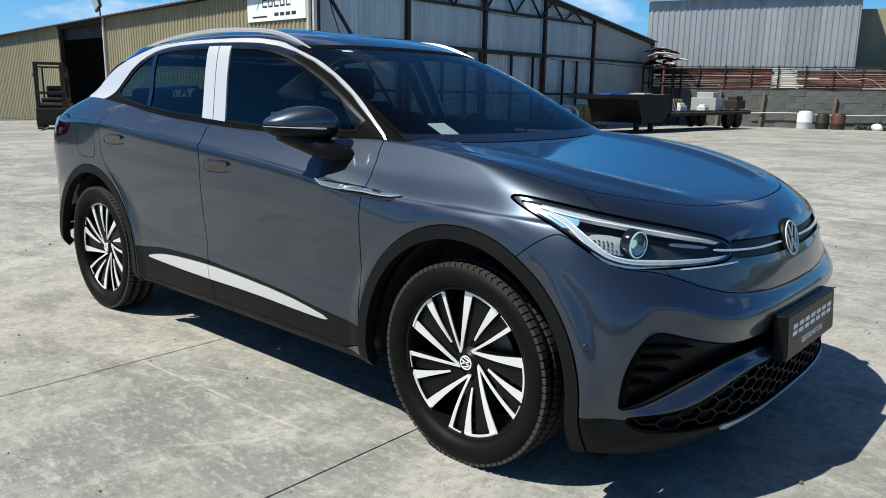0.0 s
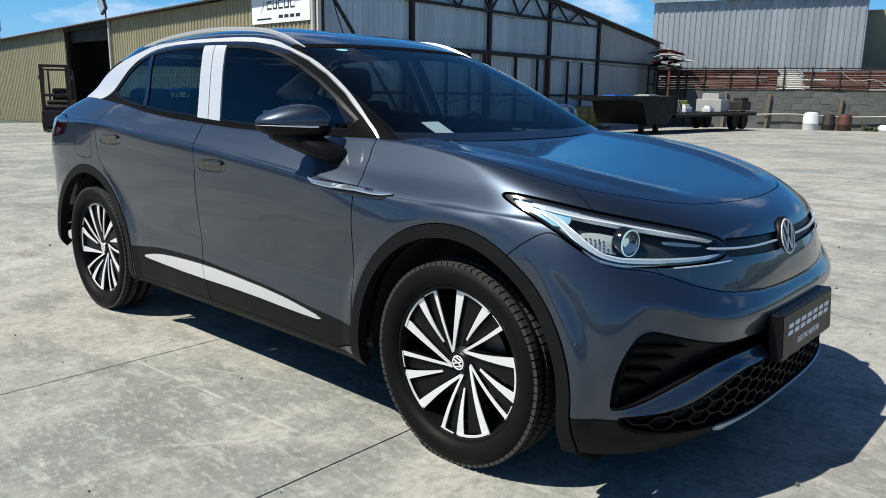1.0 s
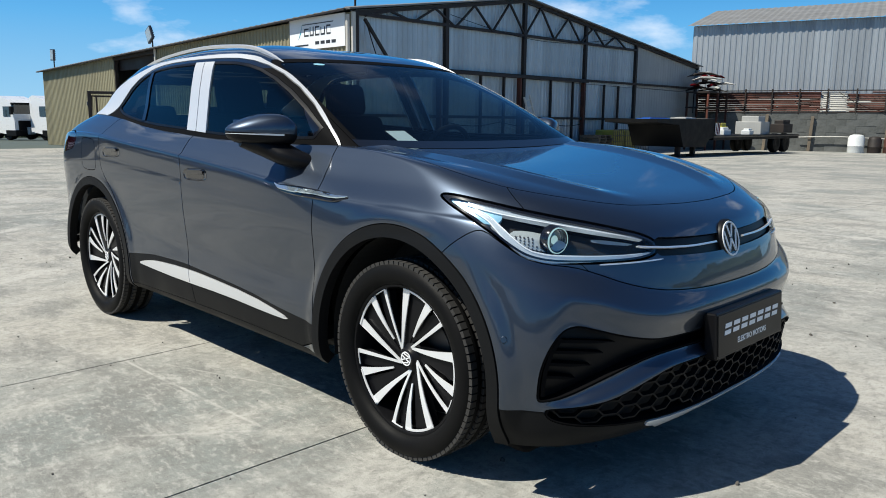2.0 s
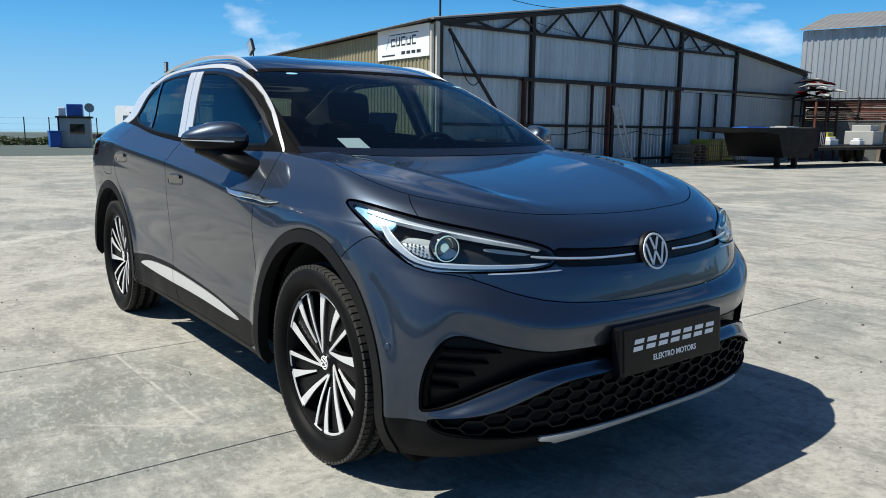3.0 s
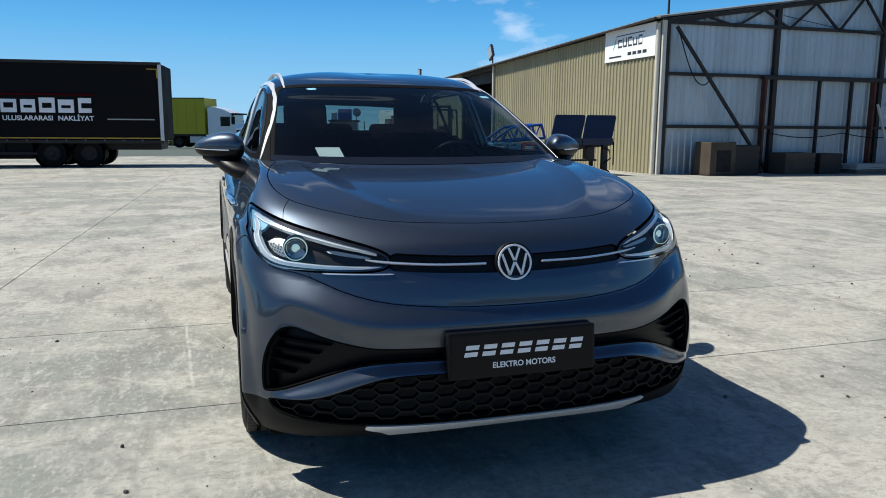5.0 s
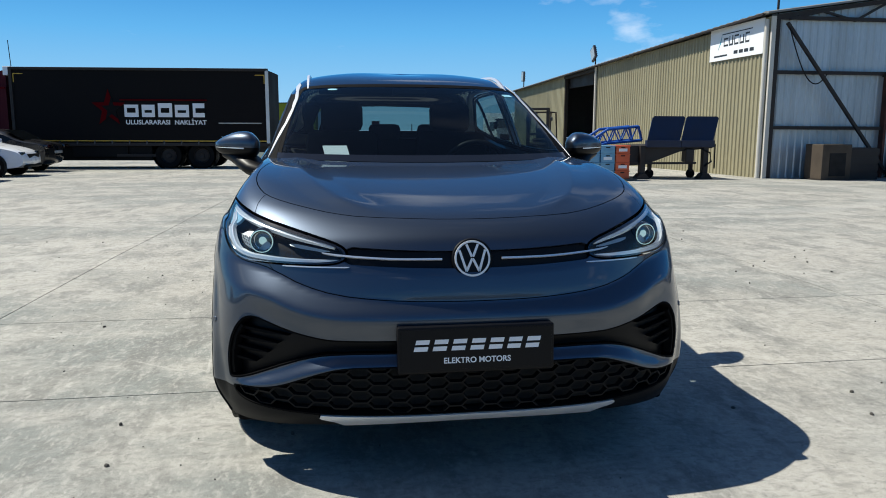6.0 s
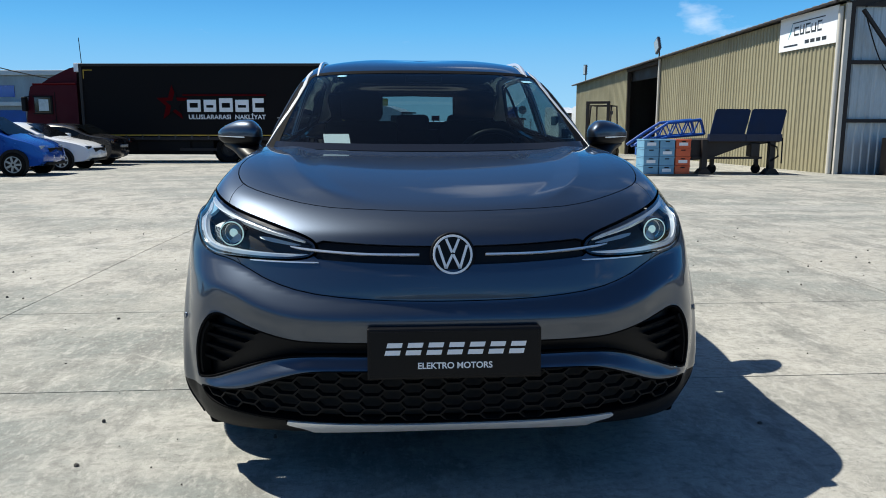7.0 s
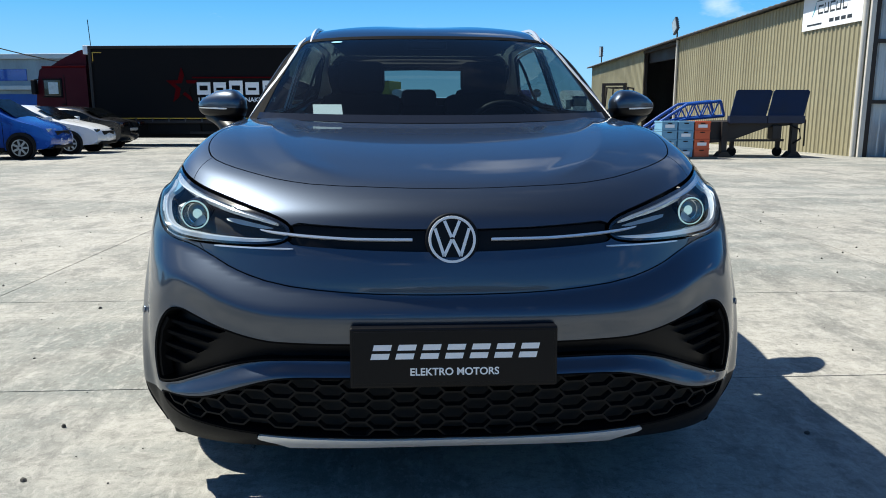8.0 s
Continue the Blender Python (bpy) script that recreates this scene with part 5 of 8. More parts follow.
def build_wheel(m, flip):
    """Local z points out of the car."""
    wheel = part("wheel", lathe([(0.273, 0.070), (0.272, 0.079), (0.264, 0.078), (0.259, 0.058), (0.250, 0.0), (0.238, -0.09), (0.272, -0.095)], m, 64), SATIN_BLACK, car, "black alloy wheel with bright-cut blades", True)
    part("tyre", lathe(profile, m, 96), RUBBER, wheel, "black tyre with worn sidewall", True)
    bm = bmesh.new()
    for k in range(84):  # tread blocks at the shoulders and between the grooves
        for h0, h1, r0, lean in ((0.066, 0.094, 0.353, 0.0), (0.017, 0.041, 0.3585, 0.4), (-0.041, -0.017, 0.3585, 0.4), (-0.094, -0.066, 0.353, 0.0)):
            a = (k + lean) * math.tau / 84
            add_box(bm, (r0 - 0.012, -0.0105, h0), (r0 + (0.0045 if lean == 0 else 0.0035), 0.0105, h1), 0, m @ pose(0, 0, 0, 0, 0, math.degrees(a)))
    tagged(part("tread", bm, TREAD_RUBBER, wheel), "grey tread blocks, lightened as if in the sun", kind="stuff")
    part("brake_disc", lathe([(0.06, -0.01), (0.165, -0.01), (0.165, -0.03), (0.06, -0.03)], m, 40), DARK_METAL, wheel)
    part("wheel_back", lathe([(0.0005, -0.075), (0.23, -0.08)], m, 40), INNER, wheel)
    part("hub", lathe([(0.0005, 0.055), (0.032, 0.055), (0.036, 0.05), (0.070, 0.032), (0.075, 0.0), (0.06, -0.01)], m, 40), SATIN_BLACK, wheel, "black hub", True)
    cap = part("hub_cap", lathe([(0.0005, 0.058), (0.026, 0.058), (0.029, 0.054)], m, 32), GLOSS_BLACK, wheel, "", True)
    part("cap_ring", lathe([(0.0215, 0.0585), (0.022, 0.0600), (0.0255, 0.0600), (0.026, 0.0585)], m, 32), WHITE, wheel)
    for a, b in (((-0.008, 0.020), (0, 0.002)), ((0.008, 0.020), (0, 0.002)), ((-0.018, 0.012), (-0.009, -0.018)), ((0.018, 0.012), (0.009, -0.018)), ((-0.009, -0.018), (0, 0)), ((0.009, -0.018), (0, 0))):
        part("cap_bar", stroke(a, b, 0.0036, m @ pose(0, 0, 0.057)), WHITE, wheel)
    for k in range(5):
        turn = m @ pose(0, 0, 0, 0, 0, 72 * k)

        def blade(a0, a1, r0, r1, w0, w1, z0, z1, bow, name, material, thick, label=""):
            """A straight bar from one polar point to another, a little domed."""
            bm, rows, n = bmesh.new(), [], 9
            p0, p1 = [r * Vector((math.cos(radians(a) * flip), math.sin(radians(a) * flip), 0)) for a, r in ((a0, r0), (a1, r1))]
            d = Vector((p0.y - p1.y, p1.x - p0.x, 0)).normalized()
            for i in range(n):
                s = i / (n - 1)
                w = w0 + (w1 - w0) * s ** 1.3
                z = z0 + (z1 - z0) * s + 0.006 * math.sin(math.pi * s)
                p = p0.lerp(p1, s) + bow * math.sin(math.pi * s) * d * flip
                rows.append([bm.verts.new(turn @ (p + e * w / 2 * d + Vector((0, 0, z + f)))) for e, f in ((-1, -thick), (-1, 0), (1, 0), (1, -thick))])
            for r, s in zip(rows, rows[1:]):
                for j in range(4):
                    bm.faces.new((r[j], r[(j + 1) % 4], s[(j + 1) % 4], s[j]))
            bm.faces.new(rows[0])
            bm.faces.new(rows[-1])
            return part(name, bm, material, wheel, label)

        blade(-40, 11, 0.042, 0.258, 0.030, 0.098, 0.036, 0.056, 0.0, "spoke", SATIN_BLACK, 0.03)
        blade(-15, 40, 0.055, 0.258, 0.020, 0.060, 0.036, 0.052, 0.0, "spoke", SATIN_BLACK, 0.03)
        blade(-55, 1, 0.043, 0.2605, 0.009, 0.035, 0.046, 0.069, 0.003, "spoke_blade", BLADE, 0.004, "bright-cut blade")
        blade(17, 28, 0.092, 0.2605, 0.007, 0.035, 0.052, 0.069, 0.0, "spoke_blade", BLADE, 0.004)
        blade(15, 46, 0.043, 0.2605, 0.008, 0.016, 0.046, 0.069, 0.003, "spoke_blade", BLADE, 0.004)
        arc = [turn @ Vector((0.2565 * math.cos(radians(a) * flip), 0.2565 * math.sin(radians(a) * flip), 0.0705)) for a in np.linspace(-2, 30, 12)]
        small = [turn @ Vector((0.2580 * math.cos(radians(a) * flip), 0.2580 * math.sin(radians(a) * flip), 0.0705)) for a in np.linspace(34.5, 47.5, 8)]
        axis = (m.to_3x3() @ Vector((0, 0, 1))).normalized()
        part("rim_arc", ribbon([(p, axis) for p in arc], 0.009, 0.004), BLADE, wheel)
        part("rim_arc", ribbon([(p, axis) for p in small], 0.004, 0.004), BLADE, wheel)
    part("rim_lip", lathe([(0.2645, 0.0765), (0.2655, 0.0785), (0.2695, 0.0785), (0.2705, 0.0765)], m, 64), SATIN_BLACK, wheel)
    return wheel


for ax, turn in zip(AXLES, (87.6, 46.5)):
    build_wheel(pose(ax, -0.795, 0.359, 90) @ pose(0, 0, 0, 0, 0, turn), -1)
    build_wheel(pose(ax, 0.795, 0.359, -90) @ pose(0, 0, 0, 0, 0, turn), 1)

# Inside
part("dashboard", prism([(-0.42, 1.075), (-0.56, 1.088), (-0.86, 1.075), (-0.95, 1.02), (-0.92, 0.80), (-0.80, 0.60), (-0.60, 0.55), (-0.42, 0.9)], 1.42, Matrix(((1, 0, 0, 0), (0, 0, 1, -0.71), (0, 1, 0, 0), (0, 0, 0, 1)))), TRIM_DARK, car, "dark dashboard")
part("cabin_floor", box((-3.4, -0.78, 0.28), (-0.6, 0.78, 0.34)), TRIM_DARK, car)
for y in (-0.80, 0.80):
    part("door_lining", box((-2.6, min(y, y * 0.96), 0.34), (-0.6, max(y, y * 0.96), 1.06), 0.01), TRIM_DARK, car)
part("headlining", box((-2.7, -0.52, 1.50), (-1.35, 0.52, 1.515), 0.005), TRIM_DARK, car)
part("steering_wheel", add_tube(tube([(-1.06 + 0.07 * math.sin(t), 0.37 + 0.18 * math.cos(t), 1.0 + 0.165 * math.sin(t)) for t in np.linspace(0, math.tau, 40, endpoint=False)], 0.015, 10, True), [(-1.06, 0.20, 1.0), (-1.04, 0.37, 0.99), (-1.06, 0.54, 1.0)], 0.02, 8), PLASTIC, car, "black steering wheel", True)
for y in (-0.37, 0.37):
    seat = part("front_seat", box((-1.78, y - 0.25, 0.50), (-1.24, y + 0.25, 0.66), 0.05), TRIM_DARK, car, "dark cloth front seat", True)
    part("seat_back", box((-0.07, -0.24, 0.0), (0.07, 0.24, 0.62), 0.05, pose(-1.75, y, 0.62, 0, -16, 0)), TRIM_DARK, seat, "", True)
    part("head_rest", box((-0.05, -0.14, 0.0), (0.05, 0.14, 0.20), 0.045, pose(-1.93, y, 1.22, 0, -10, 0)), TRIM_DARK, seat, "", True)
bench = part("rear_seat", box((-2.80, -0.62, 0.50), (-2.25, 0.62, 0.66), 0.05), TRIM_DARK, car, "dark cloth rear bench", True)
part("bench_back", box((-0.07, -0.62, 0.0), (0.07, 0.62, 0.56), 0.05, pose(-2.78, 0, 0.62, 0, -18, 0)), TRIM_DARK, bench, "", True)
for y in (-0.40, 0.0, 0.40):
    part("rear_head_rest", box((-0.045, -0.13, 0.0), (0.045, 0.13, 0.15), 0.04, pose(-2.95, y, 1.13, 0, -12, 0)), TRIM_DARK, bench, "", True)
part("inner_mirror", box((-1.16, -0.10, 1.425), (-1.14, 0.10, 1.468), 0.012), PLASTIC, car)

paper = part("paper_sheet", box((-0.062, -0.06, 0), (0.062, 0.06, 0.002)), PAPER, None)
paper.matrix_world = pose(-0.478, -0.435, 1.122, 0, 29, 8)
tagged(paper, "white paper sheet lying on the dashboard", "paper")
for y, z, w, h, mat in ((-0.44, 1.452, 0.028, 0.012, STICKER), (0.555, 1.425, 0.03, 0.014, STICKER)):
    hit, nrm, *_ = CABIN_TREE.ray_cast(Vector((3, y, z)), Vector((-1, 0, 0)))
    nrm = nrm if nrm.x > 0 else -nrm
    part("windscreen_sticker", prism([(w * math.cos(t) * (1 if y < 0 else 1), h * math.sin(t)) for t in np.linspace(0, math.tau, 20, endpoint=False)] if y < 0 else [(-w, -h), (w, -h), (w, h), (-w, h)], 0.001, Matrix.Translation(hit + 0.002 * nrm) @ nrm.to_track_quat("Z", "Y").to_matrix().to_4x4()), mat, screen, "small pale blue sticker")
# ---- the yard ----
def fall(x, y):
    """The ground is level round the car and drops gently away from it."""
    return -0.0096 * max(0.0, math.hypot(x, y) - 5.0)


bm, prev = bmesh.new(), None
for r in (4, 6, 8, 12, 18, 26, 36, 50, 80, 140, 300, 800, 2500):
    ring = [bm.verts.new((r * math.cos(a * math.tau / 96), r * math.sin(a * math.tau / 96), fall(r, 0) - 0.035)) for a in range(96)]
    if prev is None:
        bm.faces.new(ring)
    else:
        for k in range(96):
            bm.faces.new((prev[k], ring[k], ring[(k + 1) % 96], prev[(k + 1) % 96]))
    prev = ring
ground = tagged(part("ground", bm, ASPHALT), "grey ground sheet that reaches the horizon", "ground", "", "structure")

yard = thing("pavement", Matrix.Identity(4), "pale stained concrete yard of large cast slabs", "yard", "", "structure")
X_JOINTS = [-38.2, -33.0, -27.8, -22.6, -17.4, -12.2, -6.95, -1.76, 3.4, 8.6, 13.8]
Y_JOINTS = [-26.6, -20.6, -14.6, -8.6, -2.62, 3.4, 9.4, 15.4, 21.4, 27.4, 33.4, 39.4, 45.4]


def slab(x0, x1, y0, y1):
    bm = bmesh.new()
    nx, ny, gap, lean = 6, 6, 0.004, 0.035
    g = [[None] * (ny + 1) for _ in range(nx + 1)]
    for i in range(nx + 1):
        for j in range(ny + 1):
            x = x0 + gap + (x1 - x0 - 2 * gap) * i / nx
            y = y0 + gap + (y1 - y0 - 2 * gap) * j / ny - lean * (x + 1.7)
            g[i][j] = bm.verts.new((x, y, fall(x, y)))
    for i in range(nx):
        for j in range(ny):
            bm.faces.new((g[i][j], g[i + 1][j], g[i + 1][j + 1], g[i][j + 1]))
    rim = [e for e in bm.edges if e.is_boundary]
    low = bmesh.ops.extrude_edge_only(bm, edges=rim)["geom"]
    for v in low:
        if isinstance(v, bmesh.types.BMVert):
            v.co.z -= 0.06
    part("slab", bm, CONCRETE, yard)


for x0, x1 in zip(X_JOINTS, X_JOINTS[1:]):
    for y0, y1 in zip(Y_JOINTS, Y_JOINTS[1:]):
        if x0 == -1.76 and y0 == -2.62:  # one bay has a saw cut of its own
            slab(x0, -0.285, y0, y1)
            slab(-0.285, x1, y0, y1)
        else:
            slab(x0, x1, y0, y1)
rng = random.Random(5)
bm = bmesh.new()
for _ in range(420):  # crumbs and small stones on the concrete
    x, y, s = rng.uniform(-6, 3.2), rng.uniform(-4.5, 4.5), rng.choice((0.004, 0.005, 0.007, 0.012))
    m = Matrix.Translation((x, y, fall(x, y) + 0.3 * s)) @ pose(0, 0, 0, rng.uniform(0, 90), rng.uniform(0, 90), rng.uniform(0, 360)) @ Matrix.Diagonal((s, s * rng.uniform(0.5, 1), s * 0.6, 1))
    bmesh.ops.create_icosphere(bm, subdivisions=1, radius=1.0, matrix=m)
tagged(part("grit", bm, JOINT), "dark crumbs and small stones scattered on concrete", "grit", "", "stuff")

# Far land and hedge beyond the yard
bm = bmesh.new()
rows = []
for i in range(97):
    a = radians(95 + i * 170 / 96)
    h = 2.0 + 9 * noise.noise(Vector((i * 0.13, 3.1, 0))) + 5 * noise.noise(Vector((i * 0.41, 7.7, 0)))
    rows.append([bm.verts.new((r * math.cos(a), r * math.sin(a), fall(r, 0) + z)) for r, z in ((1300, -2), (1500, max(1.0, h)), (2000, max(2.0, h * 1.5)))])
for a, b in zip(rows, rows[1:]):
    for k in range(2):
        bm.faces.new((a[k], b[k], b[k + 1], a[k + 1]))
tagged(part("backdrop", bm, HAZE_LAND, None, "", True), "low hazy land along the horizon", "hills", "", "structure")

bm, rows = bmesh.new(), []
for i in range(241):  # unseen dark tree line, added for the dark band that the paint mirrors
    a = radians(-112 + i * 187 / 240)
    h = 5.2 + 2.4 * noise.noise(Vector((i * 0.11, 1.3, 0))) + 1.8 * noise.noise(Vector((i * 0.53, 5.7, 0))) + 0.8 * noise.noise(Vector((i * 1.7, 9.7, 0)))
    rows.append([bm.verts.new((r * math.cos(a), r * math.sin(a), fall(62, 0) + z)) for r, z in ((62, -0.2), (61, h * 0.4), (62.5, h * 0.8), (64.5, h), (68, -0.2))])
for a, b in zip(rows, rows[1:]):
    for k in range(4):
        bm.faces.new((a[k], b[k], b[k + 1], a[k + 1]))
tagged(part("backdrop", bm, LEAF, None, "", True), "unseen dark tree line, added for the paint to mirror", "trees", "", "structure")


def leaf_mass(name, lo, hi, count, size, seed, label):
    """A hedge of many small leaves with an uneven top."""
    r = random.Random(seed)
    verts, faces = [], []
    for _ in range(count):
        x, y = r.uniform(lo[0], hi[0]), r.uniform(lo[1], hi[1])
        top = hi[2] * (0.65 + 0.5 * noise.noise(Vector((x * 0.3, y * 0.3, seed))))
        c = Vector((x, y, fall(x, y) + r.uniform(lo[2], max(lo[2] + 0.1, top))))
        a = Vector((r.gauss(0, 1), r.gauss(0, 1), r.gauss(0, 1))).normalized() * size * r.uniform(0.6, 1.4)
        b = a.orthogonal().normalized() * size * 0.5
        k = len(verts)
        verts += [c - a, c + b, c + a, c - b]
        faces.append((k, k + 1, k + 2, k + 3))
    mesh = bpy.data.meshes.new(name)
    mesh.from_pydata(verts, [], faces)
    return tagged(mesh_object(name, mesh, LEAF), label, "plants", "", "stuff")


leaf_mass("hedge", (-78, -8, 0.0), (-74, 46, 0.95), 16000, 0.14, 2, "long low green hedge beyond the yard")
leaf_mass("weeds", (-9.6, 44.2, 0.0), (-6.0, 44.8, 0.75), 900, 0.09, 4, "tall green weeds before the block wall")
leaf_mass("weeds", (-5.6, 44.8, 0.0), (-3.0, 45.4, 0.6), 500, 0.09, 6, "tall green weeds before the block wall")
# ---- the long sheet-metal hall ----
def corrugated(name, width, pitch, depth, material, parent, m, heights, label=""):
    """One sheet in the local xz plane; ribs stand out towards -y. heights: bottom and top at both ends."""
    (b0, t0), (b1, t1) = heights
    bm, cols, x = bmesh.new(), [], 0.0
    n = max(1, round(width / pitch))
    steps = []
    for k in range(n):
        o = k * width / n
        p = width / n
        steps += [(o, 0), (o + 0.28 * p, 0), (o + 0.40 * p, -depth), (o + 0.72 * p, -depth), (o + 0.84 * p, 0)]
    steps.append((width, 0))
    for x, y in steps:
        s = x / width
        cols.append([bm.verts.new((x, y, b0 + (b1 - b0) * s)), bm.verts.new((x, y, t0 + (t1 - t0) * s))])
    for a, b in zip(cols, cols[1:]):
        bm.faces.new((a[0], b[0], b[1], a[1]))
    ob = part(name, bm, material, parent, label)
    ob.matrix_local = m
    return ob


def bar(a, b, w, d, parent, material, name="bar", label=""):
    """A square-edged steel bar from a to b."""
    a, b = Vector(a), Vector(b)
    ob = part(name, box((-w / 2, -d / 2, 0), (w / 2, d / 2, (b - a).length)), material, parent, label)
    ob.matrix_local = Matrix.Translation(a) @ (b - a).to_track_quat("Z", "Y").to_matrix().to_4x4()
    return ob


hall = thing("warehouse", Matrix.Identity(4), "long sheet-metal warehouse with beige flank and grey gable", "building")
SIDE_Y, X_A, X_B, X_C, X_D = 12.35, -17.3, -31.4, -36.3, -47.0


def eave(x):
    return 4.50 + (x - X_A) * 0.021


def flank(x0, x1):
    n = max(1, round((x0 - x1) / 1.05))
    for k in range(n):
        a, b = x0 + (x1 - x0) * k / n, x0 + (x1 - x0) * (k + 1) / n
        corrugated("wall_sheet", a - b, 0.21, 0.032, BEIGE_SHEET, hall, pose(b, SIDE_Y + 0.004 * (k % 2), 0, 0, 0, 0), ((fall(b, 12) - 0.02, eave(b)), (fall(a, 12) - 0.02, eave(a))))


flank(X_A, X_B)
flank(X_C, X_D)
C0, GD = Vector((-17.35, 12.4, 0)), Vector((-0.105, 0.9945, 0))
GM = Matrix(((GD.x, -0.9945, 0, C0.x), (GD.y, -0.105, 0, C0.y), (0, 0, 1, 0), (0, 0, 0, 1)))  # along the gable, inwards, up
APEX, S_END = 9.65, 28.6


def slope(s):
    return 4.56 + (6.06 - 4.56) * s / APEX if s < APEX else 6.06 - (6.06 - 4.48) * (s - APEX) / (S_END - APEX)


def gable_ground(s):
    p = GM @ Vector((s, 0, 0))
    return fall(p.x, p.y) - 0.02


CHORD = 4.42
cuts = [0.0]
while cuts[-1] < 20.0:
    cuts.append(min(20.05, cuts[-1] + 1.02))
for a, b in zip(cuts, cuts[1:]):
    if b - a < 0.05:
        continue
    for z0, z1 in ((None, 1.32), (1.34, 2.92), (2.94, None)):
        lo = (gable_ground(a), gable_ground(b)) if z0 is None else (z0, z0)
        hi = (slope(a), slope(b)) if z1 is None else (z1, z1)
        corrugated("gable_sheet", b - a, 0.25, 0.03, LIT_GABLE_SHEET, hall, GM @ pose(a, 0.10, 0), ((lo[0], hi[0]), (lo[1], hi[1])))
for a, b in ((20.05, 24.0), (24.0, 28.6)):
    for z0, z1 in ((None, 2.95), (2.98, None)):
        lo = gable_ground(a) if z0 is None else z0
        hi = (slope(a), slope(b)) if z1 is None else (z1, z1)
        corrugated("lean_to_sheet", b - a, 0.33, 0.012, GREY_WALL, hall, GM @ pose(a, 0.10, 0), ((lo, hi[0]), (lo, hi[1])))
for s in (0.1, 4.6, 9.65, 14.75, 20.05):
    bar(GM @ Vector((s, 0, gable_ground(s))), GM @ Vector((s, 0, slope(s) - 0.1)), 0.16, 0.16, hall, STEEL_DARK, "column")
bar(GM @ Vector((28.5, 0, gable_ground(28))), GM @ Vector((28.5, 0, slope(28.5))), 0.12, 0.12, hall, STEEL_DARK, "column")
for z, s0, s1, w in ((CHORD + 0.05, 0, 20.1, 0.11), (2.93, 0.1, 28.5, 0.11), (1.33, 0.1, 20, 0.09), (0.0, 4.2, 14.7, 0.12)):
    bar(GM @ Vector((s0, -0.02, z + 0.01 * 0)), GM @ Vector((s1, -0.02, z + (0.35 if z > 4 else 0.2 if z > 2 else 0.0) * (s1 - s0) / 20 * (1 if z > 0.5 else -1))), w, 0.10, hall, STEEL_DARK, "rail")
for s0, s1 in ((0, APEX), (APEX, S_END)):
    bar(GM @ Vector((s0, -0.02, slope(s0 + 1e-6) - 0.08)), GM @ Vector((s1, -0.02, slope(s1 - 1e-6) - 0.08)), 0.12, 0.12, hall, STEEL_DARK, "rafter")
ends = [0.5 + 1.14 * k for k in range(17)]
for k, (a, b) in enumerate(zip(ends, ends[1:])):
    za, zb = (CHORD + 0.02 * a, slope(b) - 0.12) if k % 2 == 0 else (slope(a) - 0.12, CHORD + 0.02 * b)
    bar(GM @ Vector((a, -0.06, za)), GM @ Vector((b, -0.06, zb)), 0.075, 0.06, hall, STEEL_DARK, "truss_bar")
for s in (4.15, 6.65, 8.2, 9.3, 11.75, 13.65, 14.6, 16.65, 18.15):
    wide = 0.2 if s in (4.15, 9.3, 14.6) else 0.10
    bar(GM @ Vector((s, -0.05, gable_ground(s))), GM @ Vector((s, -0.05, 2.95)), wide, 0.08, hall, RUST if wide > 0.15 else STEEL_DARK, "door_post")
bar(GM @ Vector((4.0, -0.09, 2.93)), GM @ Vector((14.9, -0.09, 3.03)), 0.16, 0.12, hall, STEEL_DARK, "door_track")
bar(GM @ Vector((0.3, -0.22, 4.3)), GM @ Vector((4.0, -0.35, 0.1)), 0.085, 0.085, hall, STEEL_DARK, "brace")
part("hanging_cable", tube([GM @ Vector((4.3 + 10 * t, -0.16, 1.15 - 0.16 * abs(math.sin(t * 9)))) for t in np.linspace(0, 1, 60)], 0.016, 5), PLASTIC, hall)
part("hanging_cable", tube([GM @ Vector((0.35 + 1.4 * t, -0.25, 4.2 - 1.9 * math.sin(t * 2.0) + 0.4 * t)) for t in np.linspace(0, 1, 24)], 0.018, 5), PLASTIC, hall)
part("hanging_cable", tube([GM @ Vector((4.6 + 13 * t, -0.2, 4.9 + 0.3 * t - 0.55 * math.sin(t * math.pi))) for t in np.linspace(0, 1, 30)], 0.012, 5), PLASTIC, hall)
part("down_pipe", tube([(X_A - 0.12, SIDE_Y - 0.10, -0.15), (X_A - 0.12, SIDE_Y - 0.10, 4.42)], 0.07, 10), PIPE_WHITE, hall, "pale down pipe", True)
part("down_pipe", tube([(X_B + 0.05, SIDE_Y - 0.10, -0.28), (X_B + 0.05, SIDE_Y - 0.10, 4.18)], 0.06, 10), PIPE_WHITE, hall, "pale down pipe", True)
part("corner_flashing", box((X_A - 0.02, SIDE_Y - 0.05, -0.16), (X_A + 0.06, SIDE_Y + 0.08, 4.5), 0.01), PIPE_WHITE, hall)


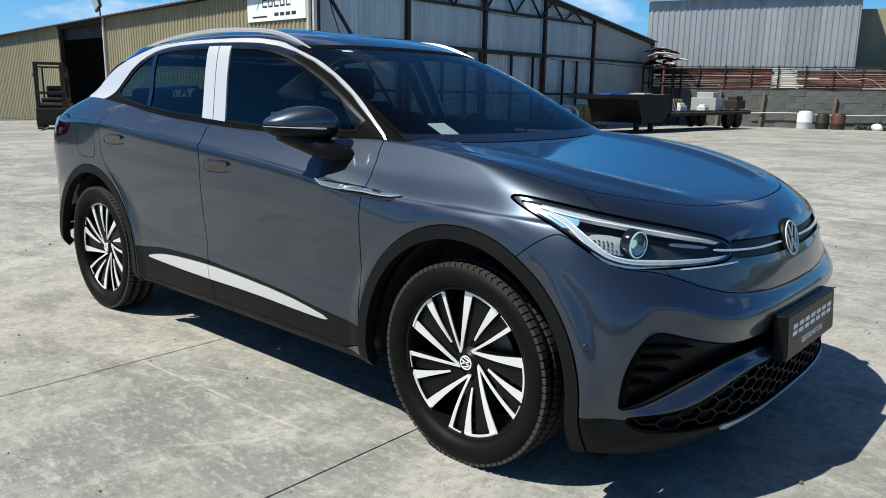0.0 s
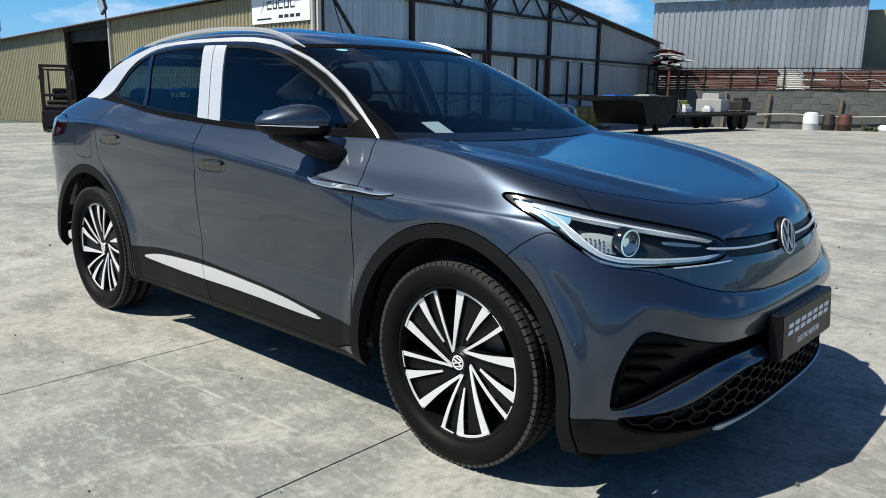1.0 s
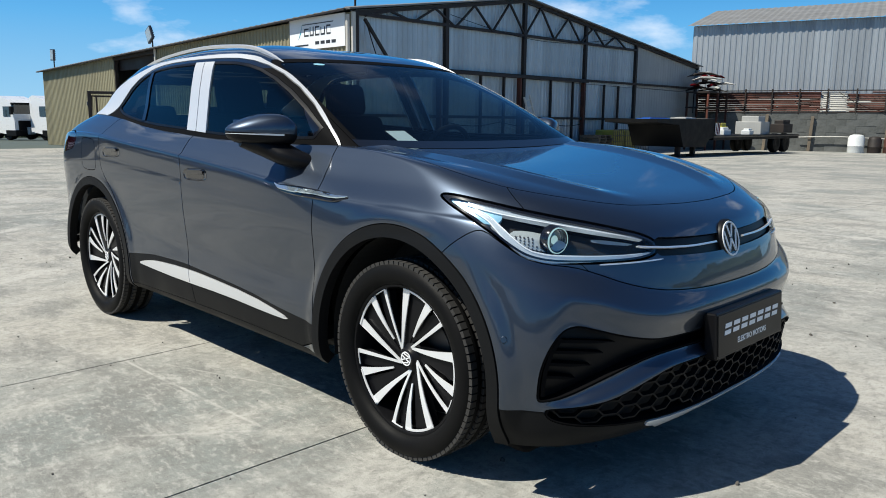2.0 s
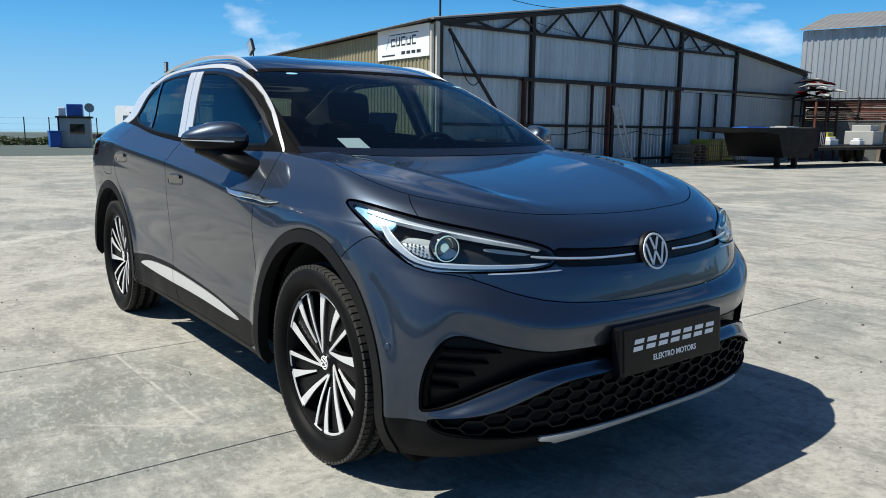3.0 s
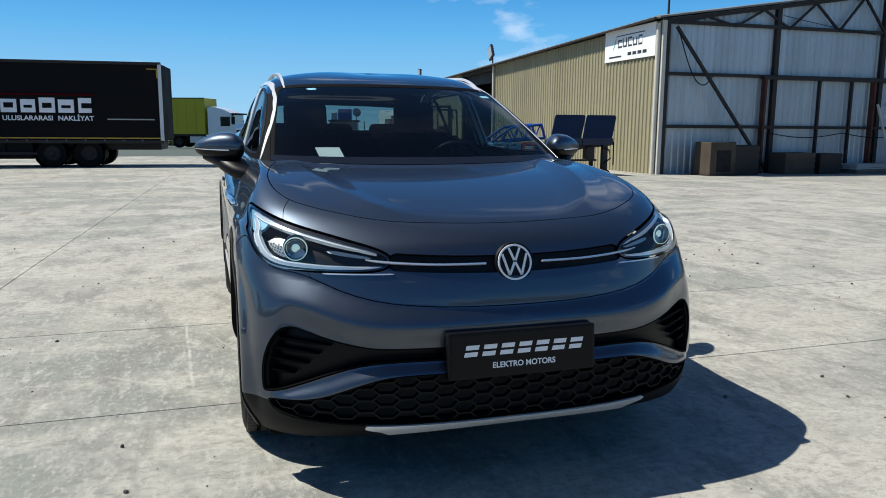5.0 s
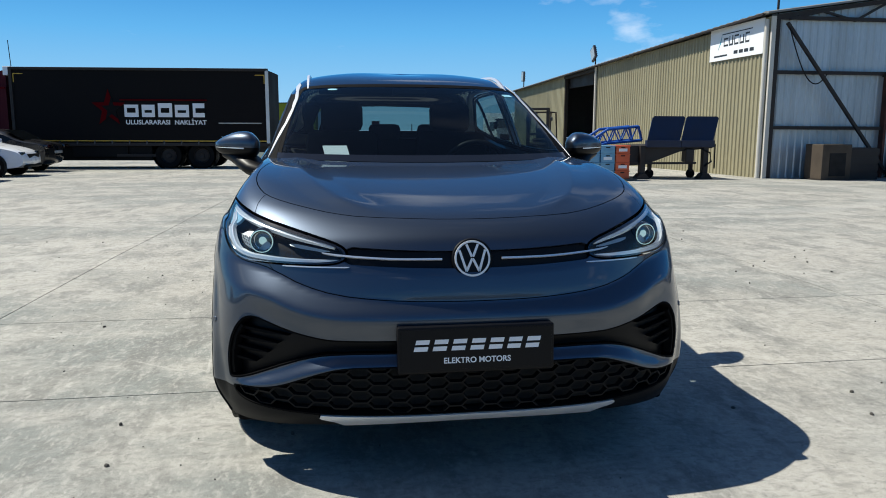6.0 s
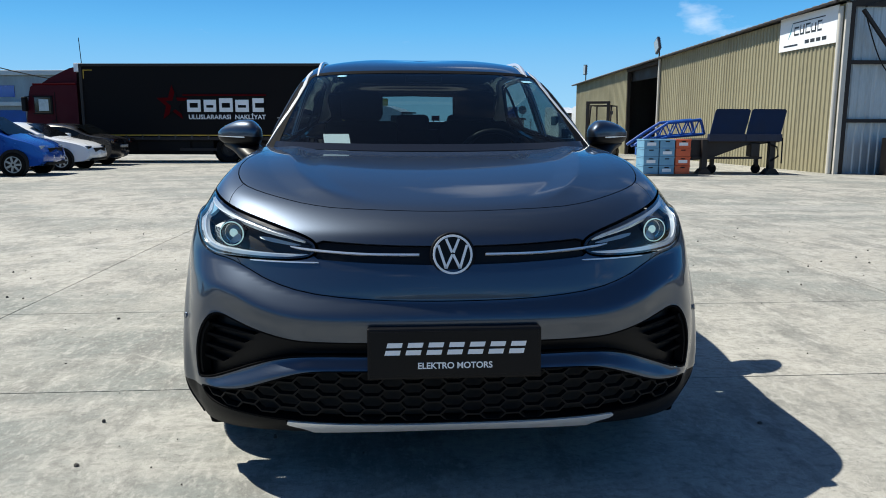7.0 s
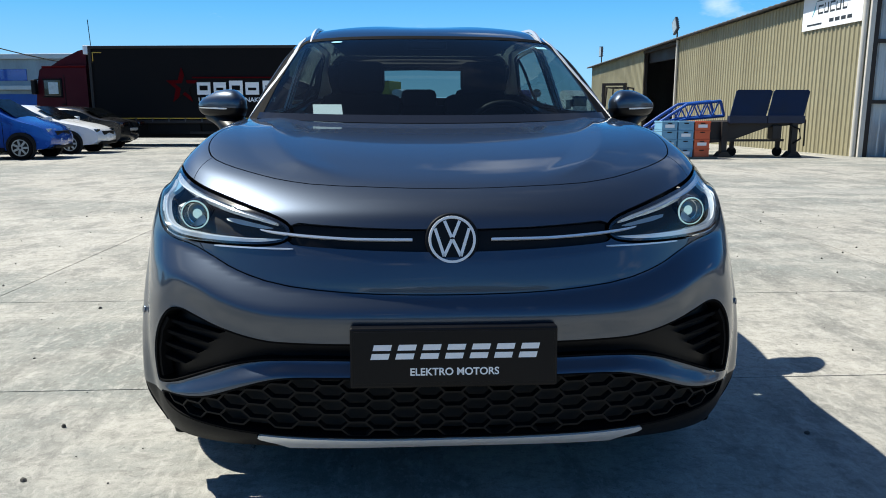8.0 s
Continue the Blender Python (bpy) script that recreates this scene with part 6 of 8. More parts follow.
def roof_sheet(s0, s1):
    """A roof plane with ribs that run from ridge to eave."""
    bm, cols, n = bmesh.new(), [], 150
    for k in range(n + 1):
        t = -0.25 + 30.2 * k / n
        up = 0.035 if k % 2 else 0.0
        out = []
        for s in (s0, s1):
            z = slope(min(max(s, 1e-6), S_END - 1e-6)) + 0.05 + up - 0.026 * max(0.0, t)
            if s < 0:
                z -= 0.03
            p = C0 + s * GD + Vector((-t, 0, z))
            out += [bm.verts.new(p), bm.verts.new(p - Vector((0, 0, 0.05)))]
        cols.append(out)
    for a, b in zip(cols, cols[1:]):
        bm.faces.new((a[0], b[0], b[2], a[2]))
        bm.faces.new((a[1], a[3], b[3], b[1]))
        bm.faces.new((a[0], a[1], b[1], b[0]))
        bm.faces.new((a[2], b[2], b[3], a[3]))
    bm.faces.new((cols[0][0], cols[0][2], cols[0][3], cols[0][1]))
    bm.faces.new((cols[-1][0], cols[-1][1], cols[-1][3], cols[-1][2]))
    part("roof", bm, ROOFING, hall, "ribbed weathered roof")


roof_sheet(-0.35, APEX)
roof_sheet(APEX, S_END + 0.2)
# Inside of the hall, seen through the open bay
part("back_wall", prism([(12.5, -0.5), (41.0, -0.5), (41.0, 3.62), (22.0, 5.32), (12.5, 3.84)], 0.2, Matrix(((0, 0, 1, -47.2), (1, 0, 0, 0), (0, 1, 0, 0), (0, 0, 0, 1)))), GREY_SHEET, hall)
part("far_wall", box((-47.0, 40.6, -0.5), (-20.2, 40.8, 4.3)), GREY_SHEET, hall)
part("bay_floor", box((-47.0, 12.5, -0.50), (-19.0, 40.6, -0.40)), JOINT, hall)
for x in (X_B, X_C):
    bar((x, SIDE_Y + 0.1, -0.4), (x, SIDE_Y + 0.1, eave(x)), 0.16, 0.16, hall, STEEL_DARK, "bay_post")
bar((X_B, SIDE_Y + 0.05, eave(X_B) - 0.10), (X_C, SIDE_Y + 0.05, eave(X_C) - 0.10), 0.2, 0.14, hall, STEEL_DARK, "bay_lintel")
# added sheet: covers a gap to the sky and gives the shade inside the bay
part("bay_header", box((X_C, SIDE_Y + 0.25, 3.45), (X_B, SIDE_Y + 0.35, 4.12)), STEEL_DARK, hall, "added dark sheet for the shade under the roof")
# one dark bar serves as the roof edge and as the shadow below it
bar((X_A, SIDE_Y - 0.30, eave(X_A) + 0.045), (X_D, SIDE_Y - 0.30, eave(X_D) + 0.045 - 0.15), 0.09, 0.05, hall, STEEL_DARK, "eave_edge", "dark eave edge")
for x, y, z, w, h in ((-33.2, 17.0, -0.4, 1.2, 1.3), (-34.6, 18.5, -0.4, 1.0, 1.9), (-32.0, 19.0, -0.4, 0.9, 1.0)):
    stack = part("stored_crate", box((x - w / 2, y - 0.5, z), (x + w / 2, y + 0.5, z + h), 0.03), GREY_WALL)
    tagged(stack, "grey storage crate standing in the dark hall", "crate", "crates in the hall")

sign = thing("wall_sign", pose(-19.15, SIDE_Y - 0.06, 4.0, 90, 0, 0), "white sign board on the beige wall", "sign")
part("board", box((-1.55, -0.52, -0.02), (1.55, 0.50, 0.02), 0.006), SIGN_WHITE, sign)
DARK_MARK = grain("dark_marking", (0.02, 0.022, 0.026), 0.5, 0, (0.03, 0.032, 0.036), 4, 60, 0.5)
CYAN_MARK = grain("blue_marking", (0.05, 0.35, 0.45), 0.5, 0, (0.06, 0.3, 0.4), 4, 60, 0.5)
for k, (w, h) in enumerate(((0.26, 0.26), (0.22, 0.30), (0.24, 0.30), (0.24, 0.26), (0.22, 0.30))):
    x = -0.55 + k * 0.31
    part("mark_block", box((x - w / 2, -0.10, 0.02), (x + w / 2, -0.10 + h, 0.026), 0.002), DARK_MARK, sign, "dark block of the word mark")
    part("mark_gap", box((x - w / 2 + 0.05, -0.10 + 0.055, 0.024), (x + w / 2 - (0.05 if k % 2 else -0.01), -0.10 + h - (0.055 if k % 2 == 0 else -0.01), 0.028)), SIGN_WHITE, sign)
part("mark_line", box((-0.78, 0.27, 0.02), (0.95, 0.30, 0.026)), DARK_MARK, sign)
part("mark_corner", prism([(-1.02, -0.18), (-0.86, 0.02), (-0.80, 0.30), (-0.90, 0.05)], 0.006, pose(0, 0, 0.02)), CYAN_MARK, sign)
for k in range(4):
    part("sign_bar", box((-0.05 + k * 0.30, -0.38, 0.02), (0.17 + k * 0.30, -0.28, 0.026)), DARK_MARK, sign)
part("sign_bar", box((-1.25, -0.40, 0.02), (-0.45, -0.35, 0.026)), DARK_MARK, sign)


def floodlight(x, y, z, lean, label):
    t = thing("floodlight", pose(x, y, z), label, "lamp", "floodlights on the hall")
    part("pole", tube([(0, 0, -0.35), (0, 0, 0.30), (0.05, -0.05, 0.38)], 0.035, 8), STEEL_DARK, t)
    head = part("lamp_head", box((-0.26, -0.07, -0.02), (0.26, 0.05, 0.62), 0.02, pose(0.02, -0.05, 0.30, 0, lean, 0)), DARK_METAL, t, "tilted dark lamp head")
    part("lamp_glass", box((-0.22, -0.078, 0.04), (0.22, -0.069, 0.57), 0.002, pose(0.02, -0.05, 0.30, 0, lean, 0)), LAMP_GREY, head, "pale lamp glass")
    for k in range(5):
        part("cooling_fin", box((-0.24, 0.05, 0.06 + 0.11 * k), (0.24, 0.085, 0.085 + 0.11 * k), 0, pose(0.02, -0.05, 0.30, 0, lean, 0)), STEEL_DARK, head)


floodlight(-32.0, SIDE_Y + 0.1, 4.3, -28, "tilted floodlight on a short pole at the eave")
floodlight(-45.5, SIDE_Y + 0.2, 4.1, 4, "small upright floodlight on a short pole")
mast = part("roof_mast", tube([GM @ Vector((0.2, 0.1, 4.45)), GM @ Vector((0.2, 0.1, 6.9))], 0.035, 8), STEEL_DARK)
tagged(mast, "thin dark mast at the corner of the roof", "mast")
wire = part("overhead_wire", tube([GM @ Vector((0.2 + 9.4 * t, -0.05, 5.95 + 0.15 * t - 0.5 * math.sin(math.pi * t))) for t in np.linspace(0, 1, 20)], 0.012, 5), PLASTIC)
tagged(wire, "slack dark wire from the mast to the ridge", "wire")

# ---- the second hall, the block wall and the pipe rack before it ----
hall_two = thing("grey_hall", Matrix.Identity(4), "tall grey sheet-metal hall behind a block wall", "building")
A2, B2 = Vector((-22.2, 43.6, 0)), Vector((-10.6, 46.9, 0))
D2 = (B2 - A2).normalized()
M2 = Matrix(((D2.x, -D2.y, 0, A2.x), (D2.y, D2.x, 0, A2.y), (0, 0, 1, 0), (0, 0, 0, 1)))
L2 = (B2 - A2).length
for k in range(12):
    a, b = L2 * k / 12, L2 * (k + 1) / 12
    corrugated("hall_sheet", b - a, 0.335, 0.035, GREY_SHEET, hall_two, M2 @ pose(a, 0, 0), ((2.95, 7.25), (2.95, 7.25)))
for k in range(10):
    ob = corrugated("hall_sheet", 1.0, 0.335, 0.035, GREY_SHEET, hall_two, M2 @ pose(L2, 0.0 + k, 0, 0, 0, 90), ((2.95, 7.25), (2.95, 7.25)))
part("hall_base", box((0, 0.1, -0.6), (L2 + 14, 0.3, 2.95), 0, M2), GREY_WALL, hall_two)
part("hall_return", box((L2, 4.0, -0.6), (L2 + 14, 4.2, 6.8), 0, M2), BEIGE_SHEET, hall_two)
part("hall_side", box((-0.05, 0.1, -0.6), (0.1, 12, 7.2), 0, M2), GREY_SHEET, hall_two)
bm = bmesh.new()
for k in range(61):
    x = -0.4 + (L2 + 0.8) * k / 60
    up = 0.04 if k % 2 else 0.0
    for y, z in ((-0.35, 7.22 + up), (9.0, 9.3 + up)):
        bm.verts.new(M2 @ Vector((x, y, z)))
bm.verts.ensure_lookup_table()
for k in range(60):
    v = bm.verts
    bm.faces.new((v[2 * k], v[2 * k + 2], v[2 * k + 3], v[2 * k + 1]))
part("hall_roof", bm, ROOFING, hall_two, "pale ribbed roof")

WA, WB = Vector((-20.6, 40.6, 0)), Vector((-2.0, 48.2, 0))
WD = (WB - WA).normalized()
MW = Matrix(((WD.x, -WD.y, 0, WA.x), (WD.y, WD.x, 0, WA.y), (0, 0, 1, 0), (0, 0, 0, 1)))
wall = thing("wall_north", Matrix.Identity(4), "rough grey block wall at the end of the yard", "wall", "", "structure")
part("wall_core", box((0, 0.05, -0.7), (20.0, 0.40, 1.78), 0, MW), JOINT, wall)
rng = random.Random(9)
block = bmesh.new()
add_box(block, (0, 0, 0), (1.0, 0.12, 0.37), 0.008)
block_mesh = bpy.data.meshes.new("block")
block.to_mesh(block_mesh)
block.free()
block_mesh.materials.append(STONE)
for row in range(6):
    for col in range(20):
        ob = new("block", block_mesh)
        ob.parent = wall
        ob.matrix_local = MW @ pose(col * 1.0 + 0.5 * (row % 2) - 0.5, -0.06 + rng.uniform(-0.012, 0.012), -0.42 + row * 0.37, rng.uniform(-0.6, 0.6), 0, rng.uniform(-0.6, 0.6))
for s in (4.2, 6.6, 10.4, 15.0):
    part("wall_post", box((s, -0.22, -0.6), (s + 0.16, -0.10, 1.95), 0.015, MW @ pose(0, 0, 0, 0, 3, 0)), WOOD, wall)
part("wall_pipe", tube([MW @ Vector((s, -0.3, 0.42 + 0.05 * math.sin(s))) for s in np.linspace(6, 19.5, 24)], 0.035, 6), PIPE_WHITE, wall)

rack = thing("pipe_rack", Matrix.Identity(4), "long rusty rack stacked with red-brown steel pipes", "rack")
for s in np.arange(0.2, 20, 1.45):
    bar(MW @ Vector((s, -0.05, 1.75)), MW @ Vector((s, -0.05, 3.15)), 0.07, 0.07, rack, STEEL_DARK, "rack_post")
for z in (1.82, 3.05):
    bar(MW @ Vector((0, -0.05, z)), MW @ Vector((20, -0.05, z)), 0.06, 0.06, rack, STEEL_DARK, "rack_rail")
for row in range(11):  # pipes and offcuts lie in rows, with pale sheets in one bay
    for layer in range(2):
        s0 = 0.3 + rng.uniform(0, 0.3)
        while s0 < 19.0:
            length = rng.uniform(2.6, 6.2)
            if s0 < 7.2 < s0 + length:
                length = max(0.5, 7.1 - s0)
            pale = 7.0 < s0 < 8.4
            if pale:
                length = 1.2
            z, y = 1.90 + 0.104 * row + rng.uniform(-0.015, 0.015), 0.03 + 0.10 * layer
            if rng.random() > 0.06:
                tilt = rng.uniform(-0.03, 0.03)
                part("steel_pipe", tube([MW @ Vector((s0, y, z)), MW @ Vector((s0 + length, y, z + tilt))], rng.uniform(0.040, 0.054), 6), PIPE_WHITE if pale or rng.random() < 0.015 else RUST, rack)
            s0 += length + rng.uniform(0.03, 0.15)
for k in range(5):  # loose cables over the rack
    s0 = 8.0 + 2.3 * k
    part("loose_cable", tube([MW @ Vector((s0 + 2.6 * t, -0.12, 2.95 - 1.1 * t - 0.25 * math.sin(math.pi * t * (1 + k % 2)))) for t in np.linspace(0, 1, 14)], 0.014, 5), PIPE_WHITE if k % 2 else PLASTIC, rack)
# ---- lorries ----
def road_wheel(parent, x, y, r, w, m=None, rim=STEEL_DARK):
    """A wheel whose axle lies along local y; x, y: place of its middle."""
    at = (m or Matrix.Identity(4)) @ pose(x, y, r, 90)
    tyre = part("wheel", lathe([(r * 0.58, w * 0.42), (r * 0.70, w * 0.5), (r * 0.94, w * 0.48), (r, w * 0.36), (r, -w * 0.36), (r * 0.94, -w * 0.48), (r * 0.70, -w * 0.5), (r * 0.58, -w * 0.42)], at, 28), RUBBER, parent, "", True)
    part("rim", lathe([(0.001, w * 0.30), (r * 0.18, w * 0.34), (r * 0.22, w * 0.24), (r * 0.50, w * 0.20), (r * 0.58, w * 0.42), (r * 0.58, -w * 0.42), (r * 0.5, -w * 0.2), (0.001, -w * 0.3)], at, 28), rim, tyre, "", True)
    return tyre


# Local frame: x towards the rear lights of the lorry seen from its flank, y away from the viewer, z up.
lorry = thing("lorry", pose(-25.7, -7.0, fall(-26, -7), 0, 0, 84.0) @ Matrix.Diagonal((1, 1, 0.962, 1)), "dark red lorry with a black tarpaulin box body", "truck")
part("box_body", box((-4.55, 0.05, 0.98), (4.55, 2.5, 3.72), 0.03), CURTAIN, lorry, "black tarpaulin box body")
for x in np.arange(-4.2, 4.4, 0.62):
    part("strap", box((x - 0.02, -0.005, 0.92), (x + 0.02, 0.045, 1.05)), DARK_METAL, lorry)
part("top_rail", box((-4.58, 0.0, 3.66), (4.58, 0.06, 3.76), 0.01), STEEL_DARK, lorry)
part("yellow_stripe", box((-4.5, 0.030, 1.03), (4.5, 0.046, 1.07)), YELLOW, lorry, "yellow line along the tarpaulin")
part("side_rail", box((-4.58, 0.0, 0.86), (4.58, 0.08, 0.98), 0.01), STEEL_DARK, lorry)
for x in (-4.56, 4.50):
    part("corner_post", box((x - 0.03, 0.0, 0.9), (x + 0.08, 0.10, 3.74), 0.01), TANK_WHITE if x > 0 else STEEL_DARK, lorry)
part("corner_mark", box((4.1, 0.035, 3.50), (4.45, 0.048, 3.53)), YELLOW, lorry)
part("corner_mark", box((4.42, 0.035, 3.20), (4.45, 0.048, 3.50)), YELLOW, lorry)
part("corner_mark", box((-4.45, 0.035, 3.50), (-4.1, 0.048, 3.53)), YELLOW, lorry)
part("corner_mark", box((-4.45, 0.035, 3.20), (-4.42, 0.048, 3.50)), YELLOW, lorry)
part("chassis", box((-4.4, 0.5, 0.62), (4.4, 2.0, 0.92), 0.02), STEEL_DARK, lorry)
part("storage_box", box((-2.6, 0.15, 0.42), (-0.6, 0.6, 0.9), 0.03), PLASTIC, lorry)
part("side_skirt", box((-4.45, 0.25, 0.30), (0.25, 2.2, 0.92), 0.04), PLASTIC, lorry)
part("side_guard", box((-1.0, 0.12, 0.45), (0.4, 0.16, 0.55)), STEEL_DARK, lorry)
for x in (0.85, 2.05):
    for y in (0.30, 2.2):
        road_wheel(lorry, x, y, 0.50, 0.36)
    part("mudguard", add_lathe(bmesh.new(), [(0.56, -0.2), (0.58, 0.0), (0.56, 0.2)], pose(x, 0.3, 0.5, 90), 24), PLASTIC, lorry)
FLANK = pose(0, 0.028, 0, 90, 0, 0)
star = []
for k in range(10):
    r = 0.62 if k % 2 == 0 else 0.25
    star.append((-1.15 + r * math.sin(k * math.pi / 5), 2.25 + 1.15 * r * math.cos(k * math.pi / 5)))
part("star_mark", prism(star, 0.02, FLANK), LOGO_RED, lorry, "dark red star mark")
inner_star = [(-1.05 + 0.62 * (x + 1.15), 2.22 + 0.62 * (z - 2.25)) for x, z in star]
part("star_hollow", prism(inner_star, 0.024, FLANK), CURTAIN, lorry)
part("mark_line", box((-0.75, 0.004, 2.55), (2.35, 0.03, 2.60)), LOGO_RED, lorry)
for k, (w, h) in enumerate(((0.50, 0.46), (0.46, 0.46), (0.50, 0.52), (0.50, 0.46), (0.42, 0.52))):
    x = -0.35 + k * 0.60
    part("mark_block", box((x - w / 2, 0.004, 1.94), (x + w / 2, 0.03, 1.94 + h), 0.004), WHITE, lorry, "white block of the word mark")
    part("mark_gap", box((x - w / 2 + 0.10, 0.0, 2.10), (x + w / 2 - (0.1 if k < 4 else -0.01), 0.032, 2.10 + (0.18 if k % 2 == 0 else 0.10))), CURTAIN, lorry)
for word, x in (("ULUSLARARASI", 0.22), ("NAKL\u0130YAT", 1.74)):
    lettering("lorry_text", word, 0.235, pose(x, 0.026, 1.74, 90, 0, 0), WHITE, lorry, 0.003, "white word on the tarpaulin", 1.0)
part("address_bar", box((2.75, 0.006, 1.70), (4.3, 0.03, 1.745)), GREY_WALL, lorry)
# cab, in front of the box body
cab_outline = [(-4.75, 0.62), (-4.75, 3.05), (-5.0, 3.08), (-6.38, 2.98), (-6.52, 2.88), (-6.60, 2.55), (-6.73, 1.7), (-6.75, 0.62)]
part("cab", prism(cab_outline, 2.35, Matrix(((1, 0, 0, 0), (0, 0, 1, 0.1), (0, 1, 0, 0), (0, 0, 0, 1)))), CAB_RED, lorry, "dark red sleeper cab")
part("wind_deflector", prism([(-4.78, 3.06), (-4.78, 3.66), (-5.05, 3.60), (-5.75, 3.27), (-6.15, 3.02)], 2.1, Matrix(((1, 0, 0, 0), (0, 0, 1, 0.22), (0, 1, 0, 0), (0, 0, 0, 1)))), CAB_RED, lorry, "dark red roof deflector")
part("cab_window", box((-6.40, 0.07, 1.90), (-5.74, 0.11, 2.5), 0.02), DARK_GLASS, lorry)
# added pale panel in place of the light seen through the cab
part("cab_light_panel", box((-6.22, 0.052, 1.97), (-5.84, 0.068, 2.42), 0.01), LAMP_GREY, lorry)
part("cab_window_frame", add_box(add_box(box((-6.44, 0.06, 1.84), (-5.70, 0.105, 1.90), 0.01), (-6.44, 0.06, 2.5), (-5.70, 0.105, 2.55), 0.01), (-5.77, 0.06, 1.84), (-5.70, 0.105, 2.55), 0.01), PLASTIC, lorry)
part("cab_roof_edge", box((-6.42, 0.07, 2.96), (-4.78, 0.12, 3.02), 0.01), LOGO_RED, lorry, "thin bright roof edge of the cab")
part("cab_door_handle", box((-5.76, 0.06, 1.55), (-5.60, 0.09, 1.60), 0.008), PLASTIC, lorry)
part("mirror_arm", tube([(-6.56, 0.08, 2.52), (-6.66, -0.07, 2.50)], 0.02, 6), PLASTIC, lorry)
part("cab_door_seam", box((-5.62, 0.085, 0.9), (-5.60, 0.11, 2.7)), PLASTIC, lorry)
part("cab_mirror", box((-6.75, -0.18, 1.95), (-6.58, 0.04, 2.5), 0.04), PLASTIC, lorry)
part("cab_step", box((-6.62, 0.15, 0.35), (-5.0, 0.6, 0.85), 0.05), CAB_RED, lorry)
part("cab_bumper", box((-6.82, 0.1, 0.3), (-6.2, 2.45, 0.75), 0.06), CAB_RED, lorry)
part("cab_handrail", tube([(-6.82, 0.05, 0.9), (-6.94, 0.05, 1.0), (-6.92, 0.05, 1.25)], 0.025, 6), SIGN_WHITE, lorry)
part("white_box", box((-4.78, 0.02, 3.45), (-4.5, 0.4, 3.78), 0.02), SIGN_WHITE, lorry)
part("aerial", tube([(-4.6, 0.3, 3.7), (-4.65, 0.3, 4.75)], 0.014, 5), PLASTIC, lorry)
for y in (0.3, 2.2):
    road_wheel(lorry, -5.85, y, 0.50, 0.34)
    road_wheel(lorry, -4.55, y, 0.50, 0.34)


def tractor_lorry(m, body, trailer, label, length=4.2):
    """A lorry seen at its flank; its cab is at local +x."""
    t = thing("lorry", m, label, "truck", "lorries beyond the yard")
    prof = [(0.0, 0.75), (0.0, 3.15), (0.35, 3.3), (1.35, 3.05), (1.95, 2.75), (2.1, 2.0), (2.25, 1.6), (2.28, 0.4), (1.9, 0.35), (0.0, 0.6)]
    part("cab", prism(prof, 2.3, Matrix(((1, 0, 0, 0), (0, 0, 1, 0), (0, 1, 0, 0), (0, 0, 0, 1)))), body, t)
    part("cab_window", box((1.05, -0.03, 1.75), (1.85, 0.02, 2.5), 0.02), DARK_GLASS, t)
    part("windscreen", box((2.02, 0.1, 1.75), (2.12, 2.2, 2.65), 0.02, pose(0, 0, 0, 0, 0, 0)), DARK_GLASS, t)
    part("sun_visor", box((1.9, 0.0, 2.66), (2.4, 2.3, 2.78), 0.02), PLASTIC, t)
    part("front_grille", box((2.24, 0.3, 0.5), (2.32, 2.0, 1.45), 0.02), PLASTIC, t)
    part("lower_bumper", box((1.2, -0.02, 0.3), (2.36, 2.32, 0.75), 0.04), body if trailer else PLASTIC, t)
    part("side_tank", box((-1.6, 0.05, 0.4), (-0.3, 0.6, 0.95), 0.06), TANK_WHITE, t)
    part("cab_mirror", box((2.05, -0.25, 1.9), (2.3, -0.05, 2.5), 0.03), PLASTIC, t)
    for x in (1.25, -2.6):
        road_wheel(t, x, 0.3, 0.5, 0.34)
        road_wheel(t, x, 2.0, 0.5, 0.34)
    part("chassis", box((-length - 0.3, 0.6, 0.6), (1.0, 1.7, 0.95), 0.02), STEEL_DARK, t)
    if trailer:
        part("box_body", box((-length - 0.3, 0.0, 1.05), (-0.25, 2.45, 3.95), 0.03), trailer, t, "yellow tarpaulin box body")
        part("side_rail", box((-length - 0.3, -0.02, 0.95), (-0.25, 0.1, 1.1)), STEEL_DARK, t)
        part("top_rail", box((-length - 0.3, -0.02, 3.9), (-0.25, 0.05, 3.98)), STEEL_DARK, t)
        for x in np.arange(-length, -0.3, 0.8):
            part("fold", box((x, -0.015, 1.1), (x + 0.03, 0.01, 3.9)), trailer, t)
    return t


tractor_lorry(pose(-60.5, -0.9, fall(60, 0), 0, 0, 66), WHITE_PAINT, YELLOW_TARP, "white lorry with a yellow tarpaulin box body", 9.0)
tractor_lorry(pose(-63.0, 13.6, fall(64, 0), 0, 0, 20), WHITE_PAINT, None, "white tractor lorry parked beside the guard hut")
tractor_lorry(pose(-60.6, 15.4, fall(62, 0), 0, 0, 20), WHITE_PAINT, None, "white tractor lorry parked beside the guard hut")

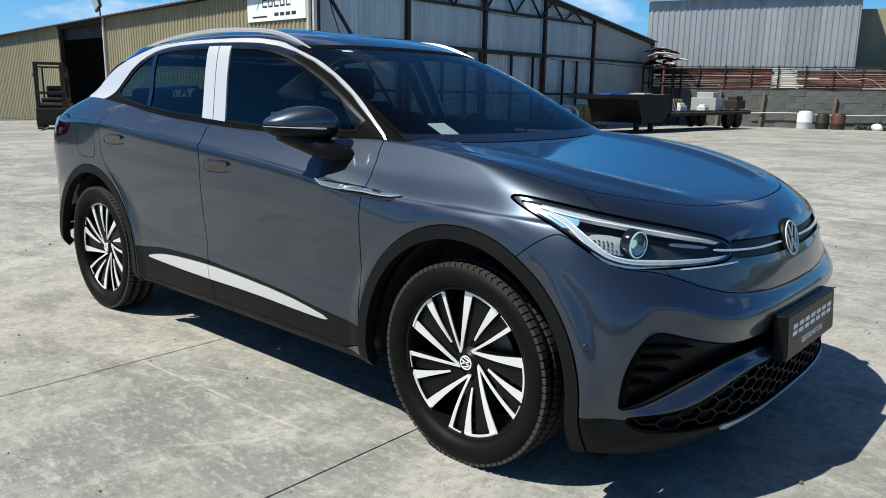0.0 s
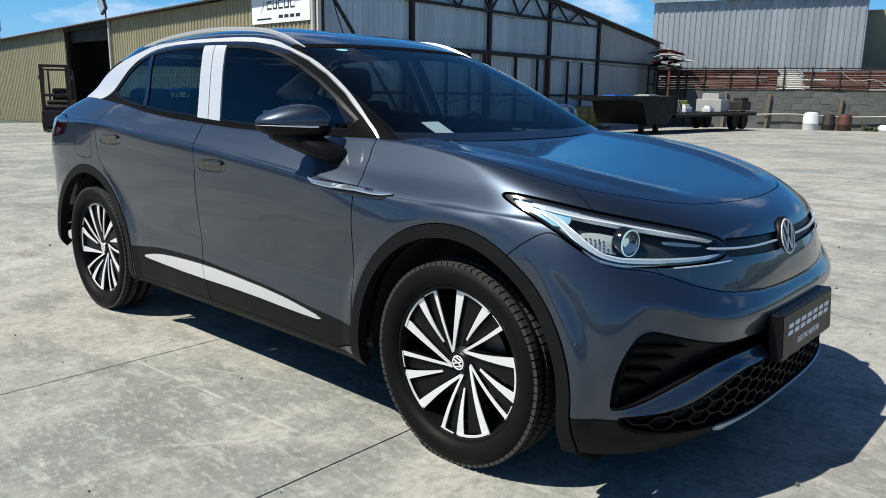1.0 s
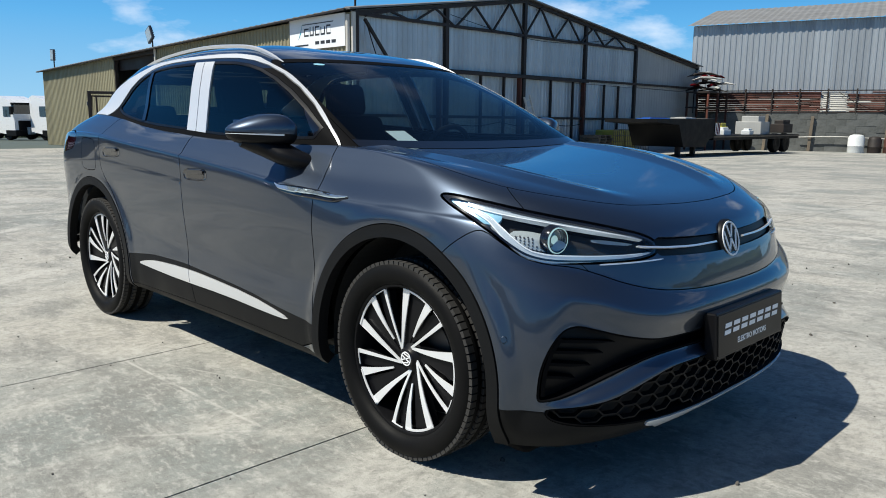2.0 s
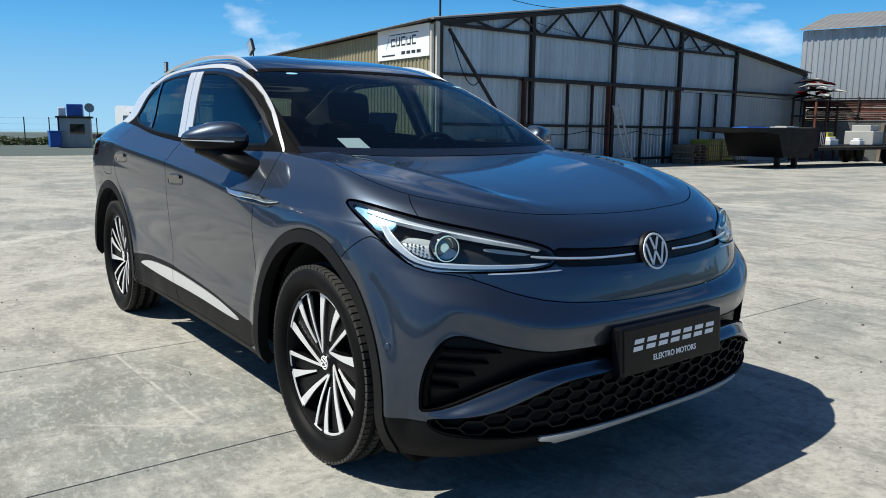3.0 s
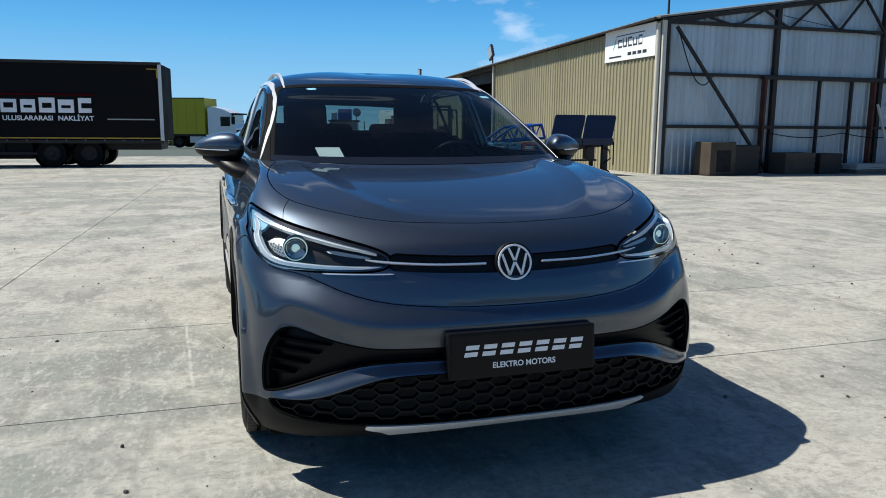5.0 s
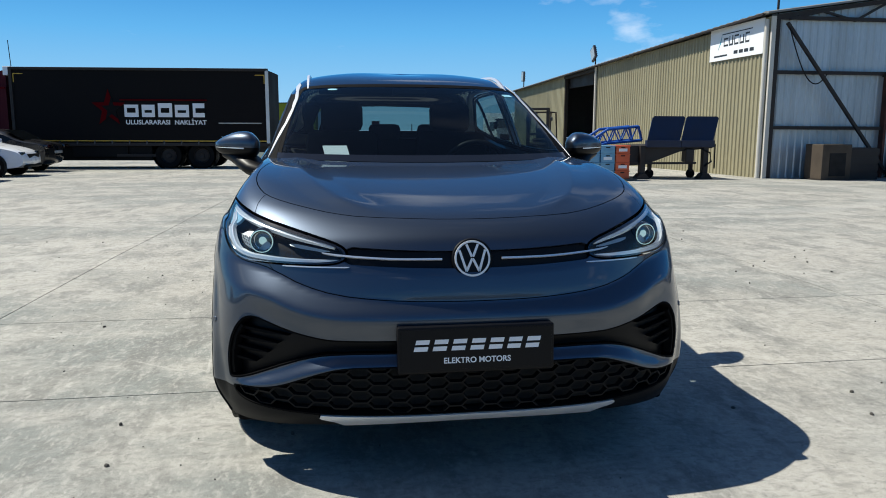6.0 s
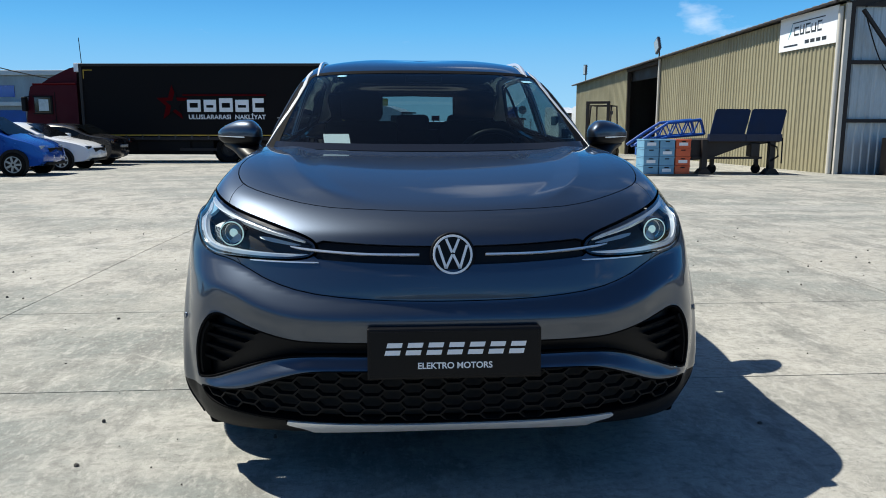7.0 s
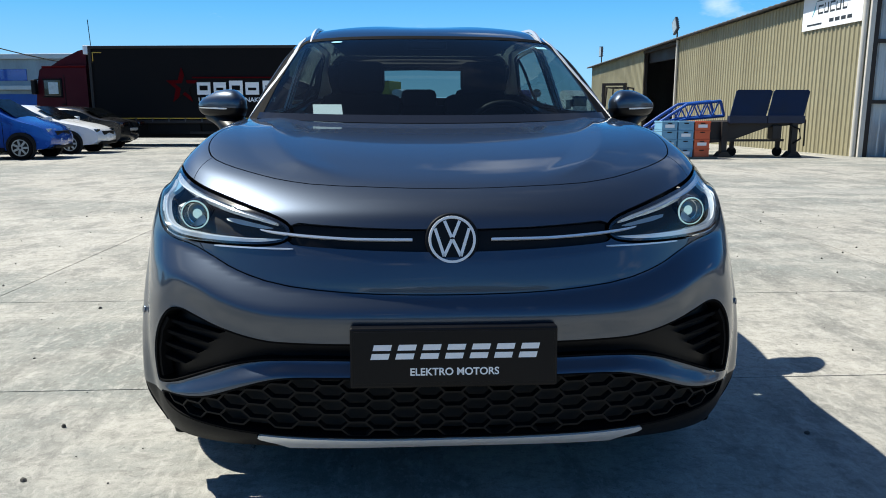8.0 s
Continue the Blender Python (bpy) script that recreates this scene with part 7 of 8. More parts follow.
# ---- guard hut, fence and small things at the far edge ----
hut = thing("guard_hut", pose(-61.0, 10.2, fall(61, 10), 0, 0, 75), "small white guard hut with a blue tank on its roof", "hut")
part("hut_wall", box((-1.1, -1.0, 0), (1.1, 1.0, 2.2), 0.02), GREY_WALL, hut)
part("hut_roof", box((-1.25, -1.15, 2.2), (1.25, 1.15, 2.34), 0.02), STEEL_DARK, hut)
part("hut_window", box((-0.3, -1.02, 1.0), (0.7, -0.99, 1.75)), DARK_GLASS, hut)
part("hut_post", box((-1.12, -1.02, 0), (-1.0, -0.9, 2.2)), STEEL_DARK, hut)
part("roof_tank", box((-0.5, -0.6, 2.34), (0.6, 0.6, 3.25), 0.06), BLUE_STEEL, hut, "blue water tank")
part("white_tank", box((-1.1, -0.5, 2.34), (-0.6, 0.5, 3.0), 0.08), WHITE_PAINT, hut)
part("dish", lathe([(0.001, 0.0), (0.2, 0.03), (0.36, 0.12)], pose(1.05, -0.6, 2.95, 75, 0, 20), 20), GREY_WALL, hut, "satellite dish")
part("dish_arm", tube([(1.05, -0.5, 2.3), (1.05, -0.55, 2.95)], 0.03, 6), STEEL_DARK, hut)
bin_blue = part("waste_bin", add_box(box((-0.4, -0.4, 0.05), (0.4, 0.4, 1.15), 0.06), (-0.44, -0.44, 1.13), (0.44, 0.44, 1.25), 0.03), BLUE_STEEL)
bin_blue.matrix_world = pose(-60.2, 8.6, fall(61, 9))
tagged(bin_blue, "blue waste bin standing beside the guard hut", "bin")
fence = thing("wire_fence", Matrix.Identity(4), "tall wire fence on thin posts at the yard's edge", "fence")
for k in range(9):
    y = -1.5 + k * 1.9
    part("fence_post", tube([(-70, y, fall(70, 0)), (-70, y, fall(70, 0) + 2.4)], 0.045, 6), STEEL_DARK, fence)
for z in (0.3, 0.8, 1.3, 1.8, 2.3):
    part("fence_wire", tube([(-70, -1.5, fall(70, 0) + z), (-70, 13.7, fall(70, 0) + z)], 0.006, 4), STEEL_DARK, fence)
block_box = part("concrete_box", box((-0.9, -0.9, 0), (0.9, 0.9, 1.0), 0.05), WOOD)
block_box.matrix_world = pose(-60.0, 3.2, fall(60, 3))
tagged(block_box, "brown concrete box at the yard entrance", "box")
flag = thing("flag_stand", pose(-52.0, 3.4, fall(52, 3)), "small red flag on two dark posts", "flag")
for y in (-0.18, 0.18):
    part("post", tube([(0, y, 0), (0, y, 1.55)], 0.05, 6), STEEL_DARK, flag)
part("cloth", box((-0.01, -0.42, 1.95), (0.01, 0.15, 2.3)), LOGO_RED, flag, "red flag cloth")
part("flag_pole", tube([(0, 0.15, 1.5), (0, 0.15, 2.35)], 0.02, 5), SIGN_WHITE, flag)

office = thing("office_building", pose(-46.0, -24.0, fall(46, -24), 0, 0, 82), "low grey office building with blue roller doors", "building")
part("office_wall", box((-16, 0, 0), (8, 6, 4.6)), GREY_SHEET, office)
part("office_roof", box((-16.2, -0.3, 4.6), (8.2, 6.2, 4.9), 0.03), TANK_WHITE, office)
part("canopy", box((-16, -0.5, 2.75), (8, 0.0, 3.0), 0.02), TANK_WHITE, office)
for x in (-10.0, -5.0, 0.0, 4.6):
    part("roller_door", box((x - 1.5, -0.06, 0), (x + 1.5, 0.02, 2.5), 0.01), BLUE_STEEL, office, "blue roller door")
    part("office_window", box((x - 0.9, -0.04, 3.3), (x + 0.9, 0.02, 4.0), 0.01), BLUE_PAINT, office)
pole = thing("utility_pole", pose(-40, -30, fall(40, 30)), "wooden utility pole with a wire to the office", "pole")
part("pole", tube([(0, 0, 0), (0, 0, 7.9)], [0.14, 0.10], 10), WOOD, pole)
part("wire", tube([(0, 16 * t, 7.5 - fall(40, 30) - 4.5 * t - 0.8 * math.sin(math.pi * t)) for t in np.linspace(0, 1, 16)], 0.03, 5), PLASTIC, pole)


# ---- parked cars ----
def side_car(m, paint, outline, glass, label, length, lamps, rim):
    """A parked car from its side outline; local x is forwards, z up. The body is skinned over ribs that curve in at sides, ends and roof."""
    t = thing("parked_car", m, label, "car", "cars parked by the lorry")
    pts = rounded(rounded(outline, 1), 2)
    half, axles, arch = 0.88, (0.31 * length, -0.29 * length), 0.345
    span = max(abs(p[0]) for p in pts)

    def wide(x, z):
        top = 1 - 0.24 * max(0.0, (z - 0.85) / 0.75) ** 1.1 - 0.06 * max(0.0, (0.45 - z) / 0.3)
        return half * top * (1 - 0.22 * max(0.0, abs(x) / span - 0.72) ** 1.5 / 0.148)

    bm, rows = bmesh.new(), []
    for s in (-1.0, -0.97, -0.88, -0.6, 0.0, 0.6, 0.88, 0.97, 1.0):
        shrink = 1 - 0.10 * abs(s) ** 8
        rows.append([bm.verts.new((x * (1 - 0.045 * s * s), s * wide(x, z), 0.62 + (z - 0.62) * (shrink if z > 0.62 else 1.0) * (1 - 0.03 * s * s))) for x, z in pts])
    n = len(pts)
    for a, b in zip(rows, rows[1:]):
        for k in range(n):
            bm.faces.new((a[k], a[(k + 1) % n], b[(k + 1) % n], b[k]))
    bm.faces.new(rows[0])
    bm.faces.new(rows[-1])
    body = part("body", bm, paint, t, "", True)
    for s in (-1, 1):
        for pane in glass:
            bm = bmesh.new()
            ring = rounded(pane, 1)
            outer = [bm.verts.new((x * 0.97, s * (wide(x, z) + 0.006), 0.62 + (z - 0.62) * 0.905)) for x, z in ring]
            inner = [bm.verts.new((v.co.x, v.co.y - s * 0.05, v.co.z)) for v in outer]
            bm.faces.new(outer)
            for k in range(len(ring)):
                bm.faces.new((outer[k], outer[(k + 1) % len(ring)], inner[(k + 1) % len(ring)], inner[k]))
            part("side_window", bm, CAR_GLASS, body)
        for x in axles:
            part("wheel_arch", lathe([(0.001, 0.004), (arch, 0.004), (arch + 0.02, -0.004), (arch + 0.02, -0.12)], pose(x, s * (half - 0.012), 0.34, -90 * s), 28), INNER, body, "dark wheel arch", True)
            wheel = road_wheel(t, x, s * (half - 0.085), 0.315, 0.21, None, RUBBER)
            for k in range(7):
                a = k * math.tau / 7
                part("spoke", box((0.03, -0.026, -0.01), (0.205, 0.026, 0.012), 0.004, pose(x, s * (half + 0.004), 0.315, -90 * s) @ pose(0, 0, 0, 0, 0, math.degrees(a))), rim, wheel)
            part("rim_ring", lathe([(0.19, 0.0), (0.195, 0.014), (0.215, 0.014), (0.22, 0.0)], pose(x, s * (half + 0.004), 0.315, -90 * s), 28), rim, wheel, "", True)
        part("sill", box((axles[1] + 0.4, s * (half - 0.02) - 0.012, 0.22), (axles[0] - 0.4, s * (half - 0.02) + 0.012, 0.32), 0.008), PLASTIC, body)
        for x in (-0.08, 0.9):
            part("door_seam", box((x, s * (wide(x, 0.7) - 0.002) - 0.004, 0.36), (x + 0.012, s * (wide(x, 0.7) - 0.002) + 0.004, 0.94)), PLASTIC, body)
        part("door_handle", box((-0.02, s * wide(0, 0.85) - 0.018, 0.83), (0.16, s * wide(0, 0.85) + 0.018, 0.86), 0.008), paint, body)
        part("mirror", box((0.19 * length, s * (half + 0.08) - 0.10, 0.96), (0.19 * length + 0.13, s * (half + 0.08) + 0.10, 1.10), 0.035), paint, body, "", True)
    for (x0, x1, y0, y1, z0, z1, mat, name) in lamps:
        for s in (-1, 1) if y0 > 0.05 else (1,):
            part(name, box((x0, min(s * y0, s * y1), z0), (x1, max(s * y0, s * y1), z1), 0.025), mat, body, "", True)
    return t


SEDAN = [(-2.35, 0.32), (-2.38, 0.80), (-2.25, 0.98), (-1.55, 1.06), (-0.95, 1.38), (-0.2, 1.46), (0.35, 1.38), (1.05, 1.0), (1.95, 0.84), (2.28, 0.66), (2.32, 0.34), (1.9, 0.22), (-2.0, 0.22)]
SEDAN_GLASS = ([(-1.45, 1.06), (-0.92, 1.36), (-0.25, 1.42), (-0.25, 1.04)], [(-0.19, 1.04), (-0.19, 1.42), (0.3, 1.34), (0.86, 1.03)])
VAN = [(-2.1, 0.32), (-2.15, 1.0), (-2.05, 1.55), (-1.7, 1.64), (-0.1, 1.64), (0.45, 1.52), (1.15, 1.08), (1.85, 0.90), (2.08, 0.68), (2.1, 0.34), (1.8, 0.22), (-1.9, 0.22)]
VAN_GLASS = ([(-1.9, 1.08), (-1.85, 1.54), (-0.75, 1.58), (-0.75, 1.07)], [(-0.69, 1.07), (-0.69, 1.58), (0.3, 1.48), (0.95, 1.06)])


def front_lamps(x, lamp_z, lamp=LAMP_GREY):
    return ((x - 0.34, x - 0.13, 0.40, 0.69, lamp_z + 0.02, lamp_z + 0.13, lamp, "headlamp"), (x - 0.16, x - 0.035, -0.40, 0.40, lamp_z - 0.06, lamp_z + 0.07, PLASTIC, "grille"), (x - 0.18, x - 0.03, -0.55, 0.55, 0.28, 0.37, PLASTIC, "lower_intake"), (x - 0.06, x - 0.005, -0.26, 0.26, 0.44, 0.55, WHITE, "plate_bar"))


def shield_pane(t, a, b, half):
    """The windscreen of a parked car between two heights."""
    (x0, z0), (x1, z1) = a, b
    bm = bmesh.new()
    k = [bm.verts.new(v) for v in ((x0, -half, z0), (x0, half, z0), (x1, half * 0.86, z1), (x1, -half * 0.86, z1))]
    bm.faces.new(k)
    bmesh.ops.solidify(bm, geom=bm.faces[:], thickness=0.02)
    part("windscreen", bm, CAR_GLASS, t)


van = side_car(pose(-18.02, -11.19, fall(18, 11.2), 0, 0, 91), BLUE_PAINT, VAN, VAN_GLASS, "bright blue small van parked beside a white saloon", 4.2, front_lamps(2.08, 0.66), LAMP_GREY)
shield_pane(van, (1.17, 1.10), (0.47, 1.55), 0.72)
sed = side_car(pose(-21.05, -11.35, fall(21, 11.3), 0, 0, 90), WHITE_PAINT, SEDAN, SEDAN_GLASS, "white saloon car parked beside a blue van", 4.6, front_lamps(2.30, 0.60, DARK_GLASS), LAMP_GREY)
shield_pane(sed, (1.09, 1.02), (0.40, 1.40), 0.70)
tail = ((-2.42, -2.32, 0.42, 0.84, 0.78, 0.92, RED_LENS, "tail_lamp"), (-2.42, -2.36, -0.26, 0.26, 0.62, 0.72, GREY_WALL, "plate_bar"))
dark = side_car(pose(-24.3, -11.75, fall(24.3, 11.8), 0, 0, 264), BLACK_PAINT, SEDAN, SEDAN_GLASS, "black saloon car parked tail out", 4.6, tail, LAMP_GREY)
shield_pane(dark, (-1.58, 1.08), (-0.98, 1.40), 0.70)
black = side_car(pose(-14.9, -12.15, fall(14.9, 12.1), 0, 0, 97), BLACK_PAINT, VAN, VAN_GLASS, "black van parked beside a blue van", 4.2, front_lamps(2.08, 0.66), LAMP_GREY)

# ---- loading ramp machine and crates before the long flank ----
ramp = thing("loading_ramp", pose(-17.0, 9.0, fall(17, 9), 0, 0, 90), "blue and black steel loading ramp with two raised flaps", "machine")
# local x runs along world +y, local y towards the hall, local z up
for x0 in (-0.45, 0.58):
    part("flap", prism([(x0, 0), (x0 + 0.98, 0), (x0 + 1.24, 0.74), (x0 + 1.20, 0.79), (x0 + 0.30, 0.79), (x0 + 0.25, 0.75)], 0.03, pose(0, 0.04, 1.02, 72, 0, 0)), NAVY_STEEL, ramp, "dark raised flap")
    part("flap_plate", box((x0 - 0.02, -0.06, 0.90), (x0 + 1.0, 0.10, 1.10), 0.01), NAVY_STEEL, ramp, "dark blue steel hinge plate")
part("ramp_deck", prism([(-1.5, 0.92), (1.6, 1.0), (1.6, 0.88), (0.6, 0.78), (-0.4, 0.42), (-1.5, 0.34)], 1.6, Matrix(((1, 0, 0, 0), (0, 0, 1, 0.1), (0, 1, 0, 0), (0, 0, 0, 1)))), STEEL_DARK, ramp)
for x in (-0.56, 1.35):
    part("leg", box((x - 0.08, -0.02, 0.0), (x + 0.08, 0.14, 0.95), 0.01), STEEL_DARK, ramp)
    part("foot", prism([(x - 0.22, 0.0), (x + 0.22, 0.0), (x + 0.08, 0.16), (x - 0.08, 0.16)], 0.3, Matrix(((1, 0, 0, 0), (0, 0, 1, -0.08), (0, 1, 0, 0), (0, 0, 0, 1)))), STEEL_DARK, ramp)
for x in (-0.19, 1.08):
    part("wheel_leg", box((x - 0.05, 0.3, 0.2), (x + 0.05, 0.4, 0.85), 0.01), STEEL_DARK, ramp)
    part("caster", lathe([(0.001, -0.04), (0.11, -0.04), (0.13, -0.02), (0.13, 0.02), (0.11, 0.04), (0.001, 0.04)], pose(x, 0.35, 0.14, 90), 20), RUBBER, ramp)
part("tie_bar", box((-0.9, 0.05, 0.42), (1.1, 0.12, 0.48)), STEEL_DARK, ramp)
part("pump_box", box((0.75, 0.0, 0.48), (1.0, 0.3, 0.85), 0.02), STEEL_DARK, ramp)
part("hose", tube([(1.2, -0.02, 0.85), (1.45, -0.05, 0.75), (1.5, -0.05, 0.5), (1.3, -0.03, 0.36)], 0.025, 6), PLASTIC, ramp)
part("crank", tube([(1.62, 0.0, 1.0), (1.62, -0.02, 0.3)], 0.02, 6), PLASTIC, ramp)
truss = [(-2.23, 0.9, 0.77), (-1.75, 0.9, 1.10), (-1.28, 0.9, 1.40), (-0.34, 0.9, 1.49)]
low_truss = [(-2.10, 0.9, 0.74), (-1.75, 0.9, 0.86), (-1.28, 0.9, 1.0), (-0.22, 0.9, 1.09)]
for back in (0.0, 0.7):
    for line, name in ((truss, "guard_rail"), (low_truss, "ramp_beam")):
        part(name, tube([(x, y + back, z) for x, y, z in line], 0.042, 8), BLUE_STEEL, ramp, "blue tubular rail")
    high_line, low_line = ([(x, z) for x, _, z in sorted(line)] for line in (truss, low_truss))
    for k in range(10):
        x0, x1 = -2.0 + 0.18 * k, -2.0 + 0.18 * (k + 1)
        up, down = (x0, x1) if k % 2 else (x1, x0)
        part("rail_strut", tube([(up, 0.9 + back, table(up, high_line)), (down, 0.9 + back, table(down, low_line))], 0.02, 6), BLUE_STEEL, ramp)
    part("rail_post", tube([(-0.34, 0.9 + back, 1.49), (-0.22, 0.9 + back, 1.09)], 0.042, 8), BLUE_STEEL, ramp)
part("ramp_side", box((-2.2, 0.84, 0.5), (-0.4, 0.94, 0.72), 0.01, pose(0, 0, 0.0)), BLUE_STEEL, ramp)

for k in range(4):
    for j in range(3):
        mat = ORANGE_CRATE if j == 2 else BLUE_CRATE
        label = "orange plastic crate in a stack" if mat is ORANGE_CRATE else "blue plastic crate in a stack"
        c = thing("plastic_crate", pose(-16.6, 6.70 + j * 0.43, fall(16.6, 7) + 0.05 + k * 0.228, 0, 0, 90), label, "crate", "stacked plastic crates")
        part("crate_body", box((-0.20, -0.3, 0), (0.20, 0.3, 0.205), 0.012), mat, c)
        part("crate_rim", box((-0.21, -0.31, 0.19), (0.21, 0.31, 0.224), 0.008), mat, c)
        part("crate_label", box((-0.12, -0.304, 0.06), (0.12, -0.300, 0.14)), SIGN_WHITE if (k + j) % 2 else mat, c)
        part("hand_hole", box((-0.06, -0.303, 0.155), (0.06, -0.299, 0.185), 0.001), INNER, c)
base = part("pallet", add_box(add_box(box((-0.75, -0.4, 0.03), (0.75, 0.4, 0.05)), (-0.75, -0.4, 0), (0.75, -0.3, 0.03)), (-0.75, 0.3, 0), (0.75, 0.4, 0.03)), WOOD)
base.matrix_world = pose(-16.6, 7.2, fall(16.6, 7), 0, 0, 90)
tagged(base, "flat wooden pallet under plastic crates", "pallet")

# ---- forklift ----
fork = thing("forklift", pose(-27.4, 8.35, fall(27.4, 8.3), 0, 0, 62), "black and yellow forklift standing before the open bay", "forklift")
for x in (-0.42, 0.42):
    part("mast", box((x - 0.06, -0.08, 0.05), (x + 0.06, 0.08, 2.35), 0.01), STEEL_DARK, fork)
    part("fork_arm", box((x * 0.7 - 0.06, -1.1, 0.05), (x * 0.7 + 0.06, -0.05, 0.10)), STEEL_DARK, fork)
for z in (0.5, 1.25, 2.28):
    part("mast_bar", box((-0.48, -0.09, z), (0.48, 0.05, z + 0.10), 0.01), STEEL_DARK, fork)
part("carriage", box((-0.5, -0.16, 0.15), (0.5, -0.09, 0.75), 0.02), STEEL_DARK, fork)
part("chassis", box((-0.52, 0.2, 0.2), (0.52, 2.0, 0.95), 0.08), STEEL_DARK, fork)
part("engine_cover", box((-0.45, 0.9, 0.95), (0.45, 1.95, 1.12), 0.06), STEEL_DARK, fork)
part("seat", box((-0.25, 1.0, 1.1), (0.25, 1.5, 1.55), 0.06), PLASTIC, fork)
part("steer", tube([(0.18 * math.cos(t), 0.75 + 0.1 * math.sin(t), 1.35 + 0.12 * math.sin(t)) for t in np.linspace(0, math.tau, 16, endpoint=False)], 0.02, 6, True), PLASTIC, fork)
for x in (-0.5, 0.5):
    for y0, y1 in ((0.25, 0.55), (1.9, 1.7)):
        part("guard_post", tube([(x * 0.9, y0, 0.9), (x * 0.85, y1, 2.2)], 0.035, 6), STEEL_DARK, fork)
    part("work_lamp", box((x - 0.06, 0.2, 1.85), (x + 0.06, 0.3, 2.0), 0.02), DARK_METAL, fork)
for k in range(6):
    part("guard_bar", box((-0.45, 0.5 + k * 0.24, 2.2), (0.45, 0.54 + k * 0.24, 2.24)), STEEL_DARK, fork)
for x in (-0.45, 0.45):
    for y, r in ((0.35, 0.33), (1.7, 0.26)):
        part("wheel", lathe([(0.001, 0.09), (r * 0.6, 0.1), (r, 0.08), (r, -0.08), (r * 0.6, -0.1), (0.001, -0.09)], pose(x, y, r, 0, 90, 0), 24), RUBBER, fork)

# ---- low loader trailer with machine parts, junk pile ----
low = thing("low_loader", pose(-13.4, 20.5, fall(13.4, 30), 0, 0, 0), "long dark low-loader trailer with scrap on its deck", "trailer")
part("gooseneck", prism([(3.75, 1.585), (8.6, 1.62), (8.9, 0.85), (8.2, 0.75), (7.85, 0.42), (5.95, 0.45), (5.5, 1.36), (3.75, 1.46)], 2.4, Matrix(((0, 0, -1, 0.0), (1, 0, 0, 0), (0, 1, 0, 0), (0, 0, 0, 1)))), PLASTIC, low)
part("deck", box((-2.5, 8.6, 0.70), (0.0, 18.3, 0.90), 0.02), PLASTIC, low)
part("deck_edge", box((-0.02, 8.6, 0.82), (0.03, 18.3, 0.87)), WOOD, low)
for y in (15.75, 16.95):
    for x in (-0.25, -2.2):
        part("wheel", lathe([(0.001, 0.14), (0.26, 0.16), (0.44, 0.15), (0.48, 0.10), (0.48, -0.10), (0.44, -0.15), (0.26, -0.16), (0.001, -0.14)], pose(x, y, 0.48, 0, 90, 0), 26), RUBBER, low)
for y in (6.15, 7.45):
    part("landing_leg", box((-0.5, y, 0.12), (-0.3, y + 0.16, 1.3), 0.01), STEEL_DARK, low)
    part("leg_foot", box((-0.6, y - 0.1, 0.0), (-0.2, y + 0.26, 0.12), 0.02), STEEL_DARK, low)
for k in range(4):
    part("warning_board", prism([(0, 0), (0.45, 0), (0.45, 0.5), (0, 0.5)] if k == 0 else [(0.02 + 0.14 * (k - 1), 0.0), (0.10 + 0.14 * (k - 1), 0.0), (0.16 + 0.14 * (k - 1), 0.5), (0.08 + 0.14 * (k - 1), 0.5)], 0.01 + 0.004 * k, pose(0.03, 8.65, 0.95, 90, 0, 90)), SIGN_WHITE if k == 0 else LOGO_RED, low, "red and white warning board")
rng = random.Random(21)
for k, (x, y, z, w, d, h, mat, lab, cat) in enumerate((
    (-1.2, 5.5, 1.58, 0.8, 1.2, 0.07, BLUE_STEEL, "flat blue steel plates lying on the trailer neck", "plate"),
    (-0.8, 7.3, 1.60, 0.7, 1.2, 0.09, GREY_WALL, "pale sheet offcuts lying on the trailer neck", "sheet"),
    (-1.0, 9.6, 0.90, 0.9, 0.9, 0.75, STEEL_DARK, "dark machine part on the trailer deck", "machine part"),
    (-0.7, 10.8, 0.90, 0.6, 0.7, 0.35, TANK_WHITE, "pale casing on the trailer deck", "casing"),
    (-1.1, 11.5, 0.90, 0.5, 0.5, 0.55, TANK_YELLOW, "yellow machine part on the trailer deck", "machine part"),
    (-0.9, 14.6, 0.90, 1.2, 2.0, 0.90, GREY_WALL, "stack of pale boards on the trailer deck", "boards"),
    (-0.4, 12.9, 0.90, 0.4, 0.9, 0.30, TANK_WHITE, "white motor casing on the trailer deck", "casing"),
    (-0.5, 17.2, 0.98, 0.7, 1.2, 0.65, STEEL_DARK, "dark machine part on the trailer deck", "machine part"))):
    ob = part("scrap_piece", add_box(box((-w / 2, -d / 2, 0), (w / 2, d / 2, h * 0.7), 0.03), (-w / 3, -d / 3, h * 0.6), (w / 3, d / 2.4, h), 0.03), mat)
    ob.matrix_world = low.matrix_world @ pose(x, y, z, 0, 0, rng.uniform(-20, 20))
    tagged(ob, lab, cat)
frame_rack = thing("steel_rack", GM @ pose(27.2, -1.2, gable_ground(27)), "dark steel rack heaped with car body scrap", "rack")
for x in (-1.5, 0.0, 1.5):
    for y in (-0.6, 0.6):
        part("rack_post", box((x - 0.05, y - 0.05, 0), (x + 0.05, y + 0.05, 3.3)), RUST, frame_rack)
for z in (1.2, 2.4, 3.25):
    part("rack_beam", box((-1.6, -0.65, z), (1.6, 0.65, z + 0.08)), STEEL_DARK, frame_rack)
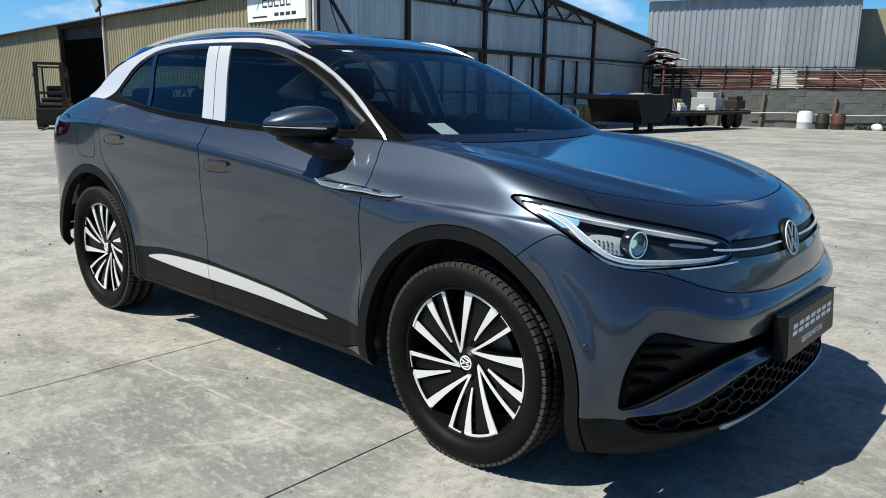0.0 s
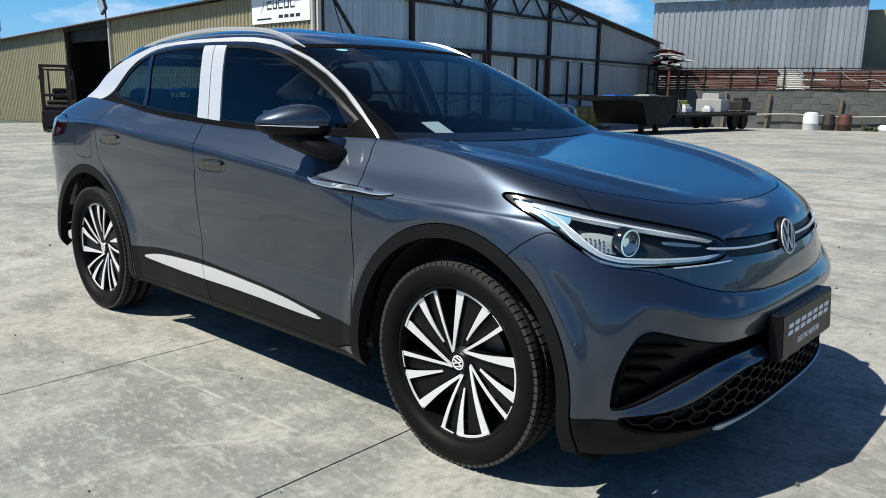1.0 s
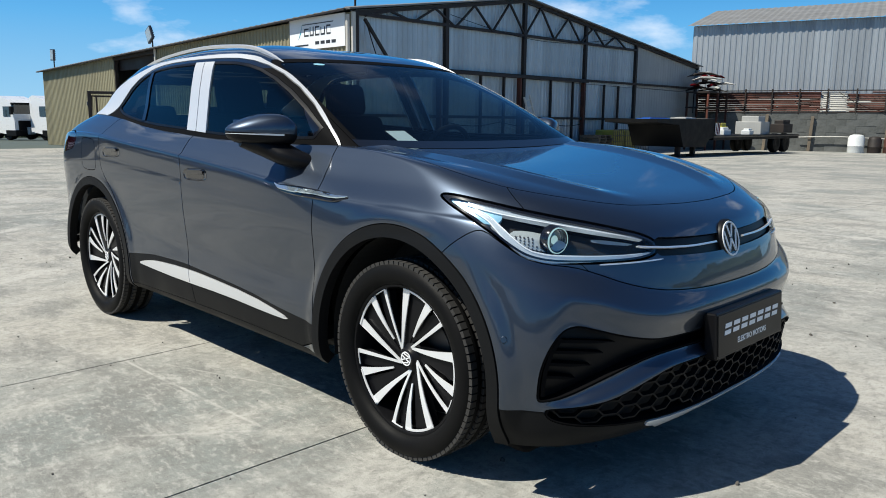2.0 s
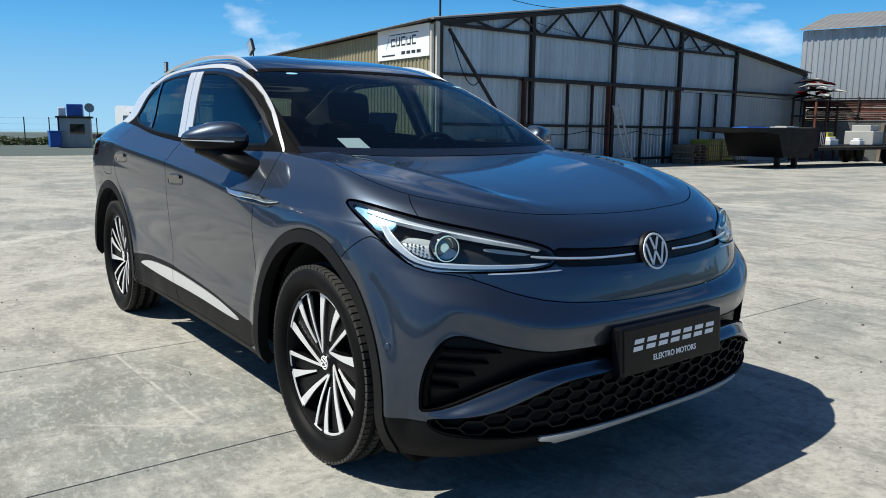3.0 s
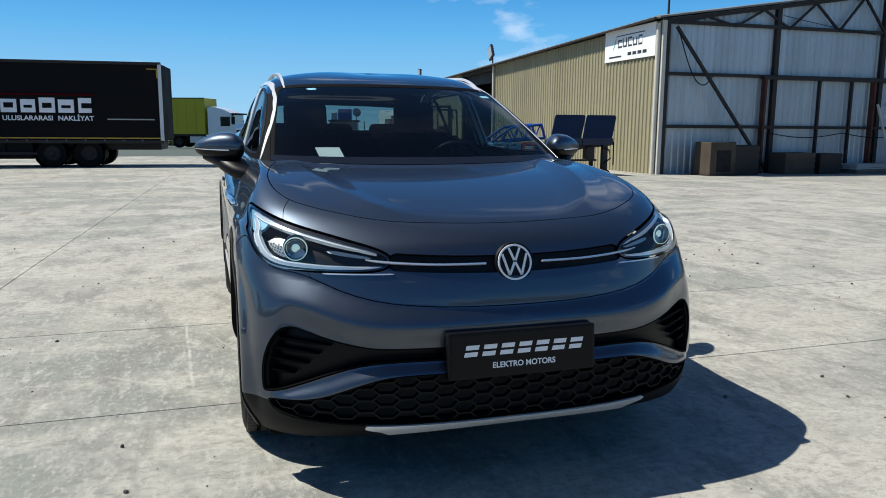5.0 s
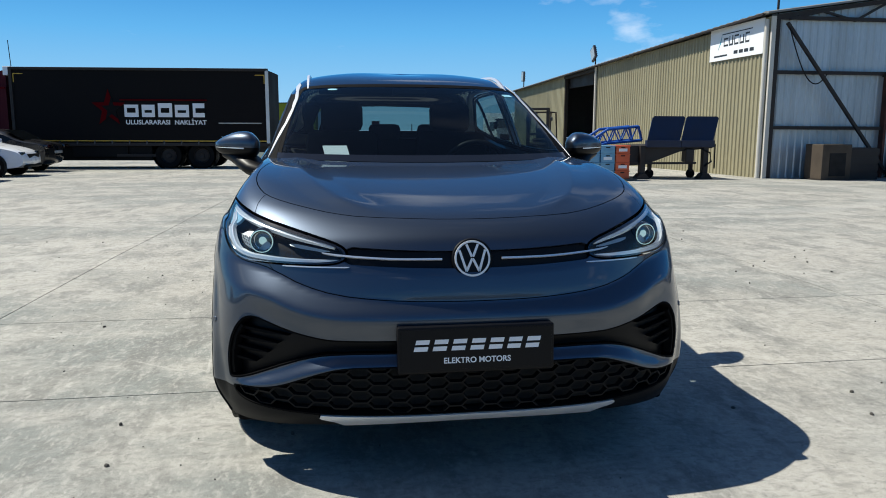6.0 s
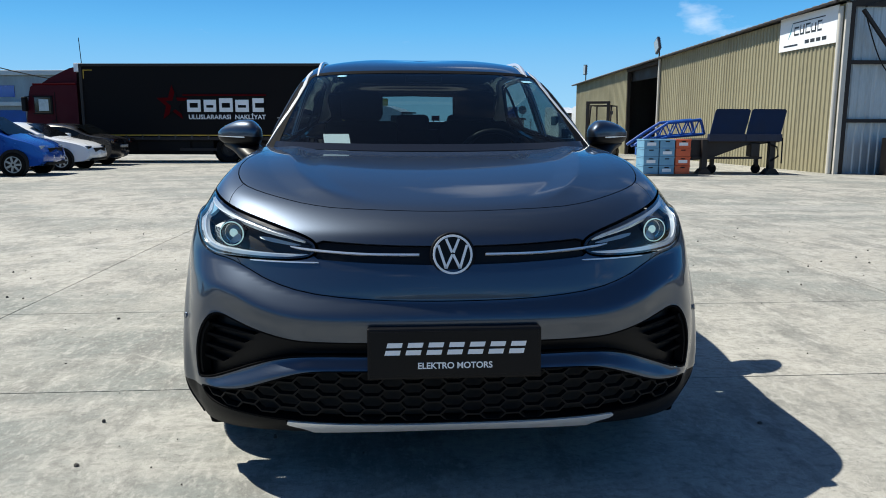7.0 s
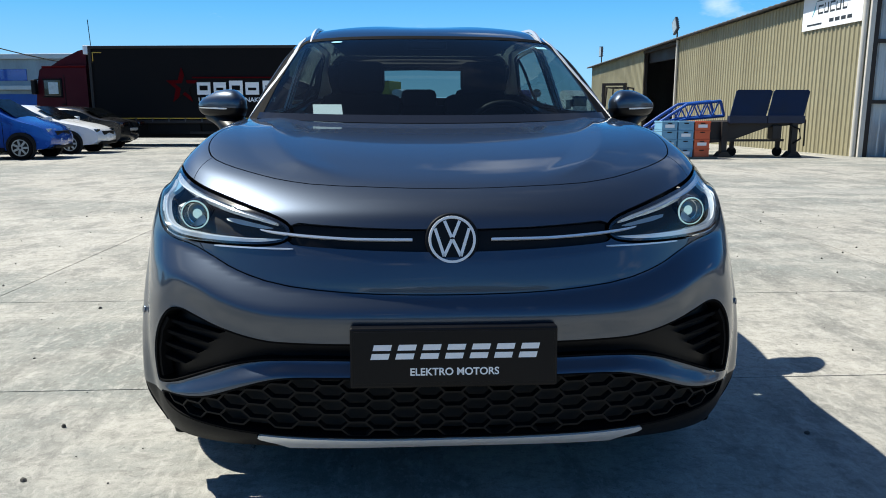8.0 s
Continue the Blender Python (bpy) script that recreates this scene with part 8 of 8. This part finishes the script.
for k in range(16):
    m = GM @ pose(27.2 + rng.uniform(-1.4, 1.4), -1.2 + rng.uniform(-0.5, 0.5), gable_ground(27) + 3.38 + 0.065 * k, rng.uniform(-8, 8), rng.uniform(-8, 8), rng.uniform(0, 180))
    ob = part("scrap_panel", tube([(-0.8, 0, 0), (-0.3, 0.05, 0.10), (0.3, 0.0, 0.12), (0.8, -0.1, 0.0)], [0.05, 0.16, 0.18, 0.06], 8, False, 0.4), rng.choice((STEEL_DARK, LOGO_RED, GREY_WALL, STEEL_DARK, CURTAIN)), frame_rack, "bent scrap car panel")
    ob.matrix_local = frame_rack.matrix_world.inverted() @ m


# ---- things along the gable ----
def tote(s, mat, label):
    t = thing("liquid_tote", GM @ pose(s, -1.0, gable_ground(s)), label, "tank", "totes before the gable")
    part("tank", box((-0.56, -0.48, 0.16), (0.56, 0.48, 1.12), 0.06), mat, t)
    part("tote_pallet", box((-0.6, -0.5, 0.0), (0.6, 0.5, 0.14), 0.01), WOOD, t)
    for k in range(7):
        part("cage_bar", tube([(-0.58 + k * 0.193, -0.5, 0.14), (-0.58 + k * 0.193, -0.5, 1.16)], 0.012, 5), DARK_METAL, t)
    for z in (0.35, 0.6, 0.85, 1.14):
        part("cage_rail", tube([(-0.6, -0.505, z), (0.6, -0.505, z)], 0.012, 5), DARK_METAL, t)


tote(15.6, TANK_YELLOW, "yellowed liquid tote in a wire cage")
tote(16.85, TANK_YELLOW, "yellowed liquid tote in a wire cage")
tote(18.3, TANK_WHITE, "white liquid tote in a wire cage")
first = thing("pallet", GM @ pose(14.1, -1.1, gable_ground(14)), "weathered wooden pallet in a stack", "pallet", "stacked pallets by the gable")
for k in range(5):
    part("deck_board", box((-0.6, -0.5 + k * 0.225, 0.10), (0.6, -0.40 + k * 0.225, 0.125)), WOOD, first)
for x in (-0.58, -0.05, 0.48):
    part("bearer", box((x, -0.5, 0.0), (x + 0.1, 0.5, 0.10)), WOOD, first)
for k in range(1, 7):
    copy_thing(first, GM @ pose(14.1 + rng.uniform(-0.08, 0.08), -1.1, gable_ground(14) + 0.126 * k, 0, 0, rng.uniform(-4, 4)))
for s, w, h, mat, label in ((4.9, 1.3, 0.72, DARK_WOOD, "brown wooden box by the gable"), (6.3, 1.0, 0.70, STEEL_DARK, "dark steel box by the gable"), (2.4, 1.4, 0.95, STEEL_DARK, "dark bench by the gable")):
    ob = thing("storage_box", GM @ pose(s, -0.7, gable_ground(s)), label, "box")
    part("box_shell", box((-w / 2, -0.35, 0), (w / 2, 0.35, h), 0.015), mat, ob)
    for k in range(4):
        part("box_slat", box((-w / 2 - 0.01, -0.365, 0.04 + k * h / 4), (w / 2 + 0.01, -0.35, (k + 0.85) * h / 4)), mat, ob)
boards = thing("board_stack", GM @ pose(8.2, -0.9, gable_ground(8)), "flat stack of pale boards beside the ladder", "boards")
for k in range(6):
    part("board", box((-1.0 + 0.04 * (k % 3), -0.4, k * 0.06), (1.0 + 0.05 * (k % 2), 0.4, k * 0.06 + 0.05)), GREY_WALL if k > 2 else WOOD, boards)
ladder = thing("ladder", GM @ pose(9.8, -0.9, gable_ground(9.8), -9, -14, 0), "pale wooden ladder leaning on the gable", "ladder")
for x in (-0.2, 0.2):
    part("stile", box((x - 0.03, -0.03, 0), (x + 0.03, 0.03, 2.55)), PIPE_WHITE, ladder)
for k in range(8):
    part("rung", box((-0.2, -0.02, 0.25 + k * 0.3), (0.2, 0.02, 0.29 + k * 0.3)), PIPE_WHITE, ladder)
kennel = thing("wooden_kennel", GM @ pose(1.5, -0.9, gable_ground(1.5)), "small wooden box with an opening by the gable corner", "box")
part("kennel_shell", box((-0.5, -0.3, 0.05), (0.5, 0.4, 1.05), 0.02), DARK_WOOD, kennel)
part("kennel_door", box((-0.25, -0.315, 0.15), (0.3, -0.295, 0.8)), INNER, kennel)
part("kennel_foot", box((-0.55, -0.35, 0.0), (0.55, 0.45, 0.06)), STEEL_DARK, kennel)


# ---- drums and a bag at the block wall ----
def drum(s, mat, label, r=0.33, h=0.85):
    p = MW @ Vector((s, -1.0, 0))
    ob = part("drum", lathe([(0.001, 0), (r * 0.96, 0), (r, 0.05), (r, h * 0.35), (r * 1.03, h * 0.37), (r, h * 0.39), (r, h * 0.8), (r * 0.8, h * 0.95), (r * 0.4, h), (0.001, h)], Matrix.Identity(4), 26), mat, None, "", True)
    ob.matrix_world = pose(p.x, p.y, fall(p.x, p.y))
    tagged(ob, label, "drum", "drums by the block wall")


drum(9.0, TANK_WHITE, "white plastic drum before the block wall", 0.42, 1.0)
drum(9.9, STEEL_DARK, "dark drum before the block wall", 0.34, 0.9)
drum(10.7, RUST, "rusty red drum before the block wall", 0.36, 0.92)
p = MW @ Vector((12.6, -1.4, 0))
bm = bmesh.new()
bmesh.ops.create_icosphere(bm, subdivisions=3, radius=0.3)
for v in bm.verts:
    v.co *= 1 + 0.25 * noise.noise(v.co * 4)
    v.co.z = max(-0.16, v.co.z * 0.75)
bag = part("sack", bm, SIGN_WHITE, None, "", True)
bag.matrix_world = pose(p.x, p.y, fall(p.x, p.y) + 0.16)
tagged(bag, "white plastic sack lying before the block wall", "sack")
